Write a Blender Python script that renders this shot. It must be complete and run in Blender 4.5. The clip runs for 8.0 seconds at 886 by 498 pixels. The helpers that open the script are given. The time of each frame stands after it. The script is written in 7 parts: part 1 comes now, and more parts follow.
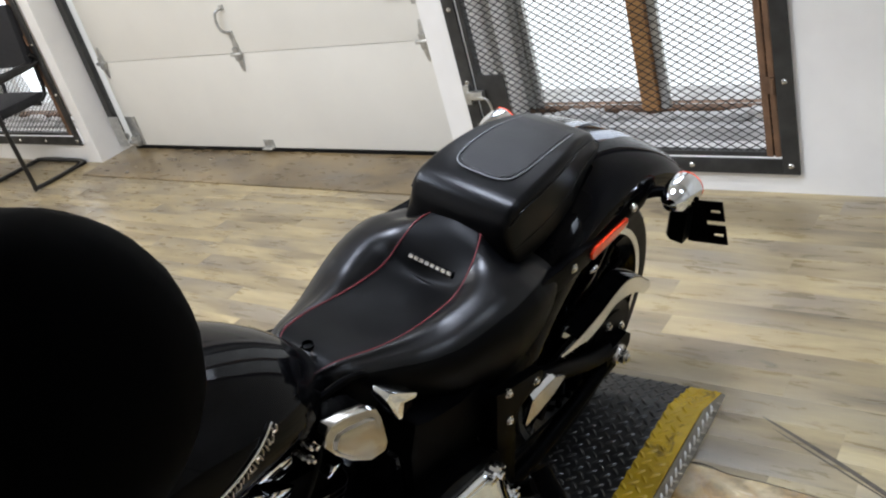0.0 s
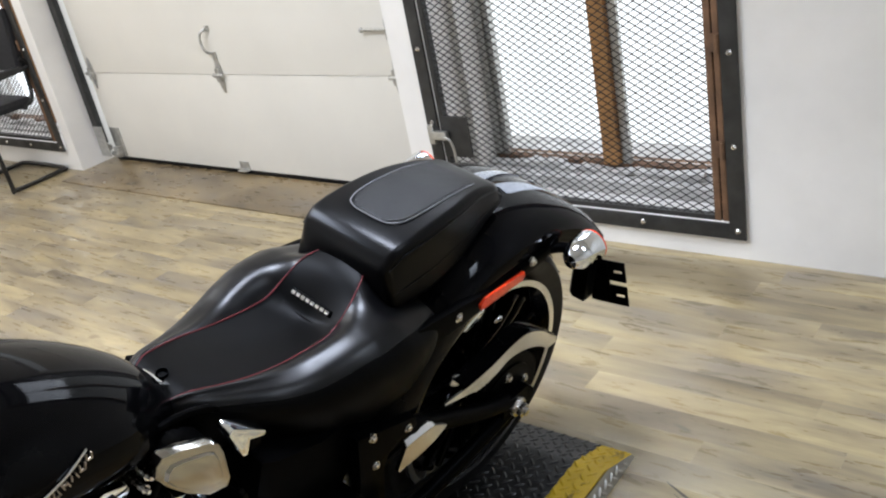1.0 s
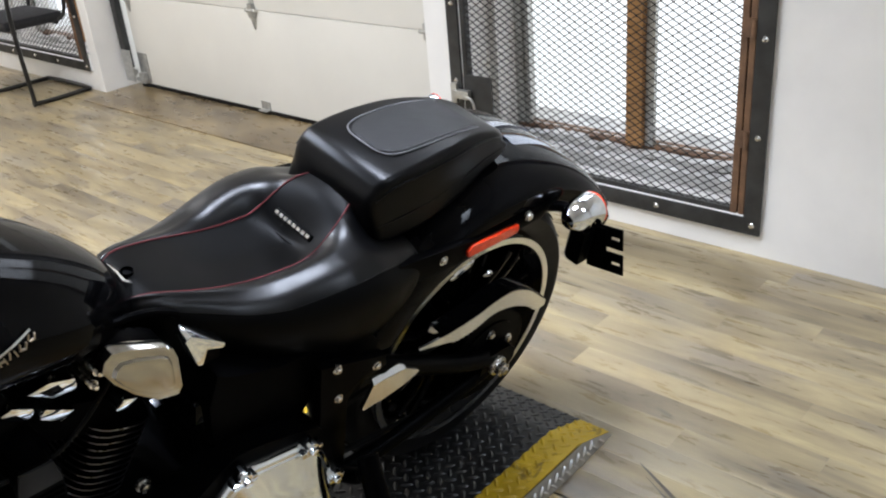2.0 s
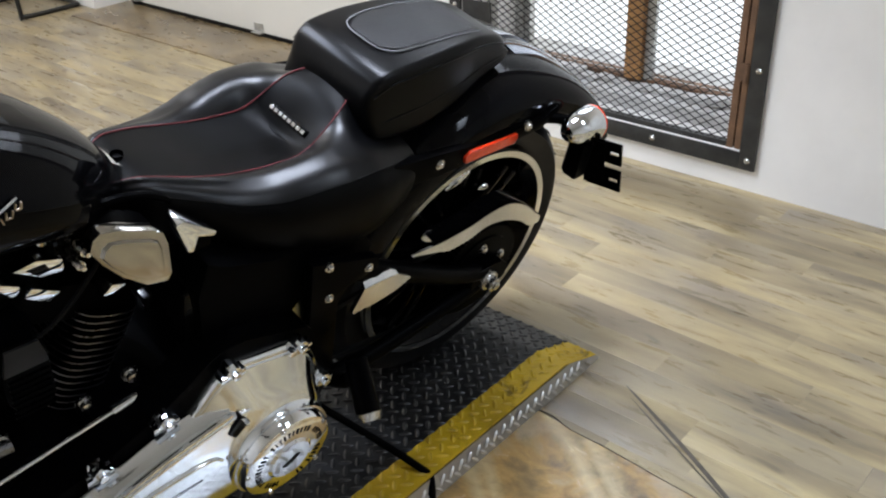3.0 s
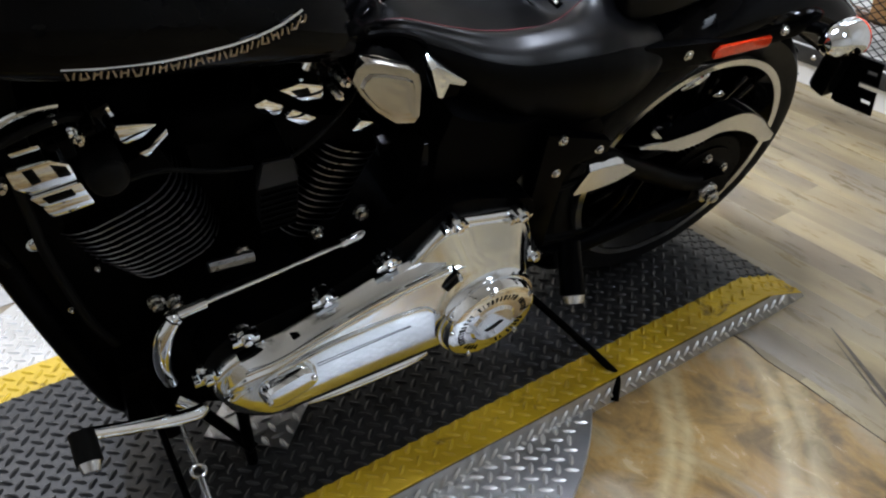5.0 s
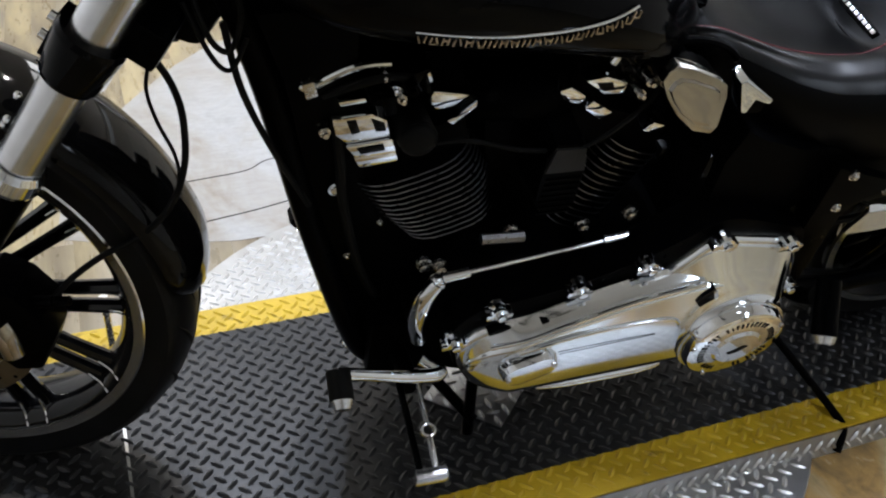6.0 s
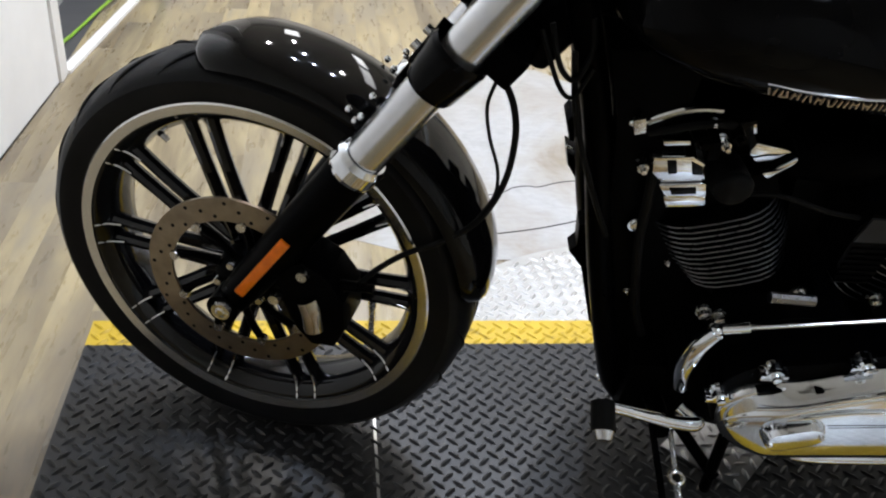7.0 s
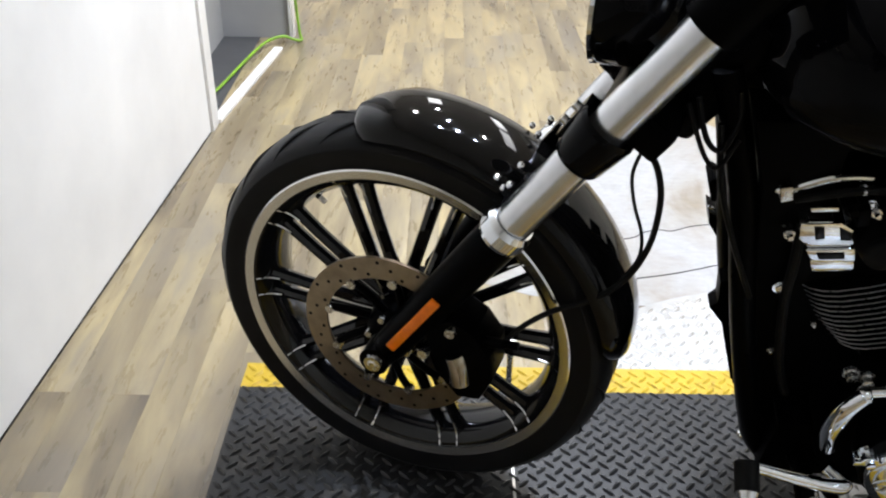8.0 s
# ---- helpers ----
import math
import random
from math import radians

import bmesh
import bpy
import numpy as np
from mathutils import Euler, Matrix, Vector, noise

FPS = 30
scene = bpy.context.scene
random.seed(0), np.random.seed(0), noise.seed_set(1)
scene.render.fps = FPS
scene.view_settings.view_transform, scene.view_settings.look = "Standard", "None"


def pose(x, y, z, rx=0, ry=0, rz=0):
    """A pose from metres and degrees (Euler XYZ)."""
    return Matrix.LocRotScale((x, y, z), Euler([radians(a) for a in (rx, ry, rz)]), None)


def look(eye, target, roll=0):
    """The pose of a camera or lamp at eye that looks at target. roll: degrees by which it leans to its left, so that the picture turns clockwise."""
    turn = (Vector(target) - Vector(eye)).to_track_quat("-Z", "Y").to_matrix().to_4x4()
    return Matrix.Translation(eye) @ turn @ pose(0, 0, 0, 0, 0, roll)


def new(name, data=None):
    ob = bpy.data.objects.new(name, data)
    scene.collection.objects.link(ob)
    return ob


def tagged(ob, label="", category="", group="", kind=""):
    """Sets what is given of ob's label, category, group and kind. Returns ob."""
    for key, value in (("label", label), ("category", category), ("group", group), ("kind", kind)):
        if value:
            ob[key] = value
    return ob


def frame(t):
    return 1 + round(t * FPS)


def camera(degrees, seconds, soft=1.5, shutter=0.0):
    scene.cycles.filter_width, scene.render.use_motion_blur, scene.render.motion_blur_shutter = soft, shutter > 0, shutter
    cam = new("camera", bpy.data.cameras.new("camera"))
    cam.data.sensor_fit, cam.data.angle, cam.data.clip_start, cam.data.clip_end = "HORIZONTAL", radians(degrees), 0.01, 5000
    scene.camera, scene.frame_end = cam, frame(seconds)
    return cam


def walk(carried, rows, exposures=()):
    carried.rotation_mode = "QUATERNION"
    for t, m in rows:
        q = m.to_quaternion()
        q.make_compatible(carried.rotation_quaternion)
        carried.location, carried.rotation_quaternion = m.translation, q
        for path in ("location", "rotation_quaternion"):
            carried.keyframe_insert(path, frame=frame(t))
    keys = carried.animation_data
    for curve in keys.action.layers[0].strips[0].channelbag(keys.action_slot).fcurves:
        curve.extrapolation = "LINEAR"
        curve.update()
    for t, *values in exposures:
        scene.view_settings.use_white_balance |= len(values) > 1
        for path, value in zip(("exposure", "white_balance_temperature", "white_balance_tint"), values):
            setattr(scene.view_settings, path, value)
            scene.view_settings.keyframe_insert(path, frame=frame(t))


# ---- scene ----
cam = camera(52.16, 8.0, soft=2.1)
PATH = [
    (0.0, pose(-1.3374, -0.9867, 1.4465, 61.953, 14.602, -55.560)),
    (0.5, pose(-1.3311, -1.0757, 1.4431, 63.288, 12.968, -55.959)),
    (1.0, pose(-1.2163, -1.1448, 1.4175, 64.636, 10.581, -53.012)),
    (1.5, pose(-1.1737, -1.1639, 1.3752, 65.109, 6.818, -49.492)),
    (3.0, pose(-1.1972, -1.1551, 1.2670, 60.305, 2.294, -48.508)),
    (3.5, pose(-1.2090, -1.1683, 1.2296, 59.161, 2.734, -47.127)),
    (4.0, pose(-1.2198, -1.1662, 1.1962, 57.290, 2.296, -46.248)),
    (5.5, pose(-1.3675, -1.1044, 1.1852, 56.437, -1.354, -27.677)),
    (6.0, pose(-1.4402, -1.0816, 1.1843, 56.176, -2.928, -20.705)),
    (6.5, pose(-1.5217, -1.0838, 1.1686, 57.387, -4.219, -12.092)),
    (7.0, pose(-1.5921, -1.0835, 1.1813, 57.648, -4.480, -5.987)),
    (7.5, pose(-1.6303, -1.0992, 1.1852, 58.058, -4.727, -0.787)),
    (8.0, pose(-1.6312, -1.1018, 1.2471, 59.023, -0.736, 0.620)),
]
walk(cam, PATH, [(0.0, 0.16), (0.5, 0.22), (1.0, 0.24), (1.7, 0.27), (2.8, 0.20), (4.2, 0.04), (5.3, -0.08), (6.5, -0.02), (7.2, 0.12), (8.0, 0.30)])

# ---- light ----
world = bpy.data.worlds.new("world")
scene.world = world
world.use_nodes = True
wn = world.node_tree.nodes
sky = wn.new("ShaderNodeTexSky")
sky.sky_type, sky.sun_disc = "NISHITA", False
sky.sun_elevation, sky.sun_rotation = radians(40), radians(60)
world.node_tree.links.new(sky.outputs[0], wn["Background"].inputs[0])
wn["Background"].inputs[1].default_value = 0.10
scene.view_settings.exposure = 0.0


def lamp(name, at, size, power, colour=(1, 0.96, 0.9), aim=None, shape="DISK", size_y=None, spread=180):
    data = bpy.data.lights.new(name, "AREA")
    data.shape, data.size, data.energy, data.color = shape, size, power, colour
    data.spread = radians(spread)
    if size_y:
        data.size_y = size_y
    ob = new(name, data)
    ob.matrix_world = look(at, aim or (at[0], at[1] + 0.001, 0))
    return ob


CEIL = 3.05
# small ceiling spots over the far side of the motorcycle
for lx, ly, cool in [(-1.40, 1.20, 1), (-1.02, 1.45, 1), (-0.70, 1.25, 1), (-1.15, 2.0, 1), (-0.45, 1.75, 0), (-1.30, 2.95, 0), (-1.75, 2.3, 0)]:
    lamp("ceiling_spot", (lx, ly, CEIL - 0.06), 0.055, 13.5 if cool else 16, (0.83, 0.95, 1.18) if cool else (1.0, 0.965, 0.95), spread=135 if cool else 180)
# long panels below the ceiling, out of view, added to fill the room
for lx, ly, power in [(0.30, 2.75, 11), (0.35, 4.4, 15), (-1.3, 4.6, 15)]:
    lamp("fill_panel", (lx, ly, CEIL - 0.05), 0.3, power, (0.965, 0.965, 0.985), shape="RECTANGLE", size_y=1.3)
# two more added panels brighten the near floor that the chrome reflects
lamp("fill_panel", (-0.50, -1.85, CEIL - 0.05), 0.3, 6, (0.88, 0.965, 1.10), shape="RECTANGLE", size_y=1.3, spread=46)
lamp("fill_panel", (0.30, -2.35, CEIL - 0.05), 0.3, 18, (0.85, 0.965, 1.14), shape="RECTANGLE", size_y=1.3, spread=110)
# narrow overhead panel, added for the sheen on the seat
lamp("fill_panel", (0.02, 0.05, CEIL - 0.05), 0.45, 11, (0.86, 0.95, 1.15), shape="RECTANGLE", size_y=0.7, spread=62)
# daylight in the window openings
lamp("window_daylight", (1.60, 0.42, 2.36), 0.95, 15, (0.88, 0.965, 1.12), (0.0, 0.30, 0.4), "RECTANGLE", 0.6)
lamp("window_daylight", (1.60, 4.45, 1.45), 1.0, 18, (0.92, 0.97, 1.06), (0.0, 4.3, 1.2), "RECTANGLE", 2.4)


# ---- materials ----
def shader(name, colour, rough=0.5, metal=0.0, **more):
    m = bpy.data.materials.new(name)
    m.use_nodes = True
    p = m.node_tree.nodes["Principled BSDF"]
    p.inputs["Base Color"].default_value = (*colour, 1)
    p.inputs["Roughness"].default_value = rough
    p.inputs["Metallic"].default_value = metal
    for key, value in more.items():
        p.inputs[key.replace("_", " ")].default_value = value
    return m


def node(m, kind, **set_):
    n = m.node_tree.nodes.new(kind)
    for key, value in set_.items():
        n.inputs[key.replace("_", " ")].default_value = value
    return n


def link(m, a, b):
    m.node_tree.links.new(a, b)


def coords(m, scale=(1, 1, 1), kind="Object"):
    tc, mp = node(m, "ShaderNodeTexCoord"), node(m, "ShaderNodeMapping")
    mp.inputs["Scale"].default_value = scale
    link(m, tc.outputs[kind], mp.inputs[0])
    return mp.outputs[0]


def ramp(m, fac, stops):
    r = node(m, "ShaderNodeValToRGB")
    while len(r.color_ramp.elements) < len(stops):
        r.color_ramp.elements.new(0.5)
    for el, (pos, col) in zip(r.color_ramp.elements, stops):
        el.position, el.color = pos, (*col, 1)
    link(m, fac, r.inputs[0])
    return r.outputs[0]


def noise_tex(m, vec, scale, detail=4.0, rough=0.55, distortion=0.0):
    n = node(m, "ShaderNodeTexNoise", Scale=scale, Detail=detail, Roughness=rough, Distortion=distortion)
    link(m, vec, n.inputs["Vector"])
    return n.outputs["Fac"]


def mix(m, fac, a, b, mode="MIX"):
    n = m.node_tree.nodes.new("ShaderNodeMix")
    n.data_type, n.blend_type = "RGBA", mode
    for socket, value in ((n.inputs[0], fac), (n.inputs[6], a), (n.inputs[7], b)):
        if isinstance(value, (int, float)):
            socket.default_value = value
        elif isinstance(value, tuple):
            socket.default_value = (*value, 1)
        else:
            link(m, value, socket)
    return n.outputs[2]


def bump(m, height, strength=0.2, distance=0.002, after=None):
    b = node(m, "ShaderNodeBump", Strength=strength, Distance=distance)
    link(m, height, b.inputs["Height"])
    if after:
        link(m, after, b.inputs["Normal"])
    link(m, b.outputs[0], m.node_tree.nodes["Principled BSDF"].inputs["Normal"])
    return b.outputs[0]


def base(m, socket):
    link(m, socket, m.node_tree.nodes["Principled BSDF"].inputs["Base Color"])


def roughness(m, fac, low, high):
    n = node(m, "ShaderNodeMapRange")
    n.inputs["To Min"].default_value, n.inputs["To Max"].default_value = low, high
    link(m, fac, n.inputs["Value"])
    link(m, n.outputs[0], m.node_tree.nodes["Principled BSDF"].inputs["Roughness"])


def worn(name, colour, rough, metal=0.0, spread=0.25, scale=14.0, grain=0.0, grain_scale=400.0, rough_spread=0.12, **more):
    """A plain material with uneven colour, uneven gloss and fine grain."""
    m = shader(name, colour, rough, metal, **more)
    vec = coords(m)
    n = noise_tex(m, vec, scale, 6)
    lo = tuple(c * (1 - spread) for c in colour)
    hi = tuple(min(1, c * (1 + spread)) for c in colour)
    base(m, ramp(m, n, [(0.3, lo), (0.7, hi)]))
    roughness(m, noise_tex(m, vec, scale * 2.7, 5), max(0.02, rough - rough_spread), min(1, rough + rough_spread))
    if grain:
        bump(m, noise_tex(m, vec, grain_scale, 3), grain, 0.001)
    return m


GLOSS = worn("gloss_black_paint", (0.0022, 0.0022, 0.0026), 0.06, 0, 0.2, 9, rough_spread=0.02, Specular_IOR_Level=0.08)
SATIN = worn("satin_black_metal", (0.0012, 0.0012, 0.0014), 0.32, 0, 0.35, 25, 0.08, 700, Specular_IOR_Level=0.02)
ENGINE = worn("engine_black", (0.0012, 0.0012, 0.0014), 0.45, 0, 0.35, 30, 0.15, 600, Specular_IOR_Level=0.02)
LEATHER = worn("black_leather", (0.0010, 0.0010, 0.0012), 0.30, 0, 0.15, 20, 0.08, 420, 0.03, Specular_IOR_Level=0.15)
SEAT_PANEL = worn("black_seat_panel", (0.0011, 0.0011, 0.0012), 0.42, 0, 0.15, 20, 0.12, 420, 0.04, Specular_IOR_Level=0.07)
SMOOTH_LEATHER = worn("smooth_black_leather", (0.0012, 0.0012, 0.0015), 0.31, 0, 0.12, 20, 0.06, 420, 0.03, Specular_IOR_Level=0.27)
VINYL_PANEL = worn("black_leather_panel", (0.005, 0.005, 0.0055), 0.42, 0, 0.2, 25, 0.5, 650, 0.06, Specular_IOR_Level=0.28)
RUBBER = worn("tyre_rubber", (0.0065, 0.0065, 0.007), 0.42, 0, 0.3, 18, 0.25, 300, Specular_IOR_Level=0.13)
WHEEL_GLOSS = worn("gloss_black_wheel", (0.0025, 0.0025, 0.003), 0.09, 0, 0.2, 9, rough_spread=0.03, Specular_IOR_Level=0.42)
# lighter copy of the plate's aluminium: the lugs' catch of light is in the colour
LUG_ALU = worn("lit_aluminium_lug", (0.66, 0.66, 0.65), 0.42, 1, 0.16, 30, 0.1, 250)
SCUFF = worn("dark_rubber_scuff", (0.075, 0.060, 0.042), 0.5, 0, 0.3, 30)
MIRROR_BACK = worn("matt_black_mirror_back", (0.0008, 0.0008, 0.0009), 0.6, 0, 0.3, 25, Specular_IOR_Level=0.01)
GRIP_RUBBER = worn("grip_rubber", (0.005, 0.005, 0.005), 0.55, 0, 0.3, 18, 0.25, 300, Specular_IOR_Level=0.15)
CHROME = worn("chrome", (0.86, 0.89, 0.93), 0.05, 1, 0.06, 10, rough_spread=0.03)
CASE_CHROME = worn("soft_chrome", (0.86, 0.90, 0.95), 0.11, 1, 0.05, 8, rough_spread=0.04)
POLISHED = worn("polished_aluminium", (0.73, 0.74, 0.76), 0.22, 1, 0.10, 25, 0.06, 500, 0.08)
MACHINED = worn("machined_rim", (0.82, 0.82, 0.81), 0.20, 1, 0.03, 6, 0.0, 80, 0.04)
DISC = worn("brake_disc_steel", (0.34, 0.285, 0.22), 0.34, 1, 0.18, 40, 0.10, 300, 0.08)
FIN_EDGE = worn("machined_fin_edge", (0.22, 0.22, 0.23), 0.30, 1, 0.2, 40)
STEEL_BOLT = worn("zinc_bolt", (0.62, 0.61, 0.59), 0.25, 1, 0.12, 60)
RED_LENS = worn("red_reflector", (0.75, 0.045, 0.010), 0.18, 0, 0.15, 90, Coat_Weight=0.5)
ORANGE_LENS = worn("orange_reflector", (0.95, 0.20, 0.004), 0.2, 0, 0.12, 90, Coat_Weight=0.5)
RED_THREAD = worn("red_thread", (0.13, 0.006, 0.010), 0.7)
GREY_THREAD = worn("grey_thread", (0.16, 0.16, 0.165), 0.7)
# pale blue metal colour stands in for the window mirrored in the lens
TAIL_LENS = shader("window_blue_tail_lens", (0.46, 0.50, 0.60), 0.06, 1.0)
YELLOW = worn("yellow_paint", (0.62, 0.41, 0.012), 0.5, 0, 0.14, 7, 0.1, 200)
y_vec = coords(YELLOW)
y_dirt = ramp(YELLOW, noise_tex(YELLOW, y_vec, 16, 7, 0.68, 0.6), [(0.56, (1, 1, 1)), (0.66, (0.16, 0.13, 0.10))])
y_dust = ramp(YELLOW, noise_tex(YELLOW, y_vec, 4, 5, 0.6), [(0.35, (0.78, 0.76, 0.74)), (0.6, (1, 1, 1))])
y_old = YELLOW.node_tree.nodes["Principled BSDF"].inputs["Base Color"].links[0].from_socket
base(YELLOW, mix(YELLOW, 0.8, mix(YELLOW, 1.0, y_old, y_dust, "MULTIPLY"), y_dirt, "MULTIPLY"))
BLACK_PLATE = worn("black_painted_plate", (0.014, 0.014, 0.0145), 0.42, 0, 0.45, 8, 0.12, 250, Specular_IOR_Level=0.40)
PLATE_LUG = worn("worn_black_lug", (0.019, 0.019, 0.019), 0.34, 0, 0.5, 10, 0.1, 250, Specular_IOR_Level=0.34)
ALU_PLATE = worn("diamond_plate_aluminium", (0.44, 0.44, 0.435), 0.38, 1, 0.16, 9, 0.12, 250)
WALL = worn("white_wall_paint", (0.82, 0.805, 0.775), 0.55, 0, 0.07, 2.5, 0.12, 90)
DOOR_PAINT = worn("garage_door_paint", (0.70, 0.68, 0.62), 0.5, 0, 0.04, 2.0, 0.10, 160)
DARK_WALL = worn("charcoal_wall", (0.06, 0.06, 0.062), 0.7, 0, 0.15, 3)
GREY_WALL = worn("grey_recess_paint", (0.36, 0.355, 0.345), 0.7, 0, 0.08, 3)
CEILING = worn("ceiling_paint", (0.72, 0.71, 0.69), 0.8, 0, 0.05, 3)
GATE_STEEL = worn("dark_steel_frame", (0.035, 0.035, 0.034), 0.5, 0.3, 0.45, 12, 0.2, 200)
MESH_STEEL = worn("expanded_metal", (0.016, 0.015, 0.014), 0.6, 0, 0.35, 16, Specular_IOR_Level=0.3)
RUST = worn("brown_primed_steel", (0.16, 0.085, 0.045), 0.65, 0, 0.4, 14, 0.3, 150)
WINDOW_WOOD = worn("varnished_wood", (0.44, 0.22, 0.075), 0.45, 0, 0.3, 9, 0.2, 120)
GALV = worn("galvanised_steel", (0.50, 0.50, 0.48), 0.38, 0.8, 0.2, 40, 0.1, 200)
CONCRETE = worn("painted_sill", (0.62, 0.61, 0.59), 0.8, 0, 0.25, 7, 0.4, 80)
PLASTIC = worn("black_plastic", (0.012, 0.012, 0.013), 0.45, 0, 0.3, 20)
FABRIC = worn("black_fabric", (0.014, 0.014, 0.016), 0.9, 0, 0.3, 60, 0.5, 900)
TUBE_BLACK = worn("black_tube", (0.006, 0.006, 0.006), 0.35, 0, 0.3, 20)
CORD = worn("green_cord", (0.22, 0.42, 0.03), 0.5)
SEAL = worn("rubber_seal", (0.004, 0.004, 0.004), 0.6, Specular_IOR_Level=0.12)
OFFWHITE = worn("cream_cover", (0.42, 0.40, 0.365), 0.14, 1.0, 0.08, 12, rough_spread=0.06)
SKY_GLOW = shader("bright_sky", (0.30, 0.32, 0.34), 1.0)
SKY_GLOW.node_tree.nodes["Principled BSDF"].inputs["Emission Color"].default_value = (0.93, 0.97, 1.0, 1)
SKY_GLOW.node_tree.nodes["Principled BSDF"].inputs["Emission Strength"].default_value = 1.15


def wood_planks(name, tones, stretch, islands=False):
    """Printed wood planks: grain along local y, each plank with its own tone."""
    m = shader(name, tones[0], 0.34, Specular_IOR_Level=0.65)
    info = node(m, "ShaderNodeNewGeometry" if islands else "ShaderNodeObjectInfo")
    rnd = info.outputs["Random Per Island" if islands else "Random"]
    tc = node(m, "ShaderNodeTexCoord")
    shift = node(m, "ShaderNodeVectorMath")
    shift.operation = "ADD"
    comb = node(m, "ShaderNodeCombineXYZ")
    mul = node(m, "ShaderNodeMath")
    mul.operation = "MULTIPLY"
    mul.inputs[1].default_value = 37.0
    link(m, rnd, mul.inputs[0])
    link(m, mul.outputs[0], comb.inputs[0])
    link(m, mul.outputs[0], comb.inputs[1])
    link(m, tc.outputs["Object"], shift.inputs[0])
    link(m, comb.outputs[0], shift.inputs[1])
    mp = node(m, "ShaderNodeMapping")
    mp.inputs["Scale"].default_value = stretch
    link(m, shift.outputs[0], mp.inputs[0])
    knot_vec = node(m, "ShaderNodeMapping")
    knot_vec.inputs["Scale"].default_value = (1.6, 0.7, 1)
    link(m, shift.outputs[0], knot_vec.inputs[0])
    broad = noise_tex(m, mp.outputs[0], 2.2, 5, 0.6, 0.6)
    fine = noise_tex(m, mp.outputs[0], 11, 6, 0.65, 0.3)
    col = ramp(m, broad, [(0.30, tones[0]), (0.47, tones[1]), (0.62, tones[2]), (0.78, tones[3])])
    dark = ramp(m, fine, [(0.32, (0.50, 0.47, 0.44)), (0.60, (1, 1, 1))])
    col = mix(m, 0.36, col, dark, "MULTIPLY")
    tone = ramp(m, rnd, [(0.0, (0.80, 0.79, 0.80)), (0.35, (0.98, 0.95, 0.88)), (0.7, (1.06, 1.03, 0.93)), (1.0, (1.16, 1.12, 1.02))])
    col = mix(m, 0.70, col, tone, "MULTIPLY")
    knots = noise_tex(m, knot_vec.outputs[0], 9, 2, 0.4)
    col = mix(m, 0.75, col, ramp(m, knots, [(0.70, (1, 1, 1)), (0.76, (0.42, 0.38, 0.36))]), "MULTIPLY")
    grey = noise_tex(m, knot_vec.outputs[0], 2.4, 3, 0.5)
    col = mix(m, ramp(m, grey, [(0.50, (0, 0, 0)), (0.66, (0.55, 0.55, 0.55))]), col, (0.185, 0.160, 0.130))
    base(m, col)
    roughness(m, fine, 0.20, 0.38)
    bump(m, fine, 0.03, 0.0015)
    return m


PLANK = wood_planks("vinyl_plank", [(0.130, 0.101, 0.066), (0.268, 0.215, 0.130), (0.405, 0.329, 0.189), (0.233, 0.205, 0.161)], (3.4, 0.55, 1))
PLANK_FAR = wood_planks("vinyl_plank_far", [(0.130, 0.101, 0.066), (0.268, 0.215, 0.130), (0.405, 0.329, 0.189), (0.233, 0.205, 0.161)], (3.4, 0.55, 1), islands=True)
PLY = wood_planks("plywood", [(0.07, 0.05, 0.03), (0.16, 0.12, 0.068), (0.24, 0.18, 0.10), (0.12, 0.085, 0.05)], (2.4, 0.8, 1))


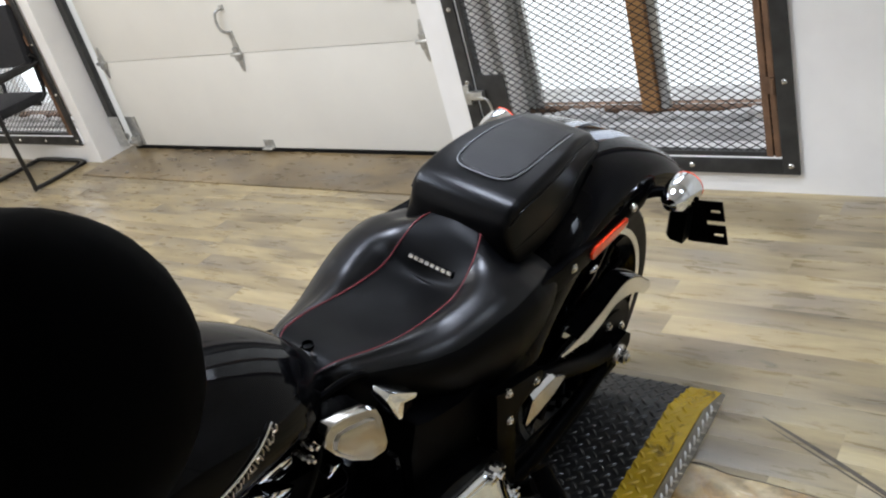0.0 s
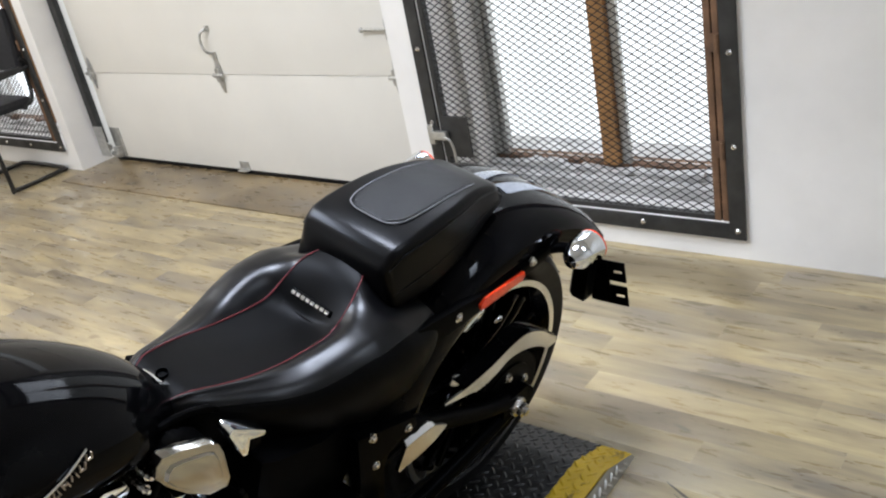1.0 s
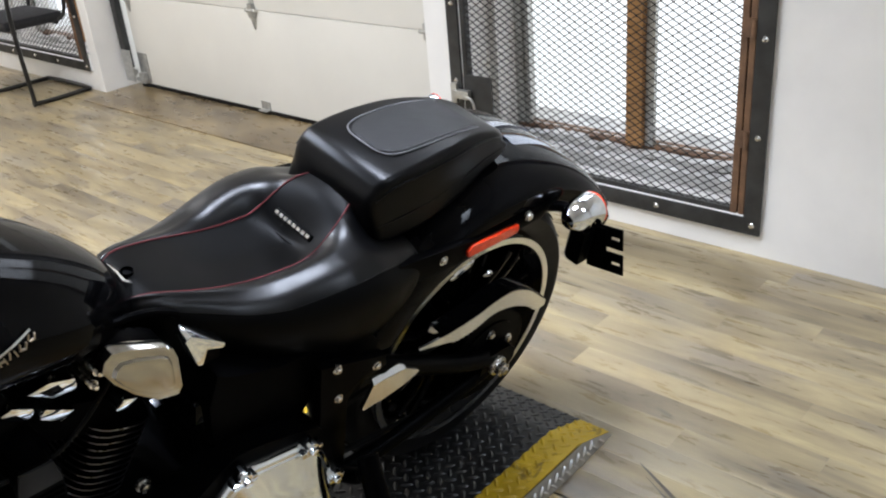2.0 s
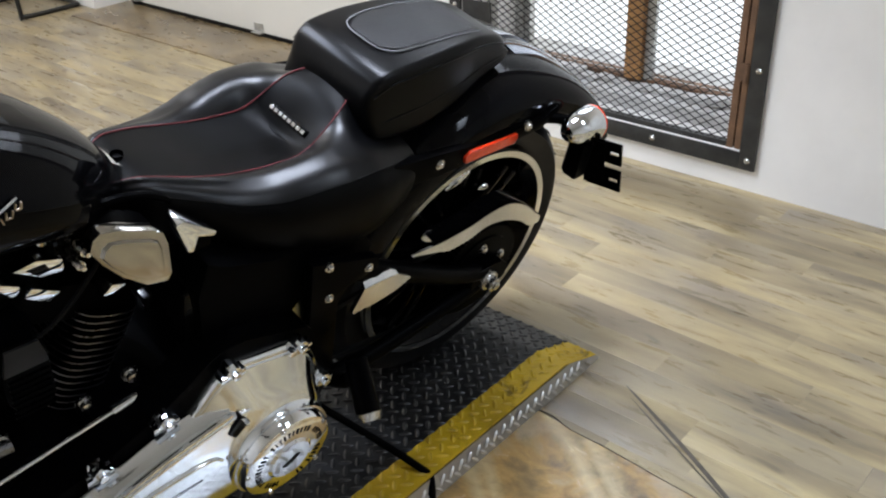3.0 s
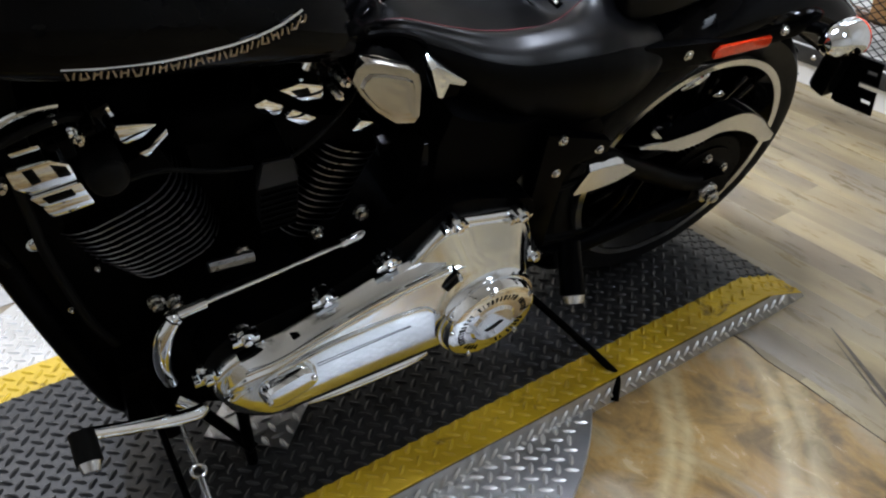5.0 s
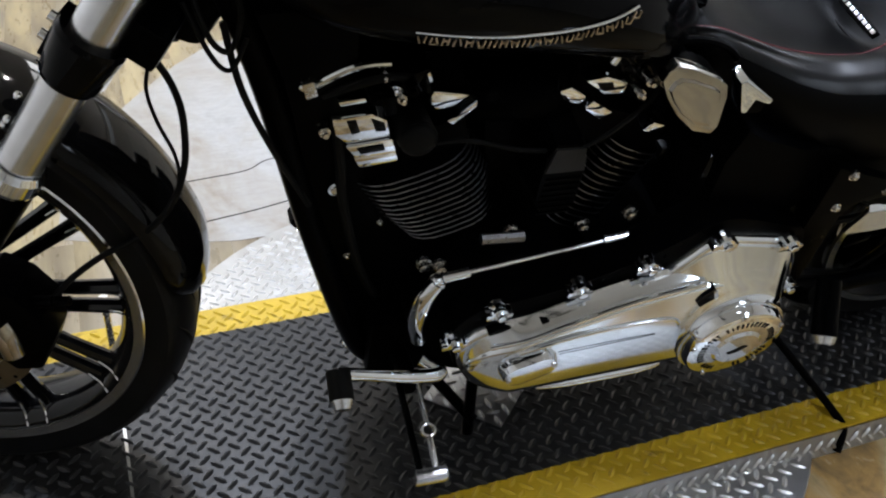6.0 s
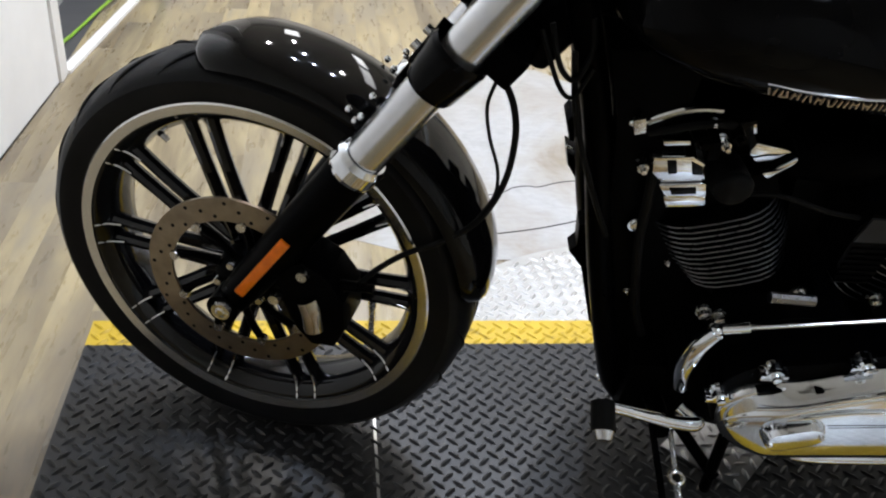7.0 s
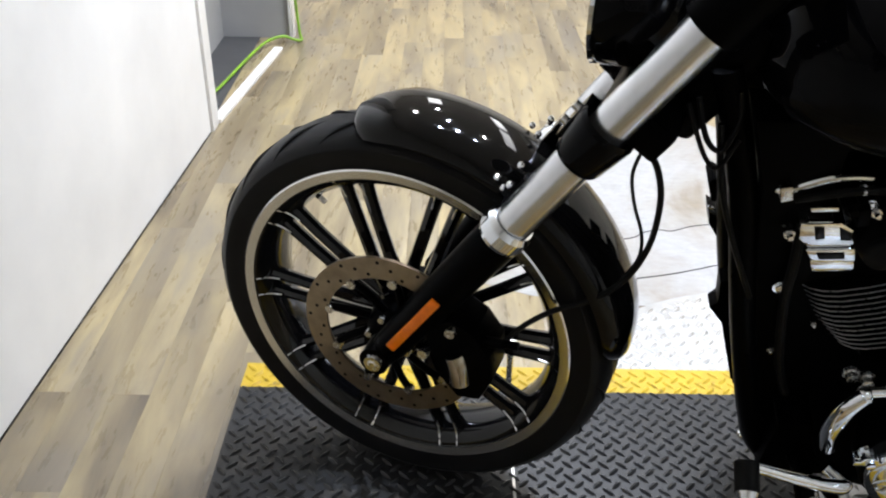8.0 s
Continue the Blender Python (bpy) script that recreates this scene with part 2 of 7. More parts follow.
def patch_material():
    """Stained subfloor: orange-brown and milky clouds, with pale rings worn about the turntable's centre."""
    m = shader("worn_subfloor", (0.3, 0.24, 0.18), 0.32, Specular_IOR_Level=0.55, Coat_Weight=0.2, Coat_Roughness=0.12)
    vec = coords(m)
    a = noise_tex(m, coords(m, (1.3, 0.9, 1)), 4.0, 7, 0.62, 1.1)
    b_ = noise_tex(m, coords(m, (1.6, 1.0, 1)), 14.0, 7, 0.66, 1.0)
    c_ = noise_tex(m, coords(m, (1.0, 1.2, 1)), 3.1, 4, 0.55, 0.5)
    c1 = ramp(m, a, [(0.30, (0.075, 0.055, 0.028)), (0.40, (0.20, 0.135, 0.060)), (0.50, (0.33, 0.205, 0.075)), (0.60, (0.33, 0.245, 0.125)), (0.72, (0.20, 0.155, 0.090))])
    c1 = mix(m, ramp(m, c_, [(0.50, (0, 0, 0)), (0.68, (0.75, 0.75, 0.75))]), c1, (0.42, 0.375, 0.30))
    off = node(m, "ShaderNodeVectorMath")
    off.operation = "DISTANCE"
    off.inputs[1].default_value = (-0.841, 0.149, 0.0)
    link(m, vec, off.inputs[0])
    wob = node(m, "ShaderNodeMath")
    wob.operation = "MULTIPLY_ADD"
    link(m, noise_tex(m, vec, 6, 3, 0.6), wob.inputs[0])
    wob.inputs[1].default_value = 0.05
    link(m, off.outputs["Value"], wob.inputs[2])
    rings = ramp(m, wob.outputs[0], [(0.0, (0, 0, 0)), (0.775, (0, 0, 0)), (0.800, (0.7, 0.7, 0.7)), (0.815, (0.25, 0.25, 0.25)), (0.830, (0.65, 0.65, 0.65)), (0.850, (0, 0, 0))])
    span = node(m, "ShaderNodeMapRange")
    span.inputs["From Min"].default_value, span.inputs["From Max"].default_value = 0.98, 1.09
    link(m, wob.outputs[0], span.inputs["Value"])
    far_rings = ramp(m, span.outputs[0], [(0.0, (0, 0, 0)), (0.25, (0.7, 0.7, 0.7)), (0.48, (0.2, 0.2, 0.2)), (0.62, (0.65, 0.65, 0.65)), (1.0, (0, 0, 0))])
    c1 = mix(m, rings, c1, (0.50, 0.40, 0.22))
    c1 = mix(m, far_rings, c1, (0.50, 0.40, 0.22))
    c2 = ramp(m, b_, [(0.3, (0.55, 0.53, 0.50)), (0.46, (0.88, 0.87, 0.85)), (0.65, (1.2, 1.18, 1.15))])
    base(m, mix(m, 0.7, c1, c2, "MULTIPLY"))
    roughness(m, b_, 0.16, 0.34)
    bump(m, b_, 0.10, 0.002)
    return m


PATCH = patch_material()


def pale_floor_material():
    m = shader("bare_pale_floor", (0.4, 0.385, 0.36), 0.42, Specular_IOR_Level=0.5)
    a = noise_tex(m, coords(m, (1.4, 0.8, 1)), 3.0, 6, 0.6, 1.0)
    b_ = noise_tex(m, coords(m, (1.0, 2.4, 1)), 22.0, 6, 0.65, 0.6)
    c1 = ramp(m, a, [(0.30, (0.26, 0.22, 0.165)), (0.42, (0.34, 0.315, 0.28)), (0.60, (0.40, 0.395, 0.385)), (0.72, (0.33, 0.32, 0.305))])
    base(m, mix(m, 0.5, c1, ramp(m, b_, [(0.3, (0.72, 0.70, 0.68)), (0.6, (1.03, 1.02, 1.0))]), "MULTIPLY"))
    roughness(m, b_, 0.30, 0.50)
    bump(m, b_, 0.15, 0.002)
    return m


NEAR_WALL = worn("pale_wall_paint", (0.76, 0.76, 0.75), 0.6, 0, 0.06, 3, 0.12, 90)
PALE_FLOOR = pale_floor_material()


# ---- mesh helpers: each returns (points, faces) ----
def V(*a):
    return Vector(a)


def frame_of(d):
    d = Vector(d).normalized()
    u = d.cross(V(0, 0, 1) if abs(d.z) < 0.95 else V(1, 0, 0)).normalized()
    return u, d.cross(u).normalized()


def cyl(p0, p1, r0, r1=None, n=16, caps=True):
    p0, p1, r1 = Vector(p0), Vector(p1), r0 if r1 is None else r1
    u, v = frame_of(p1 - p0)
    ps = [p + r * (math.cos(2 * math.pi * k / n) * u + math.sin(2 * math.pi * k / n) * v) for p, r in ((p0, r0), (p1, r1)) for k in range(n)]
    fs = [(k, (k + 1) % n, n + (k + 1) % n, n + k) for k in range(n)]
    if caps:
        fs += [tuple(reversed(range(n))), tuple(range(n, 2 * n))]
    return ps, fs


def smooth_path(pts, per=6):
    pts = [Vector(p) for p in pts]
    if len(pts) < 3:
        return pts
    out = []
    for i in range(len(pts) - 1):
        a, b, c, d = pts[max(i - 1, 0)], pts[i], pts[i + 1], pts[min(i + 2, len(pts) - 1)]
        for k in range(per):
            t = k / per
            out.append(0.5 * ((2 * b) + (c - a) * t + (2 * a - 5 * b + 4 * c - d) * t * t + (3 * b - a - 3 * c + d) * t ** 3))
    return out + [pts[-1]]


def tube(pts, r, n=10, per=6, closed=False):
    path = smooth_path(pts, per)
    rs = r if callable(r) else (lambda s: r)
    ps, fs = [], []
    u = frame_of(path[1] - path[0])[0]
    for i, p in enumerate(path):
        d = (path[min(i + 1, len(path) - 1)] - path[max(i - 1, 0)]).normalized()
        u = (u - d * u.dot(d)).normalized()
        v = d.cross(u)
        rr = rs(i / (len(path) - 1))
        ps += [p + rr * (math.cos(2 * math.pi * k / n) * u + math.sin(2 * math.pi * k / n) * v) for k in range(n)]
    for i in range(len(path) - 1):
        fs += [(i * n + k, i * n + (k + 1) % n, (i + 1) * n + (k + 1) % n, (i + 1) * n + k) for k in range(n)]
    fs += [tuple(reversed(range(n))), tuple(range(len(ps) - n, len(ps)))]
    return ps, fs


def box(c, s, rot=None):
    c, h = Vector(c), Vector(s) / 2
    ps = [V(x * h.x, y * h.y, z * h.z) for x in (-1, 1) for y in (-1, 1) for z in (-1, 1)]
    if rot:
        ps = [rot @ p for p in ps]
    return [c + p for p in ps], [(0, 1, 3, 2), (4, 6, 7, 5), (0, 4, 5, 1), (2, 3, 7, 6), (0, 2, 6, 4), (1, 5, 7, 3)]


def prism(poly, y0, y1, inset=0.0):
    """A polygon in x and z drawn from y0 to y1; inset shrinks the y0 face."""
    n = len(poly)
    cx, cz = sum(p[0] for p in poly) / n, sum(p[1] for p in poly) / n
    k = 1 - inset
    ps = [V(cx + (x - cx) * k, y0, cz + (z - cz) * k) for x, z in poly] + [V(x, y1, z) for x, z in poly]
    return ps, [tuple(range(n)), tuple(reversed(range(n, 2 * n)))] + [(i, n + i, n + (i + 1) % n, (i + 1) % n) for i in range(n)]


def loft(rings, closed=True, caps=True):
    n = len(rings[0])
    ps = [Vector(p) for r in rings for p in r]
    m = n if closed else n - 1
    fs = [(i * n + k, i * n + (k + 1) % n, (i + 1) * n + (k + 1) % n, (i + 1) * n + k) for i in range(len(rings) - 1) for k in range(m)]
    if caps and closed:
        fs += [tuple(reversed(range(n))), tuple(range(len(ps) - n, len(ps)))]
    return ps, fs


def spin(profile, c=(0, 0, 0), n=64, a0=0.0, a1=360.0, closed_profile=True):
    """A profile of (radius, y) turned round the y axis through c. Angles from +x towards +z."""
    full = abs(a1 - a0) > 359.9
    m = len(profile)
    steps = n if full else n + 1
    ps, fs = [], []
    for i in range(steps):
        a = radians(a0 + (a1 - a0) * i / n)
        ps += [V(c[0] + r * math.cos(a), c[1] + y, c[2] + r * math.sin(a)) for r, y in profile]
    for i in range(n if full else n):
        j = (i + 1) % steps
        fs += [(i * m + k, i * m + (k + 1) % m, j * m + (k + 1) % m, j * m + k) for k in range(m if closed_profile else m - 1)]
    if not full and closed_profile:
        fs += [tuple(range(m)), tuple(reversed(range((steps - 1) * m, steps * m)))]
    return ps, fs


def ball(c, r, n=14, m=9, squash=(1, 1, 1)):
    c = Vector(c)
    rings = []
    for i in range(1, m):
        a = math.pi * i / m
        rings.append([c + V(squash[0] * r * math.sin(a) * math.cos(2 * math.pi * k / n), squash[1] * r * math.sin(a) * math.sin(2 * math.pi * k / n), squash[2] * r * math.cos(a)) for k in range(n)])
    return loft(rings)


def moved(piece, m):
    return [m @ Vector(p) for p in piece[0]], piece[1]


def mesh_of(name, pieces, material, sharp=35.0, bevel=0.0):
    ps, fs = [], []
    for a, b in pieces:
        k = len(ps)
        ps += [tuple(p) for p in a]
        fs += [tuple(i + k for i in f) for f in b]
    me = bpy.data.meshes.new(name)
    me.from_pydata(ps, [], fs)
    bm = bmesh.new()
    bm.from_mesh(me)
    bmesh.ops.recalc_face_normals(bm, faces=bm.faces)
    if bevel:
        edges = [e for e in bm.edges if len(e.link_faces) == 2 and e.calc_face_angle(0) > radians(30)]
        bmesh.ops.bevel(bm, geom=edges, offset=bevel, segments=2, profile=0.7, affect="EDGES", clamp_overlap=True)
    bm.to_mesh(me)
    bm.free()
    me.shade_smooth()
    me.set_sharp_from_angle(angle=radians(min(sharp, 20.0) if bevel else sharp))
    me.materials.append(material)
    return me


def thing(name, label, category, group="", kind="", at=None):
    ob = new(name)
    if at is not None:
        ob.matrix_world = at
    return tagged(ob, label, category, group, kind)


def part(name, pieces, material, parent=None, label="", sharp=35.0, bevel=0.0):
    ob = new(name, mesh_of(name, pieces, material, sharp, bevel))
    ob.parent = parent
    return tagged(ob, label)


def solid(name, pieces, material, label, category, group="", kind="", sharp=35.0, bevel=0.0):
    return tagged(part(name, pieces, material, None, "", sharp, bevel), label, category, group, kind)


def slab(x0, x1, y0, y1, z0, z1):
    return box(((x0 + x1) / 2, (y0 + y1) / 2, (z0 + z1) / 2), (x1 - x0, y1 - y0, z1 - z0))


# ---- the room ----
GX, DX = 1.28, 1.47          # gate wall, garage door
FX = -2.46                   # wall ahead of the front wheel
Y0, Y1 = -3.6, 6.0


def wall(name, pieces, label):
    return solid(name, pieces, WALL, label, "wall", kind="structure")


solid("subfloor", [slab(-2.9, 1.7, Y0 - 0.15, Y1 + 0.15, -0.22, -0.02), slab(-3.1, -2.9, 1.6, 2.86, -0.22, -0.02)], CONCRETE, "grey subfloor under the vinyl planks", "floor", kind="structure")
TOP = CEIL
wall("wall_gate", [slab(GX, GX + 0.20, Y0, -0.15, 0, TOP), slab(GX, GX + 0.20, -0.15, 1.02, 0, 0.085), slab(GX, GX + 0.20, -0.15, 1.02, 2.78, TOP),
                   slab(GX, GX + 0.20, 1.02, 1.16, 0, TOP)], "white painted wall with a gated window opening")
wall("wall_over_door", [slab(GX, GX + 0.20, 1.16, 3.71, 2.15, TOP)], "white painted wall above the garage door")
wall("wall_pier", [slab(GX, GX + 0.42, 3.71, 3.80, 0, TOP)], "white painted pier beside the garage door")
wall("wall_far_window", [slab(GX, GX + 0.20, 3.80, 5.10, 0, 0.12), slab(GX, GX + 0.20, 3.80, 5.10, 2.78, TOP), slab(GX, GX + 0.20, 5.10, Y1, 0, TOP)],
     "white painted wall round the far window")
wall("wall_door_jamb", [slab(GX + 0.20, DX + 0.1, 1.02, 1.16, 0, TOP)], "white return beside the garage door")
def front_x(y):
    """The wall ahead stands a little out of square."""
    return -2.43 - 0.046 * (1.72 - y)


wall("wall_front", [loft([[V(front_x(y) - 0.14, y, 0), V(front_x(y), y, 0), V(front_x(y), y, TOP), V(front_x(y) - 0.14, y, TOP)] for y in (Y0, 1.72)])], "white painted wall ahead of the motorcycle")
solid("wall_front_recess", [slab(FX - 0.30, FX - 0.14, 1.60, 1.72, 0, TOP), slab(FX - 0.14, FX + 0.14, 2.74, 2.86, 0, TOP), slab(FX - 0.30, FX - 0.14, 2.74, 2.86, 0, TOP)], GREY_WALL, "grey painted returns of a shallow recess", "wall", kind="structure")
wall("wall_side_far", [slab(FX - 0.3, GX + 0.4, Y1, Y1 + 0.15, 0, TOP)], "white painted far side wall")
solid("wall_side_near", [slab(FX - 0.2, GX + 0.4, Y0 - 0.15, Y0, 0, TOP)], NEAR_WALL, "pale grey near side wall", "wall", kind="structure")
wall("wall_front_far", [slab(FX - 0.14, FX, 2.86, Y1, 0, TOP)], "white painted wall past the recess")
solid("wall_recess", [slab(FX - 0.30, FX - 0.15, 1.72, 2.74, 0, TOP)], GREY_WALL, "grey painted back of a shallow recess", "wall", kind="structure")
solid("ceiling", [slab(FX - 0.5, 2.0, Y0 - 0.1, Y1 + 0.1, TOP, TOP + 0.1)], CEILING, "plain off-white ceiling", "ceiling", kind="structure")
solid("door_threshold_strip", [loft([[V(x, y, 0.0), V(x + 0.036, y - 0.004, 0.0), V(x + 0.036, y - 0.004, 0.014), V(x, y, 0.014)] for x, y in ((-2.448, 1.80), (-2.362, 2.58))])], WALL, "pale metal threshold strip on the floor", "threshold", kind="structure", bevel=0.003)
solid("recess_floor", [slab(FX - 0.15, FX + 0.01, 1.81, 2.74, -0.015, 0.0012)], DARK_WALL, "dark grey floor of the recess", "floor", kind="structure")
solid("baseboard", [loft([[V(front_x(y), y, 0.0), V(front_x(y) + 0.003, y, 0.0), V(front_x(y) + 0.003, y, 0.003), V(front_x(y), y, 0.003)] for y in (Y0, 1.715)])], SEAL, "dark gap line along the wall's foot", "baseboard", kind="structure")
solid("trim", [slab(FX - 0.02, FX + 0.04, 1.722, 1.80, 0, 2.1)], WALL, "white door casing at the wall's corner", "trim", kind="structure", bevel=0.004)
solid("trim", [slab(FX + 0.14, FX + 0.155, 2.72, 2.80, 0, 2.1)], WALL, "white door casing of the recess", "trim", kind="structure", bevel=0.004)

# ---- window openings with gates ----
def expanded_metal(y0, y1, z0, z1, x, cell=(0.041, 0.0125), wire=0.0017):
    """Zigzag strands, each a thin bar, that meet in diamonds."""
    ps, fs = [], []
    cols, rows = round((y1 - y0) / (cell[0] / 2)), round((z1 - z0) / cell[1])
    for j in range(rows + 1):
        for i in range(cols + 1):
            up = ((i + j) % 2) * 2 - 1
            y, z = y0 + i * cell[0] / 2, z0 + j * cell[1] + up * (cell[1] / 2 - wire * 0.3)
            ps += [(x - 0.0012, y, z - wire), (x + 0.0012, y, z - wire), (x + 0.0012, y, z + wire), (x - 0.0012, y, z + wire)]
            if i:
                a, b = len(ps) - 8, len(ps) - 4
                fs += [(a + k, a + (k + 1) % 4, b + (k + 1) % 4, b + k) for k in range(4)]
    return [Vector(p) for p in ps], fs


def gate(y0, y1, z0, z1, latch=True):
    g = thing("security_gate", "dark steel security gate with expanded metal mesh, closed over a window", "gate", "window gates")
    w = 0.052
    x = GX - 0.006
    bar = lambda a, b, c, d, t=0.010: slab(x - t, x, a, b, c, d)
    part("outer_frame", [bar(y0 - w, y0, z0 - w, z1 + w), bar(y1, y1 + w, z0 - w, z1 + w), bar(y0, y1, z0 - w, z0), bar(y0, y1, z1, z1 + w)], GATE_STEEL, g, "dark flat steel frame", bevel=0.002)
    for a, b, mat, text in ((y0 + 0.004, y0 + 0.022, RUST, "brown primed angle iron"), (y0 + 0.027, y0 + 0.048, RUST, "brown primed angle iron"), (y1 - 0.024, y1 - 0.006, GATE_STEEL, "dark angle iron")):
        part("inner_stile", [slab(x - 0.003, x + 0.028, a, b, z0 + 0.006, z1 - 0.006)], mat, g, text, bevel=0.002)
    part("inner_rail", [slab(x - 0.002, x + 0.026, y0 + 0.048, y1 - 0.030, z0 + 0.006, z0 + 0.022)], GATE_STEEL, g, bevel=0.002)
    part("mesh_panel", [expanded_metal(y0 + 0.02, y1 - 0.02, z0 + 0.012, z1 - 0.01, x + 0.006)], MESH_STEEL, g, "black expanded metal mesh")
    spots = [(y0 - w / 2, z0 - w / 2 + 0.004), (y0 + (y1 - y0) * 0.27, z0 - w / 2), (y0 + (y1 - y0) * 0.52, z0 - w / 2), (y0 + (y1 - y0) * 0.77, z0 - w / 2), (y1 + w / 2, z0 - w / 2 + 0.004)]
    spots += [(y0 - w / 2, z0 + k) for k in (0.26, 0.55, 0.85, 1.2, 1.6, 2.0, 2.4)] + [(y1 + w / 2, z0 + k) for k in (0.29, 0.57, 0.85, 1.2, 1.6, 2.0, 2.4)]
    for by, bz in spots:
        part("bolt", [spin([(0, -0.006), (0.006, -0.005), (0.010, 0.0), (0.010, 0.002)], n=12, closed_profile=False)], STEEL_BOLT, g).matrix_local = Matrix.Translation((x - 0.010, by, bz)) @ pose(0, 0, 0, 0, 0, -90)
    for k in (0.22, 0.55, 0.88):
        part("hinge", [cyl((x - 0.010, y0 + 0.008, z0 + k), (x - 0.010, y0 + 0.008, z0 + k + 0.055), 0.008), slab(x - 0.005, x - 0.001, y0 - 0.02, y0 + 0.035, z0 + k, z0 + k + 0.055)], RUST, g)
    if latch:
        part("lock_plate", [slab(x - 0.004, x + 0.002, y1 - 0.135, y1 - 0.005, z0 + 0.155, z0 + 0.315)], GATE_STEEL, g, "dark steel lock plate", bevel=0.002)
        part("latch", [box((x - 0.022, y1 - 0.008, z0 + 0.245), (0.022, 0.075, 0.032)), box((x - 0.016, y1 + 0.030, z0 + 0.245), (0.016, 0.028, 0.075))], GALV, g, "galvanised gate latch", bevel=0.004)
        part("padlock_shackle", [tube([(x - 0.03, y1 - 0.02, z0 + 0.24), (x - 0.036, y1 - 0.062, z0 + 0.235), (x - 0.034, y1 - 0.075, z0 + 0.20), (x - 0.03, y1 - 0.075, z0 + 0.14)], 0.005)], GALV, g)
    return g


gate(-0.118, 0.985, 0.125, 2.72)
gate(3.860, 5.03, 0.165, 2.72, latch=False)


def window(y0, y1, mull, name):
    x = 1.62
    w = thing(name, "wooden double window with bright overcast daylight behind the panes", "window", "windows", "structure")
    part("window_frame", [slab(x - 0.03, x + 0.05, y0, y0 + 0.055, 0.17, 2.78), slab(x - 0.03, x + 0.05, y0, y1, 2.72, 2.78)], WINDOW_WOOD, w, bevel=0.004)
    part("window_stile", [slab(x - 0.03, x + 0.05, y1 - 0.035, y1, 0.165, 2.715)], GALV, w, "thin grey metal stile", bevel=0.003)
    part("bottom_rail", [slab(x - 0.03, x + 0.05, y0 + 0.056, y1, 0.12, 0.160)], RUST, w, "weathered brown bottom rail", bevel=0.004)
    part("mullion", [slab(x - 0.05, x + 0.05, mull - 0.032, mull + 0.032, 0.160, 2.72)], WINDOW_WOOD, w, "orange-brown varnished mullion", bevel=0.005)
    part("track", [slab(x - 0.03, x - 0.01, mull - 0.070, mull - 0.036, 0.160, 2.72)], GALV, w, bevel=0.002)
    part("track", [slab(x - 0.02, x - 0.005, y1 - 0.062, y1 - 0.037, 0.160, 2.72)], GALV, w, bevel=0.002)
    glass = shader("window_glass", (1, 1, 1), 0.02, 0, Transmission_Weight=1.0, IOR=1.45)
    for a, b in ((y0 + 0.055, mull - 0.032), (mull + 0.032, y1 - 0.035)):
        p = part("pane", [slab(x + 0.012, x + 0.018, a, b, 0.160, 2.72)], glass, w)
        p.visible_shadow = False
    # broken edge of masonry along the foot of the window
    rough = []
    rng = random.Random(5)
    k = y0
    while k < y1:
        d = rng.uniform(0.05, 0.14)
        h = rng.uniform(0.012, 0.035)
        rough.append(box((x - 0.05 - rng.uniform(0, 0.02), k + d / 2, 0.135 + h / 2), (0.05, d * 1.05, h), Matrix.Rotation(rng.uniform(-0.15, 0.15), 3, "X")))
        k += d
    part("mortar", rough, CONCRETE, w, "crumbling grey mortar", bevel=0.004)
    solid("window_sill", [slab(GX + 0.20, x + 0.25, y0 - 0.1, y1 + 0.1, 0.0, 0.135)], CONCRETE, "rough grey masonry window sill", "sill", kind="structure", bevel=0.006)
    solid("window_reveal", [slab(GX + 0.20, x + 0.1, y0 - 0.14, y0, 0.135, 2.78), slab(GX + 0.20, x + 0.1, y1, y1 + 0.035, 0.135, 2.78), slab(GX + 0.2, x + 0.1, y0, y1, 2.78, 2.85)], WALL, "white reveal beside the window", "wall", kind="structure")


window(-0.15, 0.985, 0.447, "window_1")
window(3.87, 5.08, 4.44, "window_2")
back = solid("backdrop", [slab(2.6, 2.62, -3, 8, -0.5, 4.0)], SKY_GLOW, "plain white overcast sky seen through the windows", "sky", kind="structure")

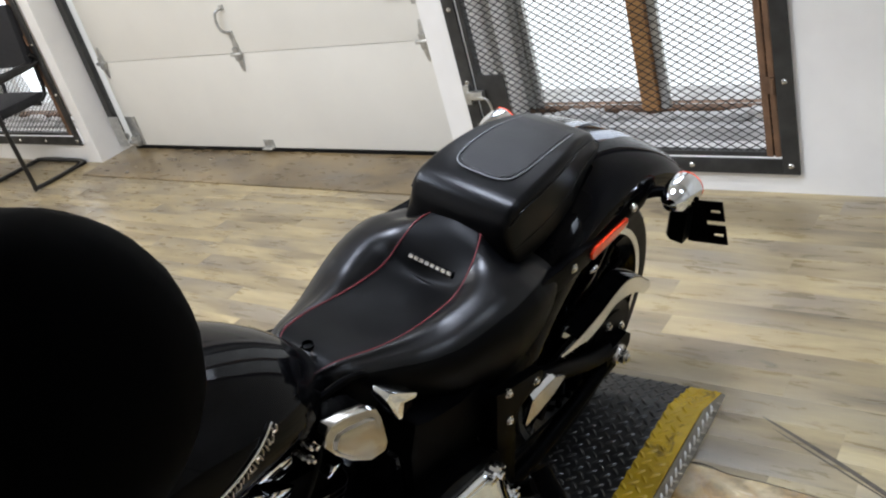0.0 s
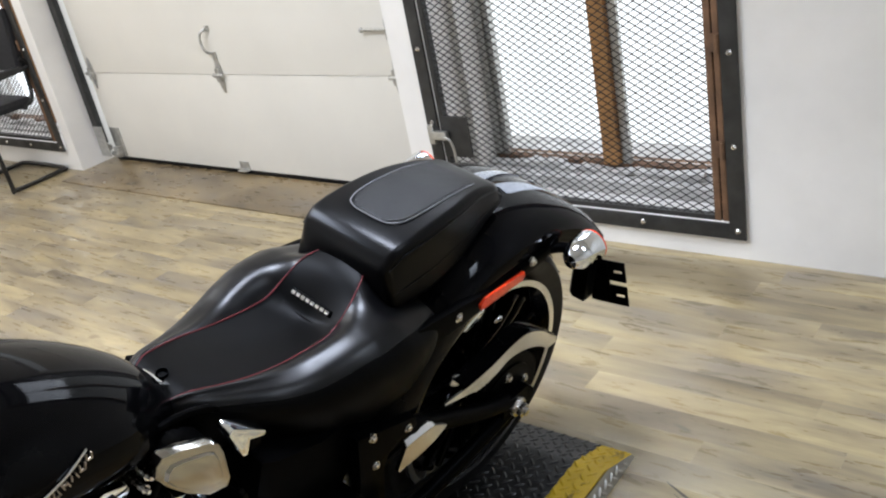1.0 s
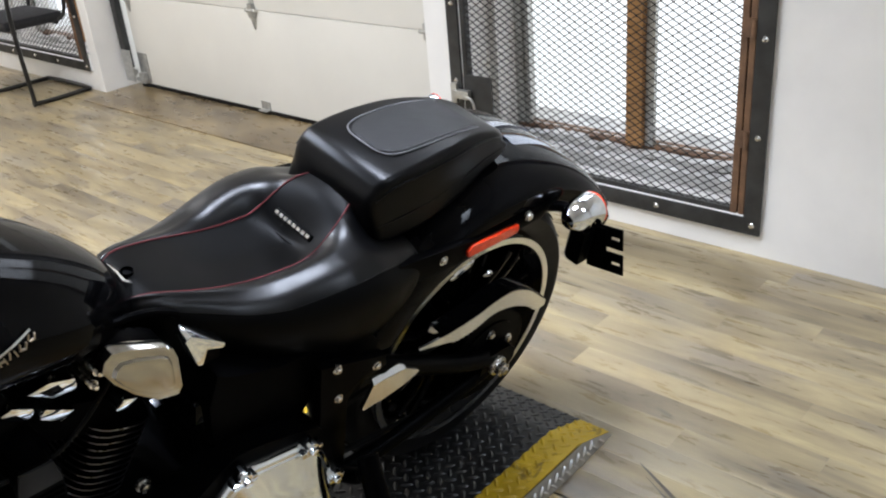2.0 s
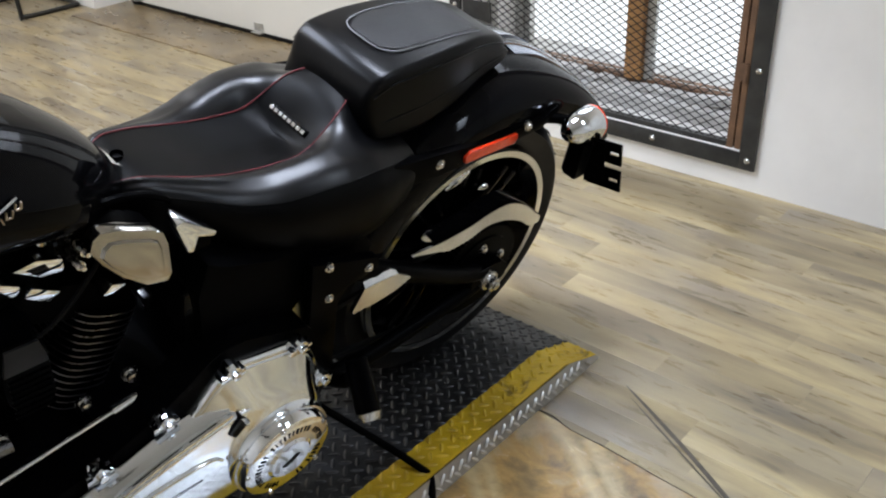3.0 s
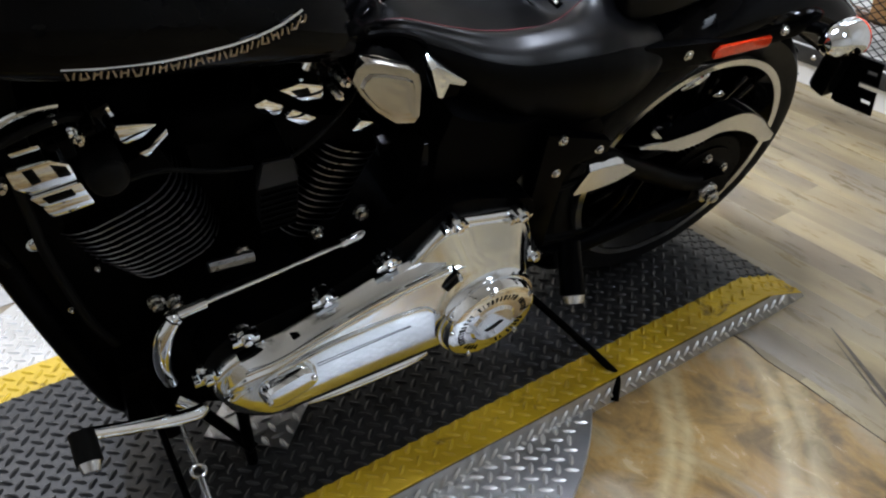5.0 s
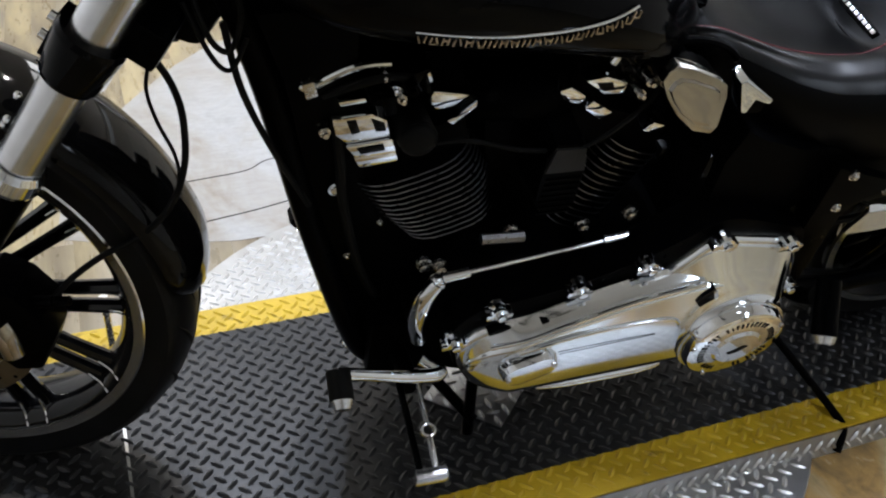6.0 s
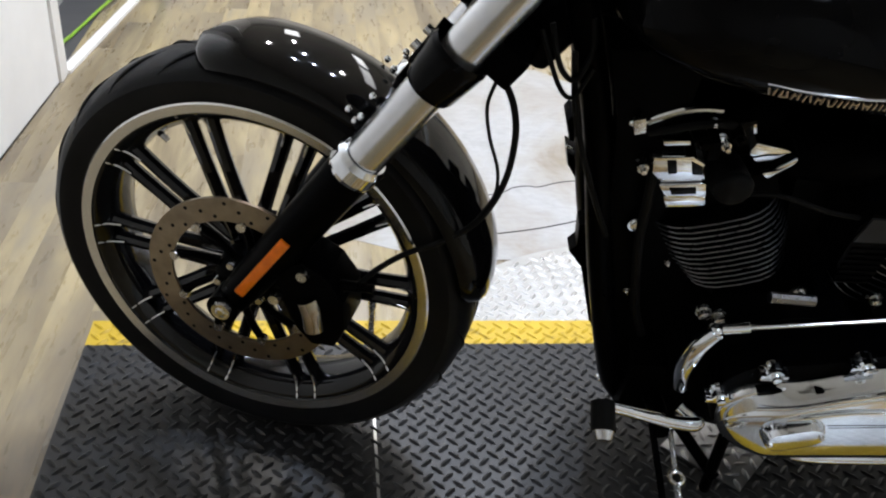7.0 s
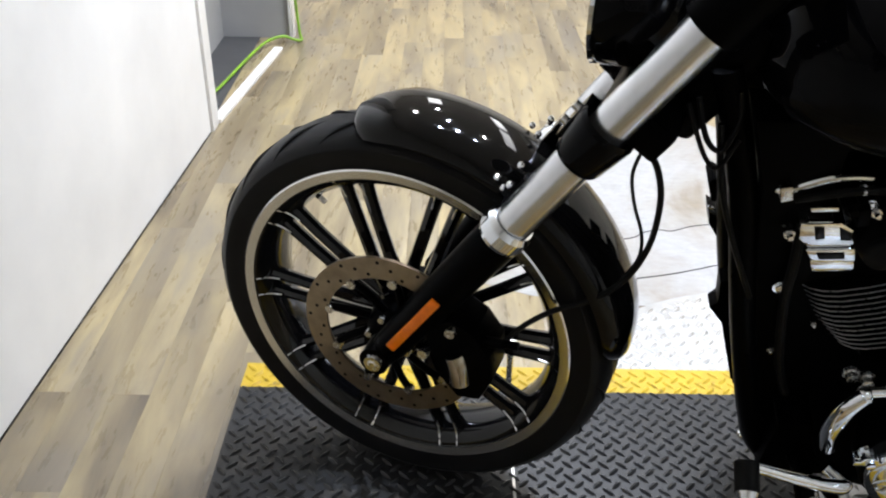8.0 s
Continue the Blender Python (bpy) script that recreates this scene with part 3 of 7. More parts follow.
# ---- garage door ----
def garage_door():
    d = thing("garage_door", "white sectional garage door, closed, with galvanised hinges", "door", kind="structure")
    hs = [0.022, 0.522, 1.022, 1.522, 2.02]
    ya, yb = 1.20, 3.62
    for a, b in zip(hs, hs[1:]):
        part("panel", [slab(DX, DX + 0.045, ya, yb, a + 0.0011, b - 0.0011)], DOOR_PAINT, d, "flat cream-white door section", bevel=0.004)
    part("bottom_seal", [slab(DX - 0.006, DX + 0.05, ya, yb, 0.0, 0.021)], SEAL, d, "dark rubber bottom seal", bevel=0.004)

    def hinge(y, z, big=1.0):
        poly = lambda s: [(-0.024 * s, 0.004), (0.024 * s, 0.004), (0.016 * s, 0.05 * s), (0.006 * s, 0.088 * s), (-0.006 * s, 0.088 * s), (-0.016 * s, 0.05 * s)]
        up = prism(poly(big), -0.005, 0.0)
        dn = ([V(p.x, p.y, -p.z) for p in up[0]], up[1])
        h = part("hinge", [up, dn, cyl((-0.035 * big, -0.014, 0), (0.035 * big, -0.014, 0), 0.010 * big, n=12), box((0, -0.011, 0.018), (0.03, 0.014, 0.03)), box((0, -0.011, -0.018), (0.03, 0.014, 0.03))], GALV, d, "galvanised door hinge", bevel=0.001)
        h.matrix_local = Matrix.Translation((DX - 0.001, y, z)) @ pose(0, 0, 0, 0, 0, -90)
        return h

    for z in (0.522, 1.022, 1.522):
        for y in (ya + 0.12, 2.455, yb - 0.04):
            hinge(y, z)
    part("pull_handle", [tube([(DX - 0.004, 2.455, 0.745), (DX - 0.032, 2.475, 0.735), (DX - 0.038, 2.485, 0.69), (DX - 0.032, 2.475, 0.645), (DX - 0.006, 2.455, 0.625)], 0.007, 10), box((DX - 0.005, 2.455, 0.748), (0.010, 0.024, 0.026)), box((DX - 0.005, 2.455, 0.615), (0.010, 0.024, 0.040))],
         GALV, d, "bent galvanised pull handle", bevel=0.0015)
    for y in (ya + 0.06, yb - 0.06):
        part("bottom_bracket", [slab(DX - 0.006, DX - 0.001, y - 0.045, y + 0.045, 0.03, 0.20), cyl((DX - 0.03, y - 0.02, 0.05), (DX - 0.03, y + 0.05, 0.05), 0.012), box((DX - 0.02, y, 0.06), (0.03, 0.05, 0.06))], GALV, d, "galvanised bottom bracket", bevel=0.002)
    part("step_plate", [slab(DX - 0.03, DX - 0.001, 2.44, 2.51, 0.022, 0.028), slab(DX - 0.004, DX - 0.001, 2.44, 2.51, 0.022, 0.068)], GALV, d, bevel=0.001)
    part("slide_lock", [box((DX - 0.012, ya + 0.10, 0.722), (0.018, 0.045, 0.085)), cyl((DX - 0.018, ya + 0.06, 0.722), (DX - 0.018, ya + 0.25, 0.722), 0.006), ball((DX - 0.018, ya + 0.25, 0.722), 0.012)], GALV, d, bevel=0.003)
    return d


garage_door()
solid("door_track", [slab(DX - 0.05, DX - 0.045, 3.645, 3.690, 0.10, 2.1), slab(DX - 0.05, DX + 0.01, 3.690, 3.695, 0.10, 2.1)], GATE_STEEL, "dark steel vertical track beside the garage door", "door track", kind="structure")
part("roller", [cyl((DX - 0.035, 3.62, 0.09), (DX - 0.035, 3.68, 0.09), 0.02), slab(DX - 0.055, DX - 0.05, 3.60, 3.69, 0.04, 0.22)], GALV, bpy.data.objects["door_track"], bevel=0.002)

# ---- mesh-back visitor chair ----
def chair(at, turn):
    c = thing("cantilever_chair", "black padded cantilever chair on bent tubes by the far window", "chair")
    for s in (-1, 1):
        y = 0.25 * s
        part("frame_tube", [tube([(0.14, y, 0.68), (0.17, y, 0.65), (0.15, y, 0.62), (-0.11, y * 1.02, 0.60), (-0.17, y * 1.02, 0.55), (-0.17, y * 1.02, 0.06), (-0.15, y * 1.02, 0.016), (0.12, y, 0.014), (0.17, y * 0.9, 0.014), (0.18, 0, 0.014)], 0.0125, 12)], TUBE_BLACK, c)
        part("armrest", [box((0.0, y, 0.625), (0.24, 0.055, 0.03))], PLASTIC, c, bevel=0.012)
        part("back_tube", [tube([(0.10, y * 0.85, 0.42), (0.15, y * 0.85, 0.46), (0.165, y * 0.85, 0.60), (0.185, y * 0.85, 0.92)], 0.0115, 12)], TUBE_BLACK, c)
    part("seat", [box((-0.03, 0, 0.44), (0.34, 0.44, 0.06))], FABRIC, c, "black padded seat", bevel=0.03)
    part("seat_rail", [cyl((-0.165, -0.25, 0.41), (-0.165, 0.25, 0.41), 0.012), cyl((0.09, -0.22, 0.41), (0.09, 0.22, 0.41), 0.012)], TUBE_BLACK, c)
    part("backrest", [box((0.155, 0, 0.78), (0.05, 0.46, 0.34), Matrix.Rotation(0.1, 3, "Y"))], FABRIC, c, "black padded backrest", bevel=0.025)
    c.matrix_world = Matrix.Translation(at) @ pose(0, 0, 0, 0, 0, turn)
    return c


chair((1.09, 4.10, 0), 0)
# ---- the motorcycle: x to the rear, y to its right, z up, from the rear axle ----
BIKE = pose(0.0, 0.0, 0.371, 17.0, 0, -3.92)
bike = thing("motorcycle", "black cruiser motorcycle with chrome primary cover, leaning on its side stand", "motorcycle", at=BIKE)


def bolt(p, r=0.008, h=0.006, d=(0, -1, 0), mat=None, parent=None, name="bolt"):
    p, d = Vector(p), Vector(d)
    pieces = [cyl(p, p + d * h, r, r * 0.92, 12), cyl(p + d * h, p + d * (h + 0.002), r * 0.92, r * 0.5, 12), cyl(p - d * 0.004, p + d * 0.0015, r * 1.35, r * 1.35, 14)]
    return part(name, pieces, mat or STEEL_BOLT, parent or bike)


def wheel_tyre(r, w, rim_r, crown=0.6):
    prof = []
    half = w / 2
    for k in range(25):
        a = math.pi * k / 24
        y = -half * math.cos(a)
        rr = rim_r + (r - rim_r) * (math.sin(a) ** crown if 0 < k < 24 else 0.0)
        prof.append((rr, y * (1.0 if math.sin(a) > 0.35 else 0.80 + 0.20 * math.sin(a) / 0.35)))
    prof += [(rim_r - 0.004, half * 0.6), (rim_r - 0.004, -half * 0.6)]
    return spin(prof, n=96)


def grooves(r, w, count, mat, parent, skew=0.10):
    """Curved tread grooves, sunk as dark thin inlays."""
    for s in (-1, 1):
        for k in range(count):
            a0 = 2 * math.pi * (k + (0.5 if s > 0 else 0)) / count
            pts = []
            for i in range(7):
                t = i / 6
                y = s * (0.10 + 0.80 * t) * w / 2
                rr = r * 1.0 - (r * 0.045) * (t ** 2.6) - 0.0006
                a = a0 + skew * 2.2 * t ** 0.8
                pts.append((rr * math.cos(a), y * 0.93, rr * math.sin(a)))
            yield tube(pts, lambda q: 0.0030 * math.sin(math.pi * min(max(q, 0.06), 0.94)) + 0.0006, 5, 2)


# rear wheel
rear = part("rear_wheel", [spin([(0.03, -0.10), (0.055, -0.09), (0.055, 0.09), (0.03, 0.10)], n=32), cyl((0, -0.185, 0), (0, 0.185, 0), 0.0125, n=16)], GLOSS, bike, "wide rear wheel with black spokes")
part("wheel_web", [spin([(0.05, 0.030), (0.20, 0.045), (0.20, 0.052), (0.05, 0.040)], n=64)], SATIN, rear, "black wheel web and brake disc side")
part("tyre", [wheel_tyre(0.325, 0.205, 0.245, 0.55)], RUBBER, rear, "wide black rear tyre")
part("tread_groove", list(grooves(0.3245, 0.195, 26, SEAL, rear)), SEAL, rear)
part("rim", [spin([(0.242, -0.098), (0.236, -0.093), (0.222, -0.072), (0.205, -0.045), (0.205, 0.045), (0.222, 0.072), (0.236, 0.093), (0.242, 0.098), (0.236, 0.099), (0.216, 0.077), (0.196, 0.05), (0.196, -0.05), (0.216, -0.077), (0.236, -0.099)], n=96)], GLOSS, rear, "gloss black rim barrel")
part("rim_lip", [spin([(0.2335, -0.0995), (0.2475, -0.1005), (0.2485, -0.0950), (0.2425, -0.0925), (0.2330, -0.0940)], n=96)], MACHINED, rear, "machined bright rim lip")
for k in range(10):
    a = radians(36 * k + 14)
    for s in (-1, 1):
        b1 = a + s * 0.10
        part("spoke", [tube([(0.05 * math.cos(a + s * 0.3), -0.05, 0.05 * math.sin(a + s * 0.3)), (0.13 * math.cos(a + s * 0.13), -0.07, 0.13 * math.sin(a + s * 0.13)), (0.205 * math.cos(b1), -0.075, 0.205 * math.sin(b1))], 0.0075, 8, 3)], GLOSS, rear)
teeth = [((0.112 if i % 2 else 0.106) * math.cos(2 * math.pi * i / 140), (0.112 if i % 2 else 0.106) * math.sin(2 * math.pi * i / 140)) for i in range(140)]
part("belt_pulley", [prism(teeth, -0.150, -0.122), spin([(0.04, -0.155), (0.085, -0.153), (0.09, -0.122), (0.04, -0.122)], n=48)], SATIN, rear, "black belt pulley")
for k in range(5):
    a = radians(72 * k + 20)
    bolt((0.062 * math.cos(a), -0.155, 0.062 * math.sin(a)), 0.008, 0.006, parent=rear)
# highlights on the rear wheel, modelled as small chrome slivers
part("wheel_glint", [tube([(-0.075, -0.088, 0.196), (-0.042, -0.090, 0.216), (-0.020, -0.090, 0.222)], lambda q: 0.004 + 0.006 * math.sin(math.pi * q), 10, 5)], CHROME, rear, "chrome sliver shaped as a glint on the wheel")
part("wheel_glint", [tube([(0.022, -0.090, 0.158), (0.036, -0.092, 0.162), (0.046, -0.090, 0.154)], lambda q: 0.003 + 0.004 * math.sin(math.pi * q), 10, 5)], CHROME, rear)
axle_nut = part("axle_nut", [cyl((0, -0.178, 0), (0, -0.190, 0), 0.024, 0.022, 20), prism([(0.017 * math.cos(radians(60 * k + 10)), 0.017 * math.sin(radians(60 * k + 10))) for k in range(6)], -0.203, -0.188), cyl((0, -0.203, 0), (0, -0.209, 0), 0.009, n=14)], STEEL_BOLT, bike, "plated axle nut", bevel=0.0015)

# drive belt
part("drive_belt", [tube([(-0.02, -0.136, 0.112), (-0.25, -0.136, 0.10), (-0.46, -0.136, 0.085)], 0.007, 6), tube([(-0.02, -0.136, -0.112), (-0.25, -0.136, -0.06), (-0.46, -0.136, -0.02)], 0.007, 6)], SEAL, bike)

# swingarm
part("swingarm", [tube([(-0.36, -0.165, 0.205), (-0.30, -0.168, 0.175), (-0.10, -0.170, 0.055), (0.0, -0.168, 0.012)], lambda q: 0.020 - 0.003 * q, 12),
                  tube([(-0.42, -0.155, -0.045), (-0.30, -0.165, -0.052), (-0.06, -0.170, -0.020), (0.0, -0.168, -0.008)], lambda q: 0.017 - 0.002 * q, 12),
                  prism([(-0.045, -0.035), (0.035, -0.034), (0.055, -0.012), (0.055, 0.014), (0.035, 0.034), (-0.045, 0.036)], -0.182, -0.158),
                  tube([(-0.36, 0.165, 0.205), (-0.10, 0.170, 0.055), (0.0, 0.168, 0.0)], 0.019, 10), tube([(-0.42, 0.155, -0.045), (0.0, 0.168, -0.008)], 0.016, 10),
                  tube([(-0.36, -0.165, 0.205), (-0.40, -0.13, 0.13), (-0.42, -0.155, -0.045)], 0.018, 10), cyl((-0.40, -0.15, -0.03), (-0.40, 0.15, -0.03), 0.028), cyl((-0.37, -0.165, 0.18), (-0.37, 0.165, 0.18), 0.022)], SATIN, bike, "satin black triangular swingarm", bevel=0.0)


def belt_guard():
    up = smooth_path([(-0.238, 0, 0.184), (-0.178, 0, 0.178), (-0.133, 0, 0.178), (-0.087, 0, 0.181), (-0.045, 0, 0.189), (0.0, 0, 0.190), (0.034, 0, 0.179), (0.074, 0, 0.154), (0.106, 0, 0.124), (0.130, 0, 0.104)], 4)
    lo = smooth_path([(-0.238, 0, 0.182), (-0.172, 0, 0.160), (-0.138, 0, 0.147), (-0.090, 0, 0.149), (-0.047, 0, 0.160), (-0.008, 0, 0.155), (0.028, 0, 0.142), (0.066, 0, 0.120), (0.096, 0, 0.095), (0.126, 0, 0.092)], 4)
    face = [[V(a.x, -0.178, a.z), V(b.x, -0.180, b.z), V(b.x, -0.175, b.z + 0.001), V(a.x, -0.173, a.z - 0.001)] for a, b in zip(up, lo)]
    guard = part("belt_guard", [loft(face)], POLISHED, bike, "bright upper belt guard", sharp=25)
    rim = [[V(a.x, -0.1785, a.z), V(a.x, -0.1785, a.z + 0.003), V(a.x, -0.140, a.z + 0.006), V(a.x, -0.140, a.z + 0.003)] for a in up[4:-2]]
    part("guard_lip", [loft(rim)], GLOSS, guard, "black rolled upper edge")
    # thin bright strip with a wavy outline, behind the guard's face
    wave_up = smooth_path([(-0.189, 0, 0.178), (-0.178, 0, 0.189), (-0.147, 0, 0.177), (-0.144, 0, 0.187), (-0.132, 0, 0.172), (-0.124, 0, 0.179), (-0.108, 0, 0.162), (-0.059, 0, 0.153), (-0.018, 0, 0.166), (0.022, 0, 0.162)], 3)
    wave_lo = smooth_path([(-0.187, 0, 0.175), (-0.172, 0, 0.162), (-0.150, 0, 0.156), (-0.140, 0, 0.155), (-0.128, 0, 0.151), (-0.115, 0, 0.148), (-0.100, 0, 0.146), (-0.052, 0, 0.148), (-0.016, 0, 0.160), (0.022, 0, 0.159)], 3)
    part("wavy_strip", [loft([[V(a.x, -0.150, a.z), V(b.x, -0.151, b.z), V(b.x, -0.148, b.z), V(a.x, -0.147, a.z)] for a, b in zip(wave_up, wave_lo)])], POLISHED, guard, "wavy bright strip behind the guard's face", sharp=25)


belt_guard()
wedge = part("front_belt_cover", [loft([[V(x, -0.192, t), V(x, -0.194, b), V(x, -0.186, b), V(x, -0.184, t)] for x, t, b in ((-0.374, 0.138, 0.135), (-0.354, 0.180, 0.135), (-0.326, 0.180, 0.134), (-0.282, 0.176, 0.138), (-0.248, 0.152, 0.150))])], POLISHED, bike, "bright wedge of the belt cover", sharp=25)
part("wedge_fold", [loft([[V(x, -0.192, a), V(x, -0.185, b), V(x, -0.181, b), V(x, -0.186, a)] for x, a, b in ((-0.353, 0.181, 0.190), (-0.326, 0.181, 0.190), (-0.293, 0.178, 0.188), (-0.280, 0.175, 0.179))])], CHROME, wedge, "folded top edge")

# rear fender and its struts
FEN = [(0.352, -0.158), (0.385, -0.160), (0.405, -0.150), (0.420, -0.118), (0.427, -0.06), (0.429, 0.0), (0.427, 0.06), (0.420, 0.118), (0.405, 0.150), (0.385, 0.160), (0.352, 0.158),
       (0.352, 0.154), (0.384, 0.155), (0.402, 0.146), (0.416, 0.115), (0.423, 0.06), (0.425, 0.0), (0.423, -0.06), (0.416, -0.115), (0.402, -0.146), (0.384, -0.155), (0.352, -0.154)]
fender = part("rear_fender", [spin(FEN, n=60, a0=38, a1=150)], GLOSS, bike, "gloss black bobbed rear fender", sharp=50)
part("tail_cap", [spin([(0.36, -0.156), (0.40, -0.148), (0.424, -0.06), (0.426, 0), (0.424, 0.06), (0.40, 0.148), (0.36, 0.156)], n=10, a0=30.5, a1=38.5)], GLOSS, fender, sharp=50)


def on_fender(a, y, lift=0.0):
    r = 0.429 - 0.0009 * (abs(y) / 0.02) ** 2 + lift
    return V(r * math.cos(radians(a)), y, r * math.sin(radians(a)))


def lens_panel(name, ys, angs, lift=0.004):
    """A curved lens on the fender: ys(k) gives the two side lines at each angle."""
    rings = []
    for a in angs:
        y0, y1 = ys(a)
        rings.append([on_fender(a, y0, 0.0), on_fender(a, y0, lift), on_fender(a, (y0 + y1) / 2, lift + 0.001), on_fender(a, y1, lift), on_fender(a, y1, 0.0)])
    return part(name, [loft(rings)], TAIL_LENS, fender, "glossy tail lens coloured pale blue for the window's reflection")


def seg(a, stops):
    for (a0, v0), (a1, v1) in zip(stops, stops[1:]):
        if min(a0, a1) <= a <= max(a0, a1):
            return v0 + (v1 - v0) * (a - a0) / (a1 - a0)
    return stops[-1][1]


span = [42 + 36 * k / 16 for k in range(17)]
for s in (-1, 1):
    lens_panel("tail_lens", lambda a: (s * seg(a, [(42, 0.085), (58, 0.070), (78, 0.048)]), s * seg(a, [(42, 0.055), (56, 0.030), (66, 0.024), (78, 0.012)])), span)
lens_panel("tail_lens", lambda a: (-seg(a, [(42, 0.045), (52, 0.020), (56, 0.004)]), seg(a, [(42, 0.045), (52, 0.020), (56, 0.004)])), [42 + 14 * k / 8 for k in range(9)], 0.0035)

for s in (-1, 1):
    st = part("fender_strut", [prism([(-0.33, 0.372), (-0.30, 0.392), (-0.10, 0.362), (0.06, 0.358), (0.098, 0.372), (0.104, 0.358), (0.06, 0.334), (-0.16, 0.330), (-0.30, 0.338)], s * 0.150, s * 0.167)], SATIN, bike, "satin black fender strut", bevel=0.004)
    bolt((0.016, s * 0.167, 0.356), 0.0075, 0.005, (0, s, 0), parent=st)
    bolt((-0.200, s * 0.167, 0.357), 0.0070, 0.004, (0, s, 0), parent=st)
    part("reflector", [prism([(-0.142, 0.3395), (-0.018, 0.3355), (-0.013, 0.344), (-0.016, 0.3545), (-0.132, 0.3605), (-0.145, 0.352)], s * 0.167, s * 0.1735)], RED_LENS, st, "long red side reflector", bevel=0.002)
    # turn signal
    arm = part("turn_signal", [tube([(0.070, s * 0.150, 0.346), (0.10, s * 0.172, 0.347), (0.115, s * 0.195, 0.346)], 0.011, 12)], SATIN, bike, "black signal stalk")
    c = V(0.118, s * 0.212, 0.346)
    bullet = [(0.000, -0.046), (0.014, -0.043), (0.025, -0.030), (0.031, -0.010), (0.033, 0.012), (0.0335, 0.026), (0.0325, 0.030), (0.0, 0.030)]
    M = Matrix.Translation(c) @ Matrix.Rotation(radians(-90), 4, "Z")
    part("signal_shell", [moved(spin(bullet, n=32, closed_profile=False), M)], CHROME, arm, "chrome bullet signal shell")
    part("signal_lens", [moved(spin([(0.0325, 0.029), (0.0325, 0.034), (0.022, 0.042), (0.0, 0.045)], n=32, closed_profile=False), M)], RED_LENS, arm, "red signal lens")

# side-mount plate bracket
bracket = part("plate_bracket", [box((0.118, -0.225, 0.285), (0.032, 0.030, 0.075)), cyl((0.118, -0.215, 0.325), (0.118, -0.215, 0.25), 0.016)], SATIN, bike, "black side-mount licence plate bracket", bevel=0.005)


def slotted_plate(z0):
    """One plate with two slots; the holder hangs level although the motorcycle leans."""
    w, h, t = 0.075, 0.042, 0.0035
    ys = [-w, -w + 0.006, -w + 0.026, -w + 0.050, -w + 0.066, 0.0]
    zs = [z0, z0 + 0.017, z0 + 0.024, z0 + h]
    full = lambda i, k: 0 <= i < 5 and 0 <= k < 3 and not (k == 1 and i in (1, 3))
    pts = [V(x, y, z) for x in (0.0, t) for y in ys for z in zs]
    at = lambda f, i, k: f * 24 + i * 4 + k
    faces = []
    for i in range(5):
        for k in range(3):
            if not full(i, k):
                continue
            faces += [(at(0, i, k), at(0, i, k + 1), at(0, i + 1, k + 1), at(0, i + 1, k)), (at(1, i, k), at(1, i + 1, k), at(1, i + 1, k + 1), at(1, i, k + 1))]
            for di, dk, a, b in ((-1, 0, (0, 0), (0, 1)), (1, 0, (1, 1), (1, 0)), (0, -1, (1, 0), (0, 0)), (0, 1, (0, 1), (1, 1))):
                if not full(i + di, k + dk):
                    p, q = (i + a[0], k + a[1]), (i + b[0], k + b[1])
                    faces.append((at(0, *p), at(1, *p), at(1, *q), at(0, *q)))
    return pts, faces


level = Matrix.Translation((0.150, -0.213, 0.316)) @ Matrix.Rotation(radians(-17), 4, "X")
for z0 in (-0.042, -0.094):
    part("plate", [moved(slotted_plate(z0), level)], SATIN, bracket, "black slotted plate holder")
part("plate_web", [moved(slab(-0.0045, -0.0005, -0.040, 0.004, -0.090, -0.004), level)], SATIN, bracket)

# ---- seat ----
def cross_section(w, zc, p, zp, yr, zr, zb):
    """Saddle profile: dished centre out to the piping, a bolster outside it that rolls over to the skirt."""
    half = []
    for k in range(9):
        t = k / 8
        half.append((p * t, zc + (zp - zc) * (0.35 * t + 0.65 * t ** 2.4)))
    for k in range(1, 8):
        t = k / 7
        half.append((p + (yr - p) * t, zp + (zr - zp) * math.sin(t * math.pi / 2) + 0.003 * math.sin(t * math.pi)))
    zw = zr - 0.42 * (zr - zb)
    for k in range(1, 9):
        a = k / 8 * math.pi / 2
        half.append((yr + (w - yr) * math.sin(a), zw + (zr - zw) * math.cos(a)))
    for k in range(1, 6):
        t = k / 5
        half.append((w - 0.10 * w * t * t, zw + (zb - zw) * t))
    return [(-y, z) for y, z in reversed(half[1:])] + half


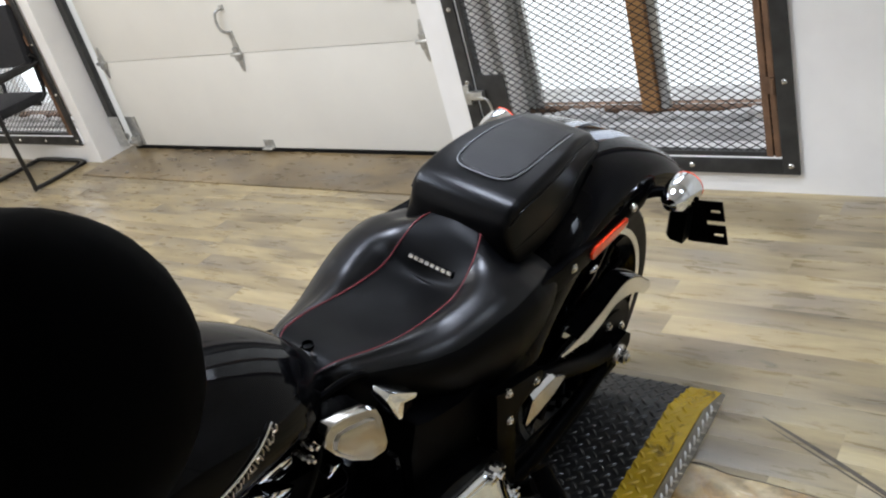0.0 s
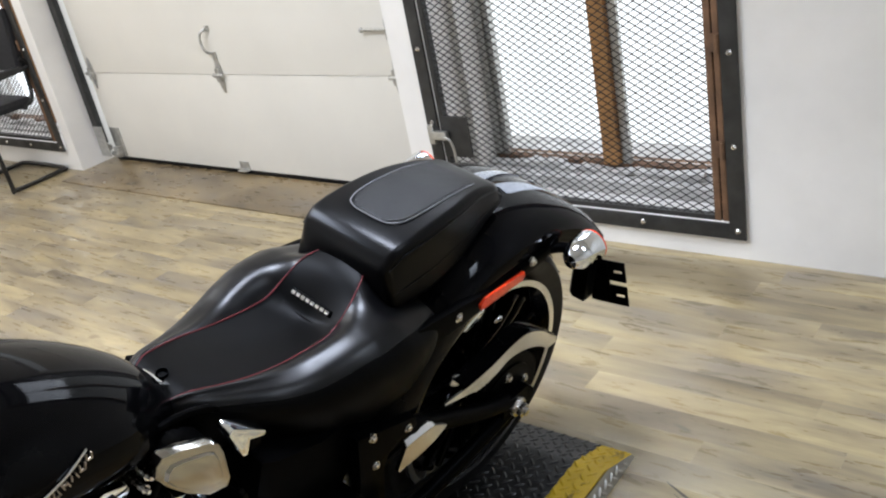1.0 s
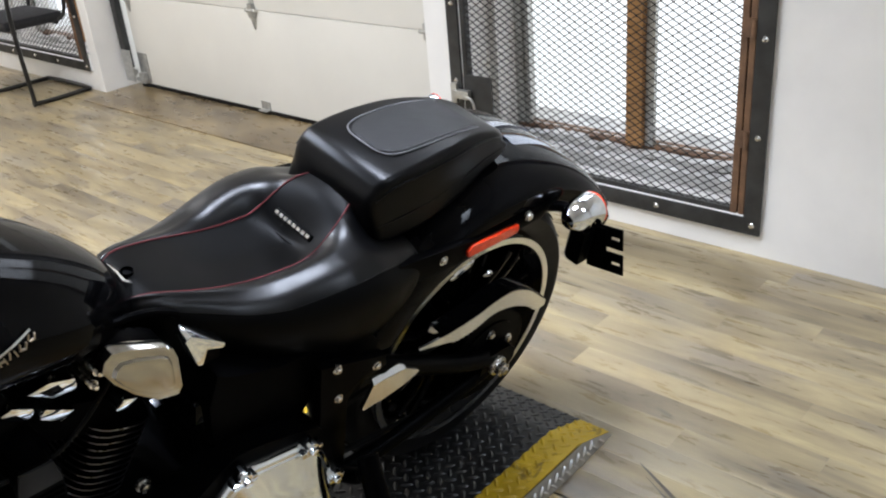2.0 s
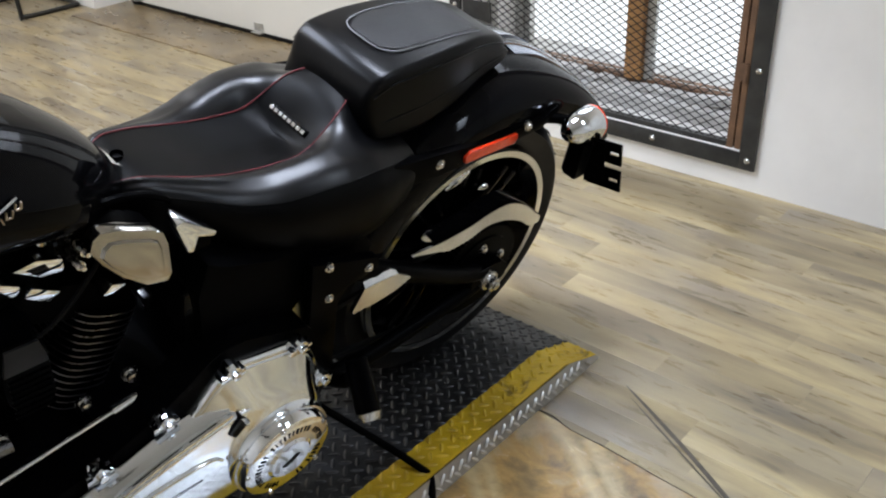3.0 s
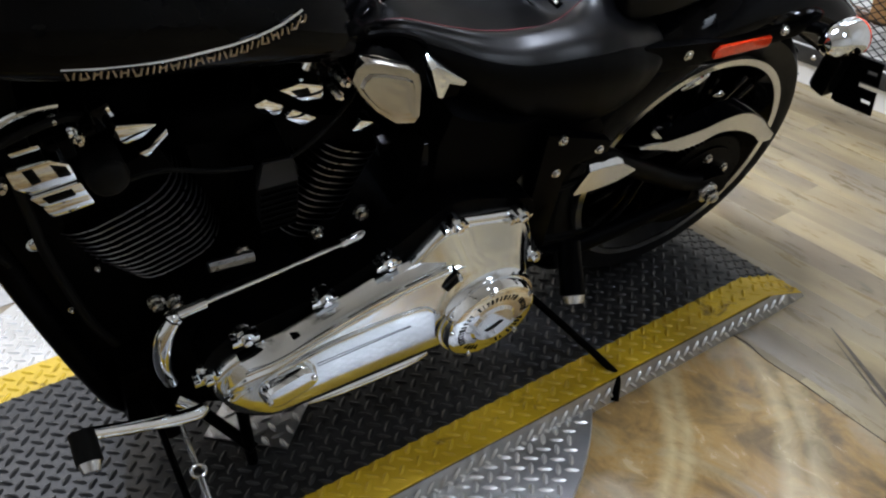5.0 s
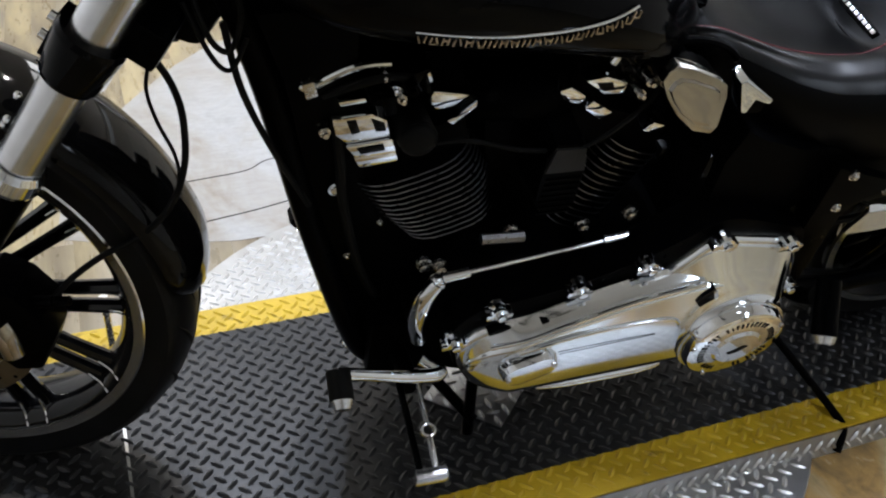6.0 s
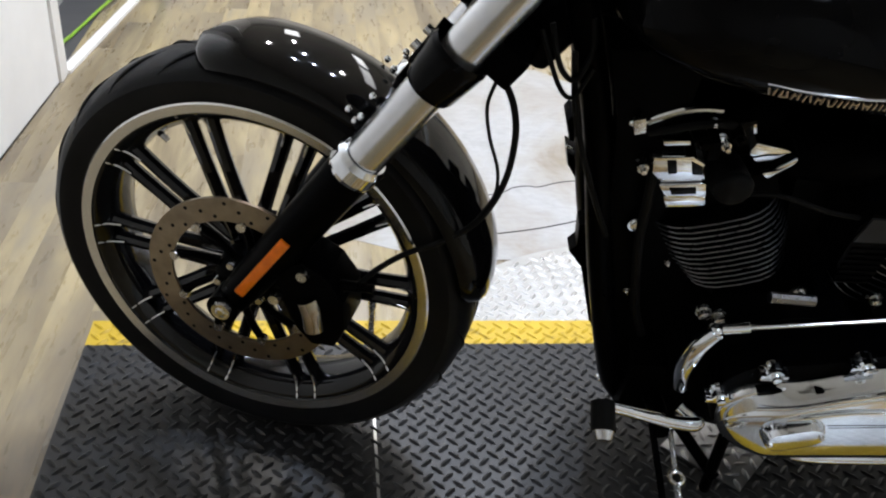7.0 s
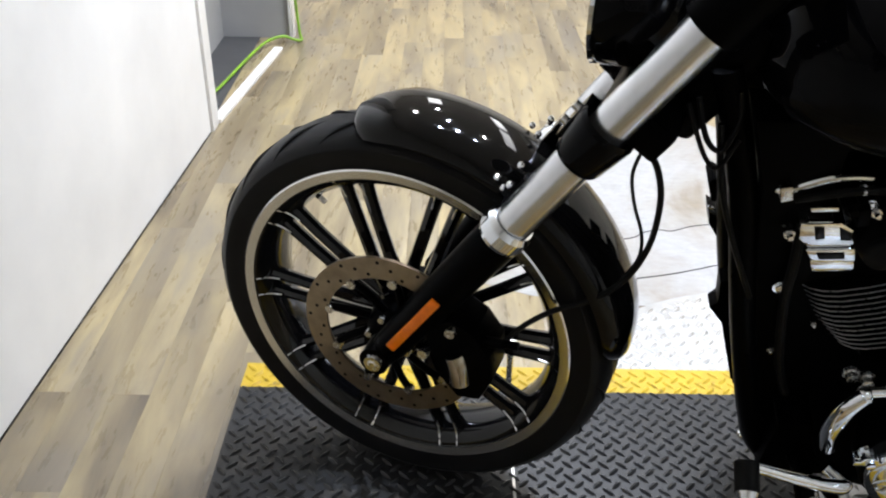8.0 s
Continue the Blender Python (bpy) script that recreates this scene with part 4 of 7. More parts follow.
# x, half width, centre height, piping (y, z), bolster crest (y, z), skirt foot
SEAT = [(-0.705, 0.030, 0.418, 0.015, 0.416, 0.020, 0.412, 0.385), (-0.692, 0.058, 0.436, 0.034, 0.434, 0.042, 0.430, 0.372), (-0.66, 0.084, 0.445, 0.052, 0.443, 0.060, 0.440, 0.350),
        (-0.60, 0.112, 0.428, 0.066, 0.428, 0.078, 0.424, 0.325), (-0.55, 0.138, 0.409, 0.070, 0.413, 0.092, 0.411, 0.307), (-0.50, 0.160, 0.394, 0.071, 0.402, 0.108, 0.408, 0.292),
        (-0.46, 0.173, 0.386, 0.071, 0.397, 0.116, 0.414, 0.283), (-0.42, 0.183, 0.381, 0.071, 0.395, 0.120, 0.420, 0.278), (-0.396, 0.187, 0.382, 0.071, 0.402, 0.121, 0.422, 0.276),
        (-0.382, 0.188, 0.395, 0.0705, 0.410, 0.121, 0.4225, 0.275), (-0.355, 0.188, 0.426, 0.067, 0.428, 0.119, 0.422, 0.275), (-0.335, 0.187, 0.444, 0.062, 0.440, 0.117, 0.420, 0.277),
        (-0.312, 0.184, 0.453, 0.052, 0.448, 0.113, 0.413, 0.280), (-0.295, 0.180, 0.455, 0.040, 0.450, 0.108, 0.408, 0.284), (-0.265, 0.172, 0.445, 0.040, 0.442, 0.100, 0.400, 0.292), (-0.24, 0.160, 0.428, 0.040, 0.426, 0.095, 0.390, 0.310)]


def spline_rows(rows, per=4):
    pts = [np.array(r, float) for r in rows]
    out = []
    for i in range(len(pts) - 1):
        a, b, c, d = pts[max(i - 1, 0)], pts[i], pts[i + 1], pts[min(i + 2, len(pts) - 1)]
        for k in range(per):
            t = k / per
            out.append(0.5 * (2 * b + (c - a) * t + (2 * a - 5 * b + 4 * c - d) * t * t + (3 * b - a - 3 * c + d) * t ** 3))
    return out + [pts[-1]]


SEAT_ROWS = spline_rows(SEAT, 5)
seat = part("rider_seat", [loft([[V(r[0], y, z) for y, z in cross_section(*r[1:])] for r in SEAT_ROWS])], SEAT_PANEL, bike, "black stitched leather solo seat with red piping", sharp=75)


def seat_row(x):
    for a, b in zip(SEAT_ROWS, SEAT_ROWS[1:]):
        if a[0] <= x <= b[0]:
            return a + (b - a) * ((x - a[0]) / (b[0] - a[0]))
    return SEAT_ROWS[-1]


rim_line = [V(r[0], r[3], r[4] + 0.0008) for r in (seat_row(x) for x in (-0.690, -0.66, -0.63, -0.60, -0.57, -0.54, -0.51, -0.48, -0.45, -0.42, -0.40, -0.385, -0.37, -0.355, -0.340, -0.325, -0.312, -0.303))]
for s in (-1, 1):
    side_line = [V(p.x, s * p.y, p.z) for p in rim_line]
    part("piping", [tube(side_line + [V(-0.299, s * 0.022, 0.4545), V(-0.298, 0.0, 0.4562)], 0.0012, 6, 4)], RED_THREAD, seat, "red piping")
    part("seam", [tube([V(r[0], s * (r[5] + (r[1] - r[5]) * 0.72), r[6] - 0.42 * (r[6] - r[7]) * (1 - math.cos(math.asin(0.72))) + 0.0004) for r in (seat_row(x) for x in (-0.40, -0.37, -0.34, -0.31, -0.28, -0.255))], 0.0009, 6, 4)], GRIP_RUBBER, seat)


def bolster(s):
    """The smooth leather panel that rolls from the piping over the crest of one side."""
    rings = []
    for r in SEAT_ROWS:
        half = [Vector(p) for p in cross_section(*r[1:])[28:]][8:20]
        outer, inner = [], []
        for i, p in enumerate(half):
            d = half[min(i + 1, len(half) - 1)] - half[max(i - 1, 0)]
            n = Vector((-d.y, d.x)).normalized()
            lift = 0.0014 * math.sin(math.pi * (i + 0.5) / len(half)) ** 0.5
            outer.append(V(r[0], s * (p.x + n.x * lift), p.y + n.y * lift))
            inner.append(V(r[0], s * (p.x - n.x * 0.002), p.y - n.y * 0.002))
        ring = outer + inner[::-1]
        rings.append(ring if s > 0 else ring[::-1])
    part("bolster", [loft(rings)], SMOOTH_LEATHER, seat, "smooth leather side bolster", sharp=60)


for s in (-1, 1):
    bolster(s)
# slit pocket under the back panel, with the emblem strip on its edge
part("pocket", [tube([(-0.398, -0.052, 0.3855), (-0.396, -0.030, 0.3835), (-0.396, 0.030, 0.3835), (-0.398, 0.052, 0.3855)], 0.0022, 8, 4)], SEAL, seat, "dark slit pocket in the seat")
badge = part("seat_badge", [box((0, 0, 0), (0.012, 0.092, 0.006))], SATIN, seat, "dark strip with a chrome emblem", bevel=0.0015)
badge.matrix_local = Matrix.Translation((-0.379, 0.0, 0.404)) @ pose(0, 0, 0, 0, -44, 0)
for k in range(8):
    part("emblem_bar", [box((0, -0.0385 + 0.011 * k, 0.004), (0.0060, 0.0085, 0.003))], CHROME, badge, "dull silver emblem bar", bevel=0.0006)
part("seat_screw", [spin([(0.0, 0.004), (0.006, 0.003), (0.009, 0.0), (0.009, -0.004)], n=14, closed_profile=False)], SATIN, seat).matrix_local = Matrix.Translation((-0.662, 0.0, 0.446)) @ pose(0, 0, 0, -90, 0, 0)

# pillion pad
PIL = [(-0.312, 0.094, 0.446, 0.412), (-0.309, 0.106, 0.470, 0.407), (-0.303, 0.112, 0.488, 0.405), (-0.291, 0.116, 0.502, 0.404), (-0.266, 0.119, 0.511, 0.402), (-0.20, 0.120, 0.515, 0.405), (-0.12, 0.112, 0.514, 0.418), (-0.05, 0.096, 0.505, 0.432), (0.0, 0.086, 0.490, 0.438), (0.022, 0.080, 0.480, 0.442), (0.032, 0.074, 0.472, 0.446), (0.036, 0.064, 0.464, 0.450)]


def pil_ring(x, w, zt, zb):
    """A rounded box section with sides that lean in a little."""
    h = zt - zb
    rc = min(0.014, h * 0.45)
    out = []
    for cy, cz, a0, r in ((1, 1, 0, rc), (-1, 1, 90, rc), (-1, -1, 180, rc * 0.6), (1, -1, 270, rc * 0.6)):
        ww = w * 0.86 if cz > 0 else w
        for k in range(7):
            a = radians(a0 + 15 * k)
            y = cy * (ww - r) + r * math.cos(a)
            z = (zt - r if cz > 0 else zb + r) + r * math.sin(a)
            out.append(V(x, y, z - (0.006 * (y / w) ** 2 if cz > 0 else 0)))
    return out


pillion = part("pillion_pad", [loft([pil_ring(*r) for r in spline_rows(PIL)])], LEATHER, bike, "black stitched leather pillion pad", sharp=60)


part("pad_base", [loft([[V(x, -w, zb), V(x, w, zb), V(x, w * 0.93, zt), V(x, -w * 0.93, zt)] for x, w, zb, zt in ((-0.30, 0.098, 0.36, 0.415), (-0.2, 0.106, 0.37, 0.415), (-0.1, 0.098, 0.38, 0.425), (-0.02, 0.078, 0.38, 0.442), (0.03, 0.05, 0.385, 0.446))])], SATIN, pillion, "black pad base on the fender")


def pil_top(x, y):
    for a, b in zip(PIL, PIL[1:]):
        if a[0] <= x <= b[0]:
            t = (x - a[0]) / (b[0] - a[0])
            w, zt = a[1] + (b[1] - a[1]) * t, a[2] + (b[2] - a[2]) * t
            return V(x, y, zt - 0.006 * (y / w) ** 2 + 0.001)


loop = [(-0.246, 0.0), (-0.243, 0.036), (-0.226, 0.056), (-0.18, 0.063), (-0.10, 0.061), (-0.03, 0.054)]
outline = [pil_top(a, b) for a, b in reversed(loop)] + [pil_top(a, -b) for a, b in loop[1:]]
part("stitching", [tube(outline, 0.0014, 6, 6), tube([p + V(0.006 if p.x < -0.2 else 0.0, -0.006 * (1 if p.y > 0.02 else -1 if p.y < -0.02 else 0), 0) for p in outline], 0.0011, 6, 6)], GREY_THREAD, pillion, "grey double stitching")
insert = []
for a in [-0.241 + 0.0211 * k for k in range(11)]:
    hw = seg(a, [(-0.246, 0.02), (-0.240, 0.036), (-0.226, 0.052), (-0.18, 0.059), (-0.10, 0.057), (-0.02, 0.050)])
    insert.append([pil_top(a, hw * (k / 4 - 1)) + V(0, 0, 0.0008) for k in range(9)])
part("top_panel", [loft(insert, closed=False, caps=False)], VINYL_PANEL, pillion, "smooth black inset panel")

def pil_side(x, s, f):
    """A point of the pad's side wall: f from 0 at the foot to 1 at the top edge."""
    w, zt, zb = (seg(x, [(r[0], r[k]) for r in PIL]) for k in (1, 2, 3))
    return V(x, s * (w + (w * 0.86 - w) * f + 0.0006), zb + (zt - zb - 0.010) * f)


for s in (-1, 1):
    for f in (0.36, 0.92):
        part("welt", [tube([pil_side(x, s, f) for x in (-0.300, -0.27, -0.22, -0.16, -0.10, -0.05, 0.0, 0.025)], 0.0016, 6, 4)], LEATHER, pillion, "raised welt along the pad")
part("welt", [tube([V(-0.3105, y, 0.416 + 0.2 * abs(y) ** 2) for y in (-0.096, -0.06, 0.0, 0.06, 0.096)], 0.0014, 6, 4)], LEATHER, pillion)

# ---- fuel tank ----
TANK = [(-0.672, 0.030, 0.405, 0.440), (-0.685, 0.055, 0.400, 0.468), (-0.72, 0.085, 0.405, 0.512), (-0.78, 0.122, 0.425, 0.560), (-0.86, 0.146, 0.450, 0.605), (-0.95, 0.157, 0.468, 0.640), (-1.04, 0.158, 0.480, 0.662), (-1.12, 0.149, 0.490, 0.670), (-1.19, 0.132, 0.505, 0.662), (-1.24, 0.095, 0.520, 0.640), (-1.265, 0.05, 0.545, 0.610)]


def tank_ring(x, w, zb, zt, n=36):
    out = []
    for k in range(n):
        a = 2 * math.pi * k / n
        c, s = math.cos(a), math.sin(a)
        zm = zb + (zt - zb) * 0.36
        y = w * math.copysign(abs(c) ** 0.85, c)
        z = zm + ((zt - zm) * abs(s) ** 1.05 if s > 0 else -(zm - zb) * abs(s) ** 0.75)
        out.append(V(x, y, z))
    return out


tank = part("fuel_tank", [loft([tank_ring(*r) for r in spline_rows(TANK)])], GLOSS, bike, "gloss black teardrop fuel tank", sharp=60)
# raised chrome emblem lettering, as plain bars, along both flanks


def tank_flank(x, z):
    rows = sorted(TANK)
    w, zb, zt = (seg(x, [(r[0], r[k]) for r in rows]) for k in (1, 2, 3))
    zm = zb + (zt - zb) * 0.36
    q = (z - zm) / (zt - zm) if z > zm else (zm - z) / (zm - zb)
    sn = max(0.0, q) ** (1 / 1.05 if z > zm else 1 / 0.75)
    return w * math.sqrt(max(0.0, 1 - min(1, sn) ** 2)) ** 0.85


for s in (-1, 1):
    line = [(-1.110, 0.533), (-1.06, 0.529), (-1.00, 0.527), (-0.93, 0.529), (-0.88, 0.533), (-0.844, 0.538)]
    em = part("tank_emblem", [tube([(x, s * (tank_flank(x, z) + 0.0015), z + 0.0075) for x, z in line], 0.0019, 8, 6)], CHROME, tank, "chrome emblem strip along the tank")
    bars = []
    rb = random.Random(3)
    for k in range(21):
        x = -1.106 + 0.0129 * k
        z = seg(x, line)
        y = s * (tank_flank(x, z) + 0.002)
        for dx in (0.0, 0.0068):
            bars.append(box((x + dx, y, z - 0.001), (0.0018, 0.003, 0.009), Matrix.Rotation(radians(rb.choice((-16, 8, 14))), 3, "Y")))
        if k % 3:
            bars.append(box((x + 0.0035, y, z - rb.choice((0.0, 0.005))), (0.006, 0.003, 0.0018)))
    part("emblem_letters", bars, DISC, em, "small bright emblem bars")
part("tank_console_tail", [box((-0.684, 0.0, 0.442), (0.035, 0.05, 0.03), Matrix.Rotation(radians(40), 3, "Y"))], CHROME, tank, "small bright tank mount cover", bevel=0.008)

# ---- frame ----
for s in (-1, 1):
    part("frame_rail", [tube([(-1.302, s * 0.03, 0.56), (-1.252, s * 0.055, 0.40), (-1.196, s * 0.075, 0.15), (-1.140, s * 0.09, -0.06), (-1.105, s * 0.09, -0.15), (-1.04, s * 0.095, -0.19), (-0.80, s * 0.10, -0.195), (-0.50, s * 0.11, -0.18), (-0.42, s * 0.13, -0.08), (-0.42, s * 0.14, 0.10), (-0.46, s * 0.15, 0.26)], 0.019, 12, 6)], SATIN, bike, "satin black frame tube")
part("backbone", [tube([(-1.29, 0, 0.55), (-1.0, 0, 0.50), (-0.70, 0, 0.39), (-0.42, 0, 0.27)], 0.030, 12, 6), cyl((-1.345, 0, 0.46), (-1.255, 0, 0.60), 0.036, n=20)], SATIN, bike)
part("seat_subframe", [prism([(-0.645, 0.30), (-0.63, 0.36), (-0.60, 0.34), (-0.52, 0.31), (-0.36, 0.30), (-0.32, 0.24), (-0.36, 0.21), (-0.46, 0.20), (-0.52, 0.12), (-0.62, 0.14), (-0.64, 0.22)], -0.165, 0.165)], ENGINE, bike, "black side cover and seat frame", bevel=0.012)
part("oil_tank", [box((-0.56, 0, 0.20), (0.20, 0.30, 0.20))], GLOSS, bike, "gloss black oil tank", bevel=0.03)
plate_side = part("side_plate", [prism([(-0.475, 0.30), (-0.34, 0.250), (-0.335, 0.225), (-0.40, 0.215), (-0.415, 0.19), (-0.41, 0.02), (-0.44, -0.05), (-0.475, -0.04), (-0.47, 0.19)], -0.198, -0.178)], SATIN, bike, "black frame side plate", bevel=0.004)
for p in ((-0.443, -0.198, 0.281), (-0.360, -0.198, 0.238), (-0.437, -0.198, 0.213)):
    bolt(p, 0.0062, 0.005, parent=plate_side)

# ---- engine ----
def fins(c, lean, count, pitch, start, size, shape, name, label):
    """A finned cylinder: rounded plates stacked along a leaning axis. shape(t) gives each plate's reach along and shift across, from the foot (0) to the head (1)."""
    M = Matrix.Translation(c) @ Matrix.Rotation(radians(lean), 4, "Y")
    grp = part(name, [moved(cyl((shape(0)[1], 0, start - 0.02), (shape(1)[1], 0, start + pitch * count + 0.01), size * 0.62, n=24), M)], ENGINE, bike, label)

    def outline(i, reach, grow=1.0):
        a = 2 * math.pi * i / 28
        ca, sa = math.cos(a), math.sin(a)
        return grow * reach * math.copysign(abs(ca) ** 0.62, ca), grow * size * math.copysign(abs(sa) ** 0.62, sa)

    for k in range(count):
        reach, shift = shape(k / (count - 1))
        z = start + pitch * (k + 0.5)
        rings = [[V(shift + q * outline(i, reach)[0], q * outline(i, reach)[1], z + dz) for i in range(28)] for q, dz in ((0.94, -0.0022), (1.0, -0.0012), (1.0, 0.0012), (0.94, 0.0022))]
        part("fin", [moved(loft(rings), M)], ENGINE, grp)
        edge = []
        for i in range(int(28 * 0.53), int(28 * 0.97) + 1):
            x, y = outline(i, reach, 1.002)
            edge.append(M @ V(shift + x, y, z))
        part("fin_edge", [tube(edge, 0.0011, 5, 1)], FIN_EDGE, grp, "bright machined fin edge")
    return grp, M


front_cyl, FMx = fins((-1.008, 0.0, 0.102), -20, 13, 0.0118, 0.028, 0.100, lambda t: (0.076 + 0.016 * min(1, t / 0.45), 0.026 - 0.024 * t), "front_cylinder", "black finned front cylinder")
rear_cyl, RMx = fins((-0.800, 0.0, 0.095), 22, 15, 0.0118, 0.008, 0.092, lambda t: (0.050 + 0.008 * t, -0.004 + 0.004 * t), "rear_cylinder", "black finned rear cylinder")


def rocker(M, shift, polys, tiers):
    """A black head with stepped and wedge-shaped chrome covers."""
    g = part("rocker_box", [moved(box((shift, 0.0, 0.195), (0.175, 0.150, 0.062)), M), moved(box((shift, 0.02, 0.245), (0.160, 0.110, 0.05)), M)], ENGINE, bike, "black cylinder head", bevel=0.010)
    part("rocker_lid", [moved(box((shift, 0.0, 0.292), (0.13, 0.12, 0.035)), M)], GLOSS, g, bevel=0.010)
    for poly, y0 in polys:
        part("rocker_cover", [prism(poly, y0, 0.0, 0.12)], CHROME, g, "chrome rocker cover", bevel=0.005)
    for c, d, mt, bv in tiers:
        part("rocker_cover", [prism(c, d, 0.0, 0.07)], mt, g, "stepped chrome rocker cover" if mt is CHROME else "", bevel=bv)
    for sx in (-1, 1):
        p = M @ V(shift + 0.058 * sx, -0.055, 0.282)
        part("cover_bolt", [cyl(p, p + (M.to_3x3() @ V(0, 0, 0.022)), 0.007, 0.006, 10)], CHROME, g)
    return g


rocker(FMx, 0.0, [([(-1.062, 0.378), (-1.055, 0.397), (-1.011, 0.388), (-0.998, 0.384), (-1.022, 0.366), (-1.046, 0.360)], -0.080), ([(-1.034, 0.346), (-1.020, 0.352), (-0.991, 0.380), (-0.990, 0.368), (-1.022, 0.335)], -0.084)],
       [([(-1.186, 0.380), (-1.133, 0.386), (-1.111, 0.372), (-1.104, 0.342), (-1.163, 0.334), (-1.180, 0.352)], -0.100, CHROME, 0.007), ([(-1.168, 0.336), (-1.104, 0.344), (-1.096, 0.318), (-1.152, 0.313)], -0.103, CHROME, 0.004),
        ([(-1.156, 0.314), (-1.097, 0.321), (-1.090, 0.298), (-1.146, 0.291)], -0.100, CHROME, 0.006),
        ([(-1.166, 0.377), (-1.153, 0.378), (-1.146, 0.356), (-1.158, 0.353)], -0.1015, GLOSS, 0.0015), ([(-1.136, 0.379), (-1.117, 0.369), (-1.113, 0.355), (-1.128, 0.355)], -0.1015, GLOSS, 0.0015),
        ([(-1.153, 0.333), (-1.116, 0.337), (-1.112, 0.325), (-1.146, 0.321)], -0.1045, GLOSS, 0.0015), ([(-1.176, 0.398), (-1.140, 0.402), (-1.137, 0.394), (-1.172, 0.390)], -0.090, CHROME, 0.003),
        ([(-1.124, 0.412), (-1.108, 0.415), (-1.102, 0.384), (-1.118, 0.380)], -0.104, SATIN, 0.004)])
rocker(RMx, -0.055, [([(-0.886, 0.384), (-0.868, 0.390), (-0.838, 0.370), (-0.845, 0.352), (-0.876, 0.366)], -0.085), ([(-0.845, 0.352), (-0.832, 0.366), (-0.790, 0.338), (-0.812, 0.326)], -0.088), ([(-0.853, 0.394), (-0.818, 0.399), (-0.780, 0.385), (-0.779, 0.357), (-0.815, 0.365)], -0.080)],
       [([(-0.832, 0.388), (-0.806, 0.388), (-0.800, 0.374), (-0.818, 0.372)], -0.0815, GLOSS, 0.0015)])
for hx, hz, hr in ((-1.128, 0.400, 0.011), (-1.085, 0.408, 0.009), (-1.098, 0.396, 0.007), (-0.762, 0.392, 0.008), (-0.770, 0.372, 0.007), (-1.190, 0.352, 0.008)):
    part("head_fitting", [cyl((hx, -0.05, hz), (hx, -0.098, hz + 0.006), hr, hr * 0.9, 14), cyl((hx, -0.098, hz + 0.006), (hx, -0.106, hz + 0.007), hr * 0.55, hr * 0.5, 6)], SATIN if hr > 0.008 else STEEL_BOLT, bike)
part("fuel_line", [tube([(-1.198, -0.075, 0.415), (-1.165, -0.080, 0.438), (-1.138, -0.082, 0.446), (-1.112, -0.075, 0.440)], 0.0052, 10)], CHROME, bike, "bent chrome fuel line")
part("fuel_line", [tube([(-1.19, -0.075, 0.398), (-1.15, -0.085, 0.420), (-1.11, -0.085, 0.428), (-1.08, -0.07, 0.41)], 0.006, 10)], SEAL, bike)
part("crankcase", [moved(cyl((0, -0.15, 0), (0, 0.15, 0), 0.155, n=40), Matrix.Translation((-0.90, 0, -0.02))), box((-0.66, 0, 0.01), (0.28, 0.30, 0.24)), box((-1.0, 0, -0.10), (0.22, 0.26, 0.14))], ENGINE, bike, "black crankcase and gearbox", bevel=0.008)
cover = part("lifter_cover", [prism([(-0.906, 0.320), (-0.895, 0.345), (-0.850, 0.340), (-0.836, 0.305), (-0.833, 0.21), (-0.85, 0.185), (-0.89, 0.195), (-0.905, 0.235)], -0.135, -0.06, 0.12)], SATIN, bike, "black ribbed cover between the cylinders", bevel=0.006)
part("cover_rib", [box((-0.869, -0.1365, 0.205 + 0.011 * k), (0.052, 0.003, 0.004)) for k in range(7)], ENGINE, cover)
part("cover_top", [prism([(-0.900, 0.286), (-0.842, 0.286), (-0.850, 0.328), (-0.893, 0.330)], -0.138, -0.132)], worn("grey_cover", (0.022, 0.022, 0.023), 0.4, Specular_IOR_Level=0.1), cover, "grey upper face", bevel=0.002)
for p in ((-0.914, -0.118, 0.150), (-1.02, -0.13, 0.105), (-1.045, -0.13, 0.115), (-0.80, -0.118, 0.145), (-0.735, -0.13, 0.175)):
    bolt(p, 0.009, 0.010, mat=STEEL_BOLT)
part("case_slot", [tube([(-0.975, -0.150, 0.180), (-0.912, -0.152, 0.178)], 0.008, 8)], FIN_EDGE, bike, "grey raised boss on the crankcase")
part("manifold", [prism([(-0.975, 0.36), (-0.945, 0.20), (-0.92, 0.13), (-0.84, 0.13), (-0.825, 0.36)], -0.058, 0.03)], ENGINE, bike, "black intake manifold between the cylinders", bevel=0.01)
part("intake", [tube([(-0.98, -0.02, 0.33), (-0.91, -0.06, 0.36), (-0.84, -0.02, 0.33)], 0.034, 14)], ENGINE, bike)
# spark plug leads and coil
part("plug_boot", [cyl((-1.076, -0.06, 0.335), (-1.076, -0.115, 0.350), 0.027, 0.025, 18), ball((-1.076, -0.115, 0.350), 0.025, 16, 10, (1, 0.6, 1))], SEAL, bike)
part("spark_lead", [tube([(-1.06, -0.10, 0.325), (-1.01, -0.115, 0.34), (-0.93, -0.122, 0.320), (-0.84, -0.122, 0.318), (-0.76, -0.10, 0.36), (-0.73, -0.08, 0.385)], 0.0035, 8)], SEAL, bike)
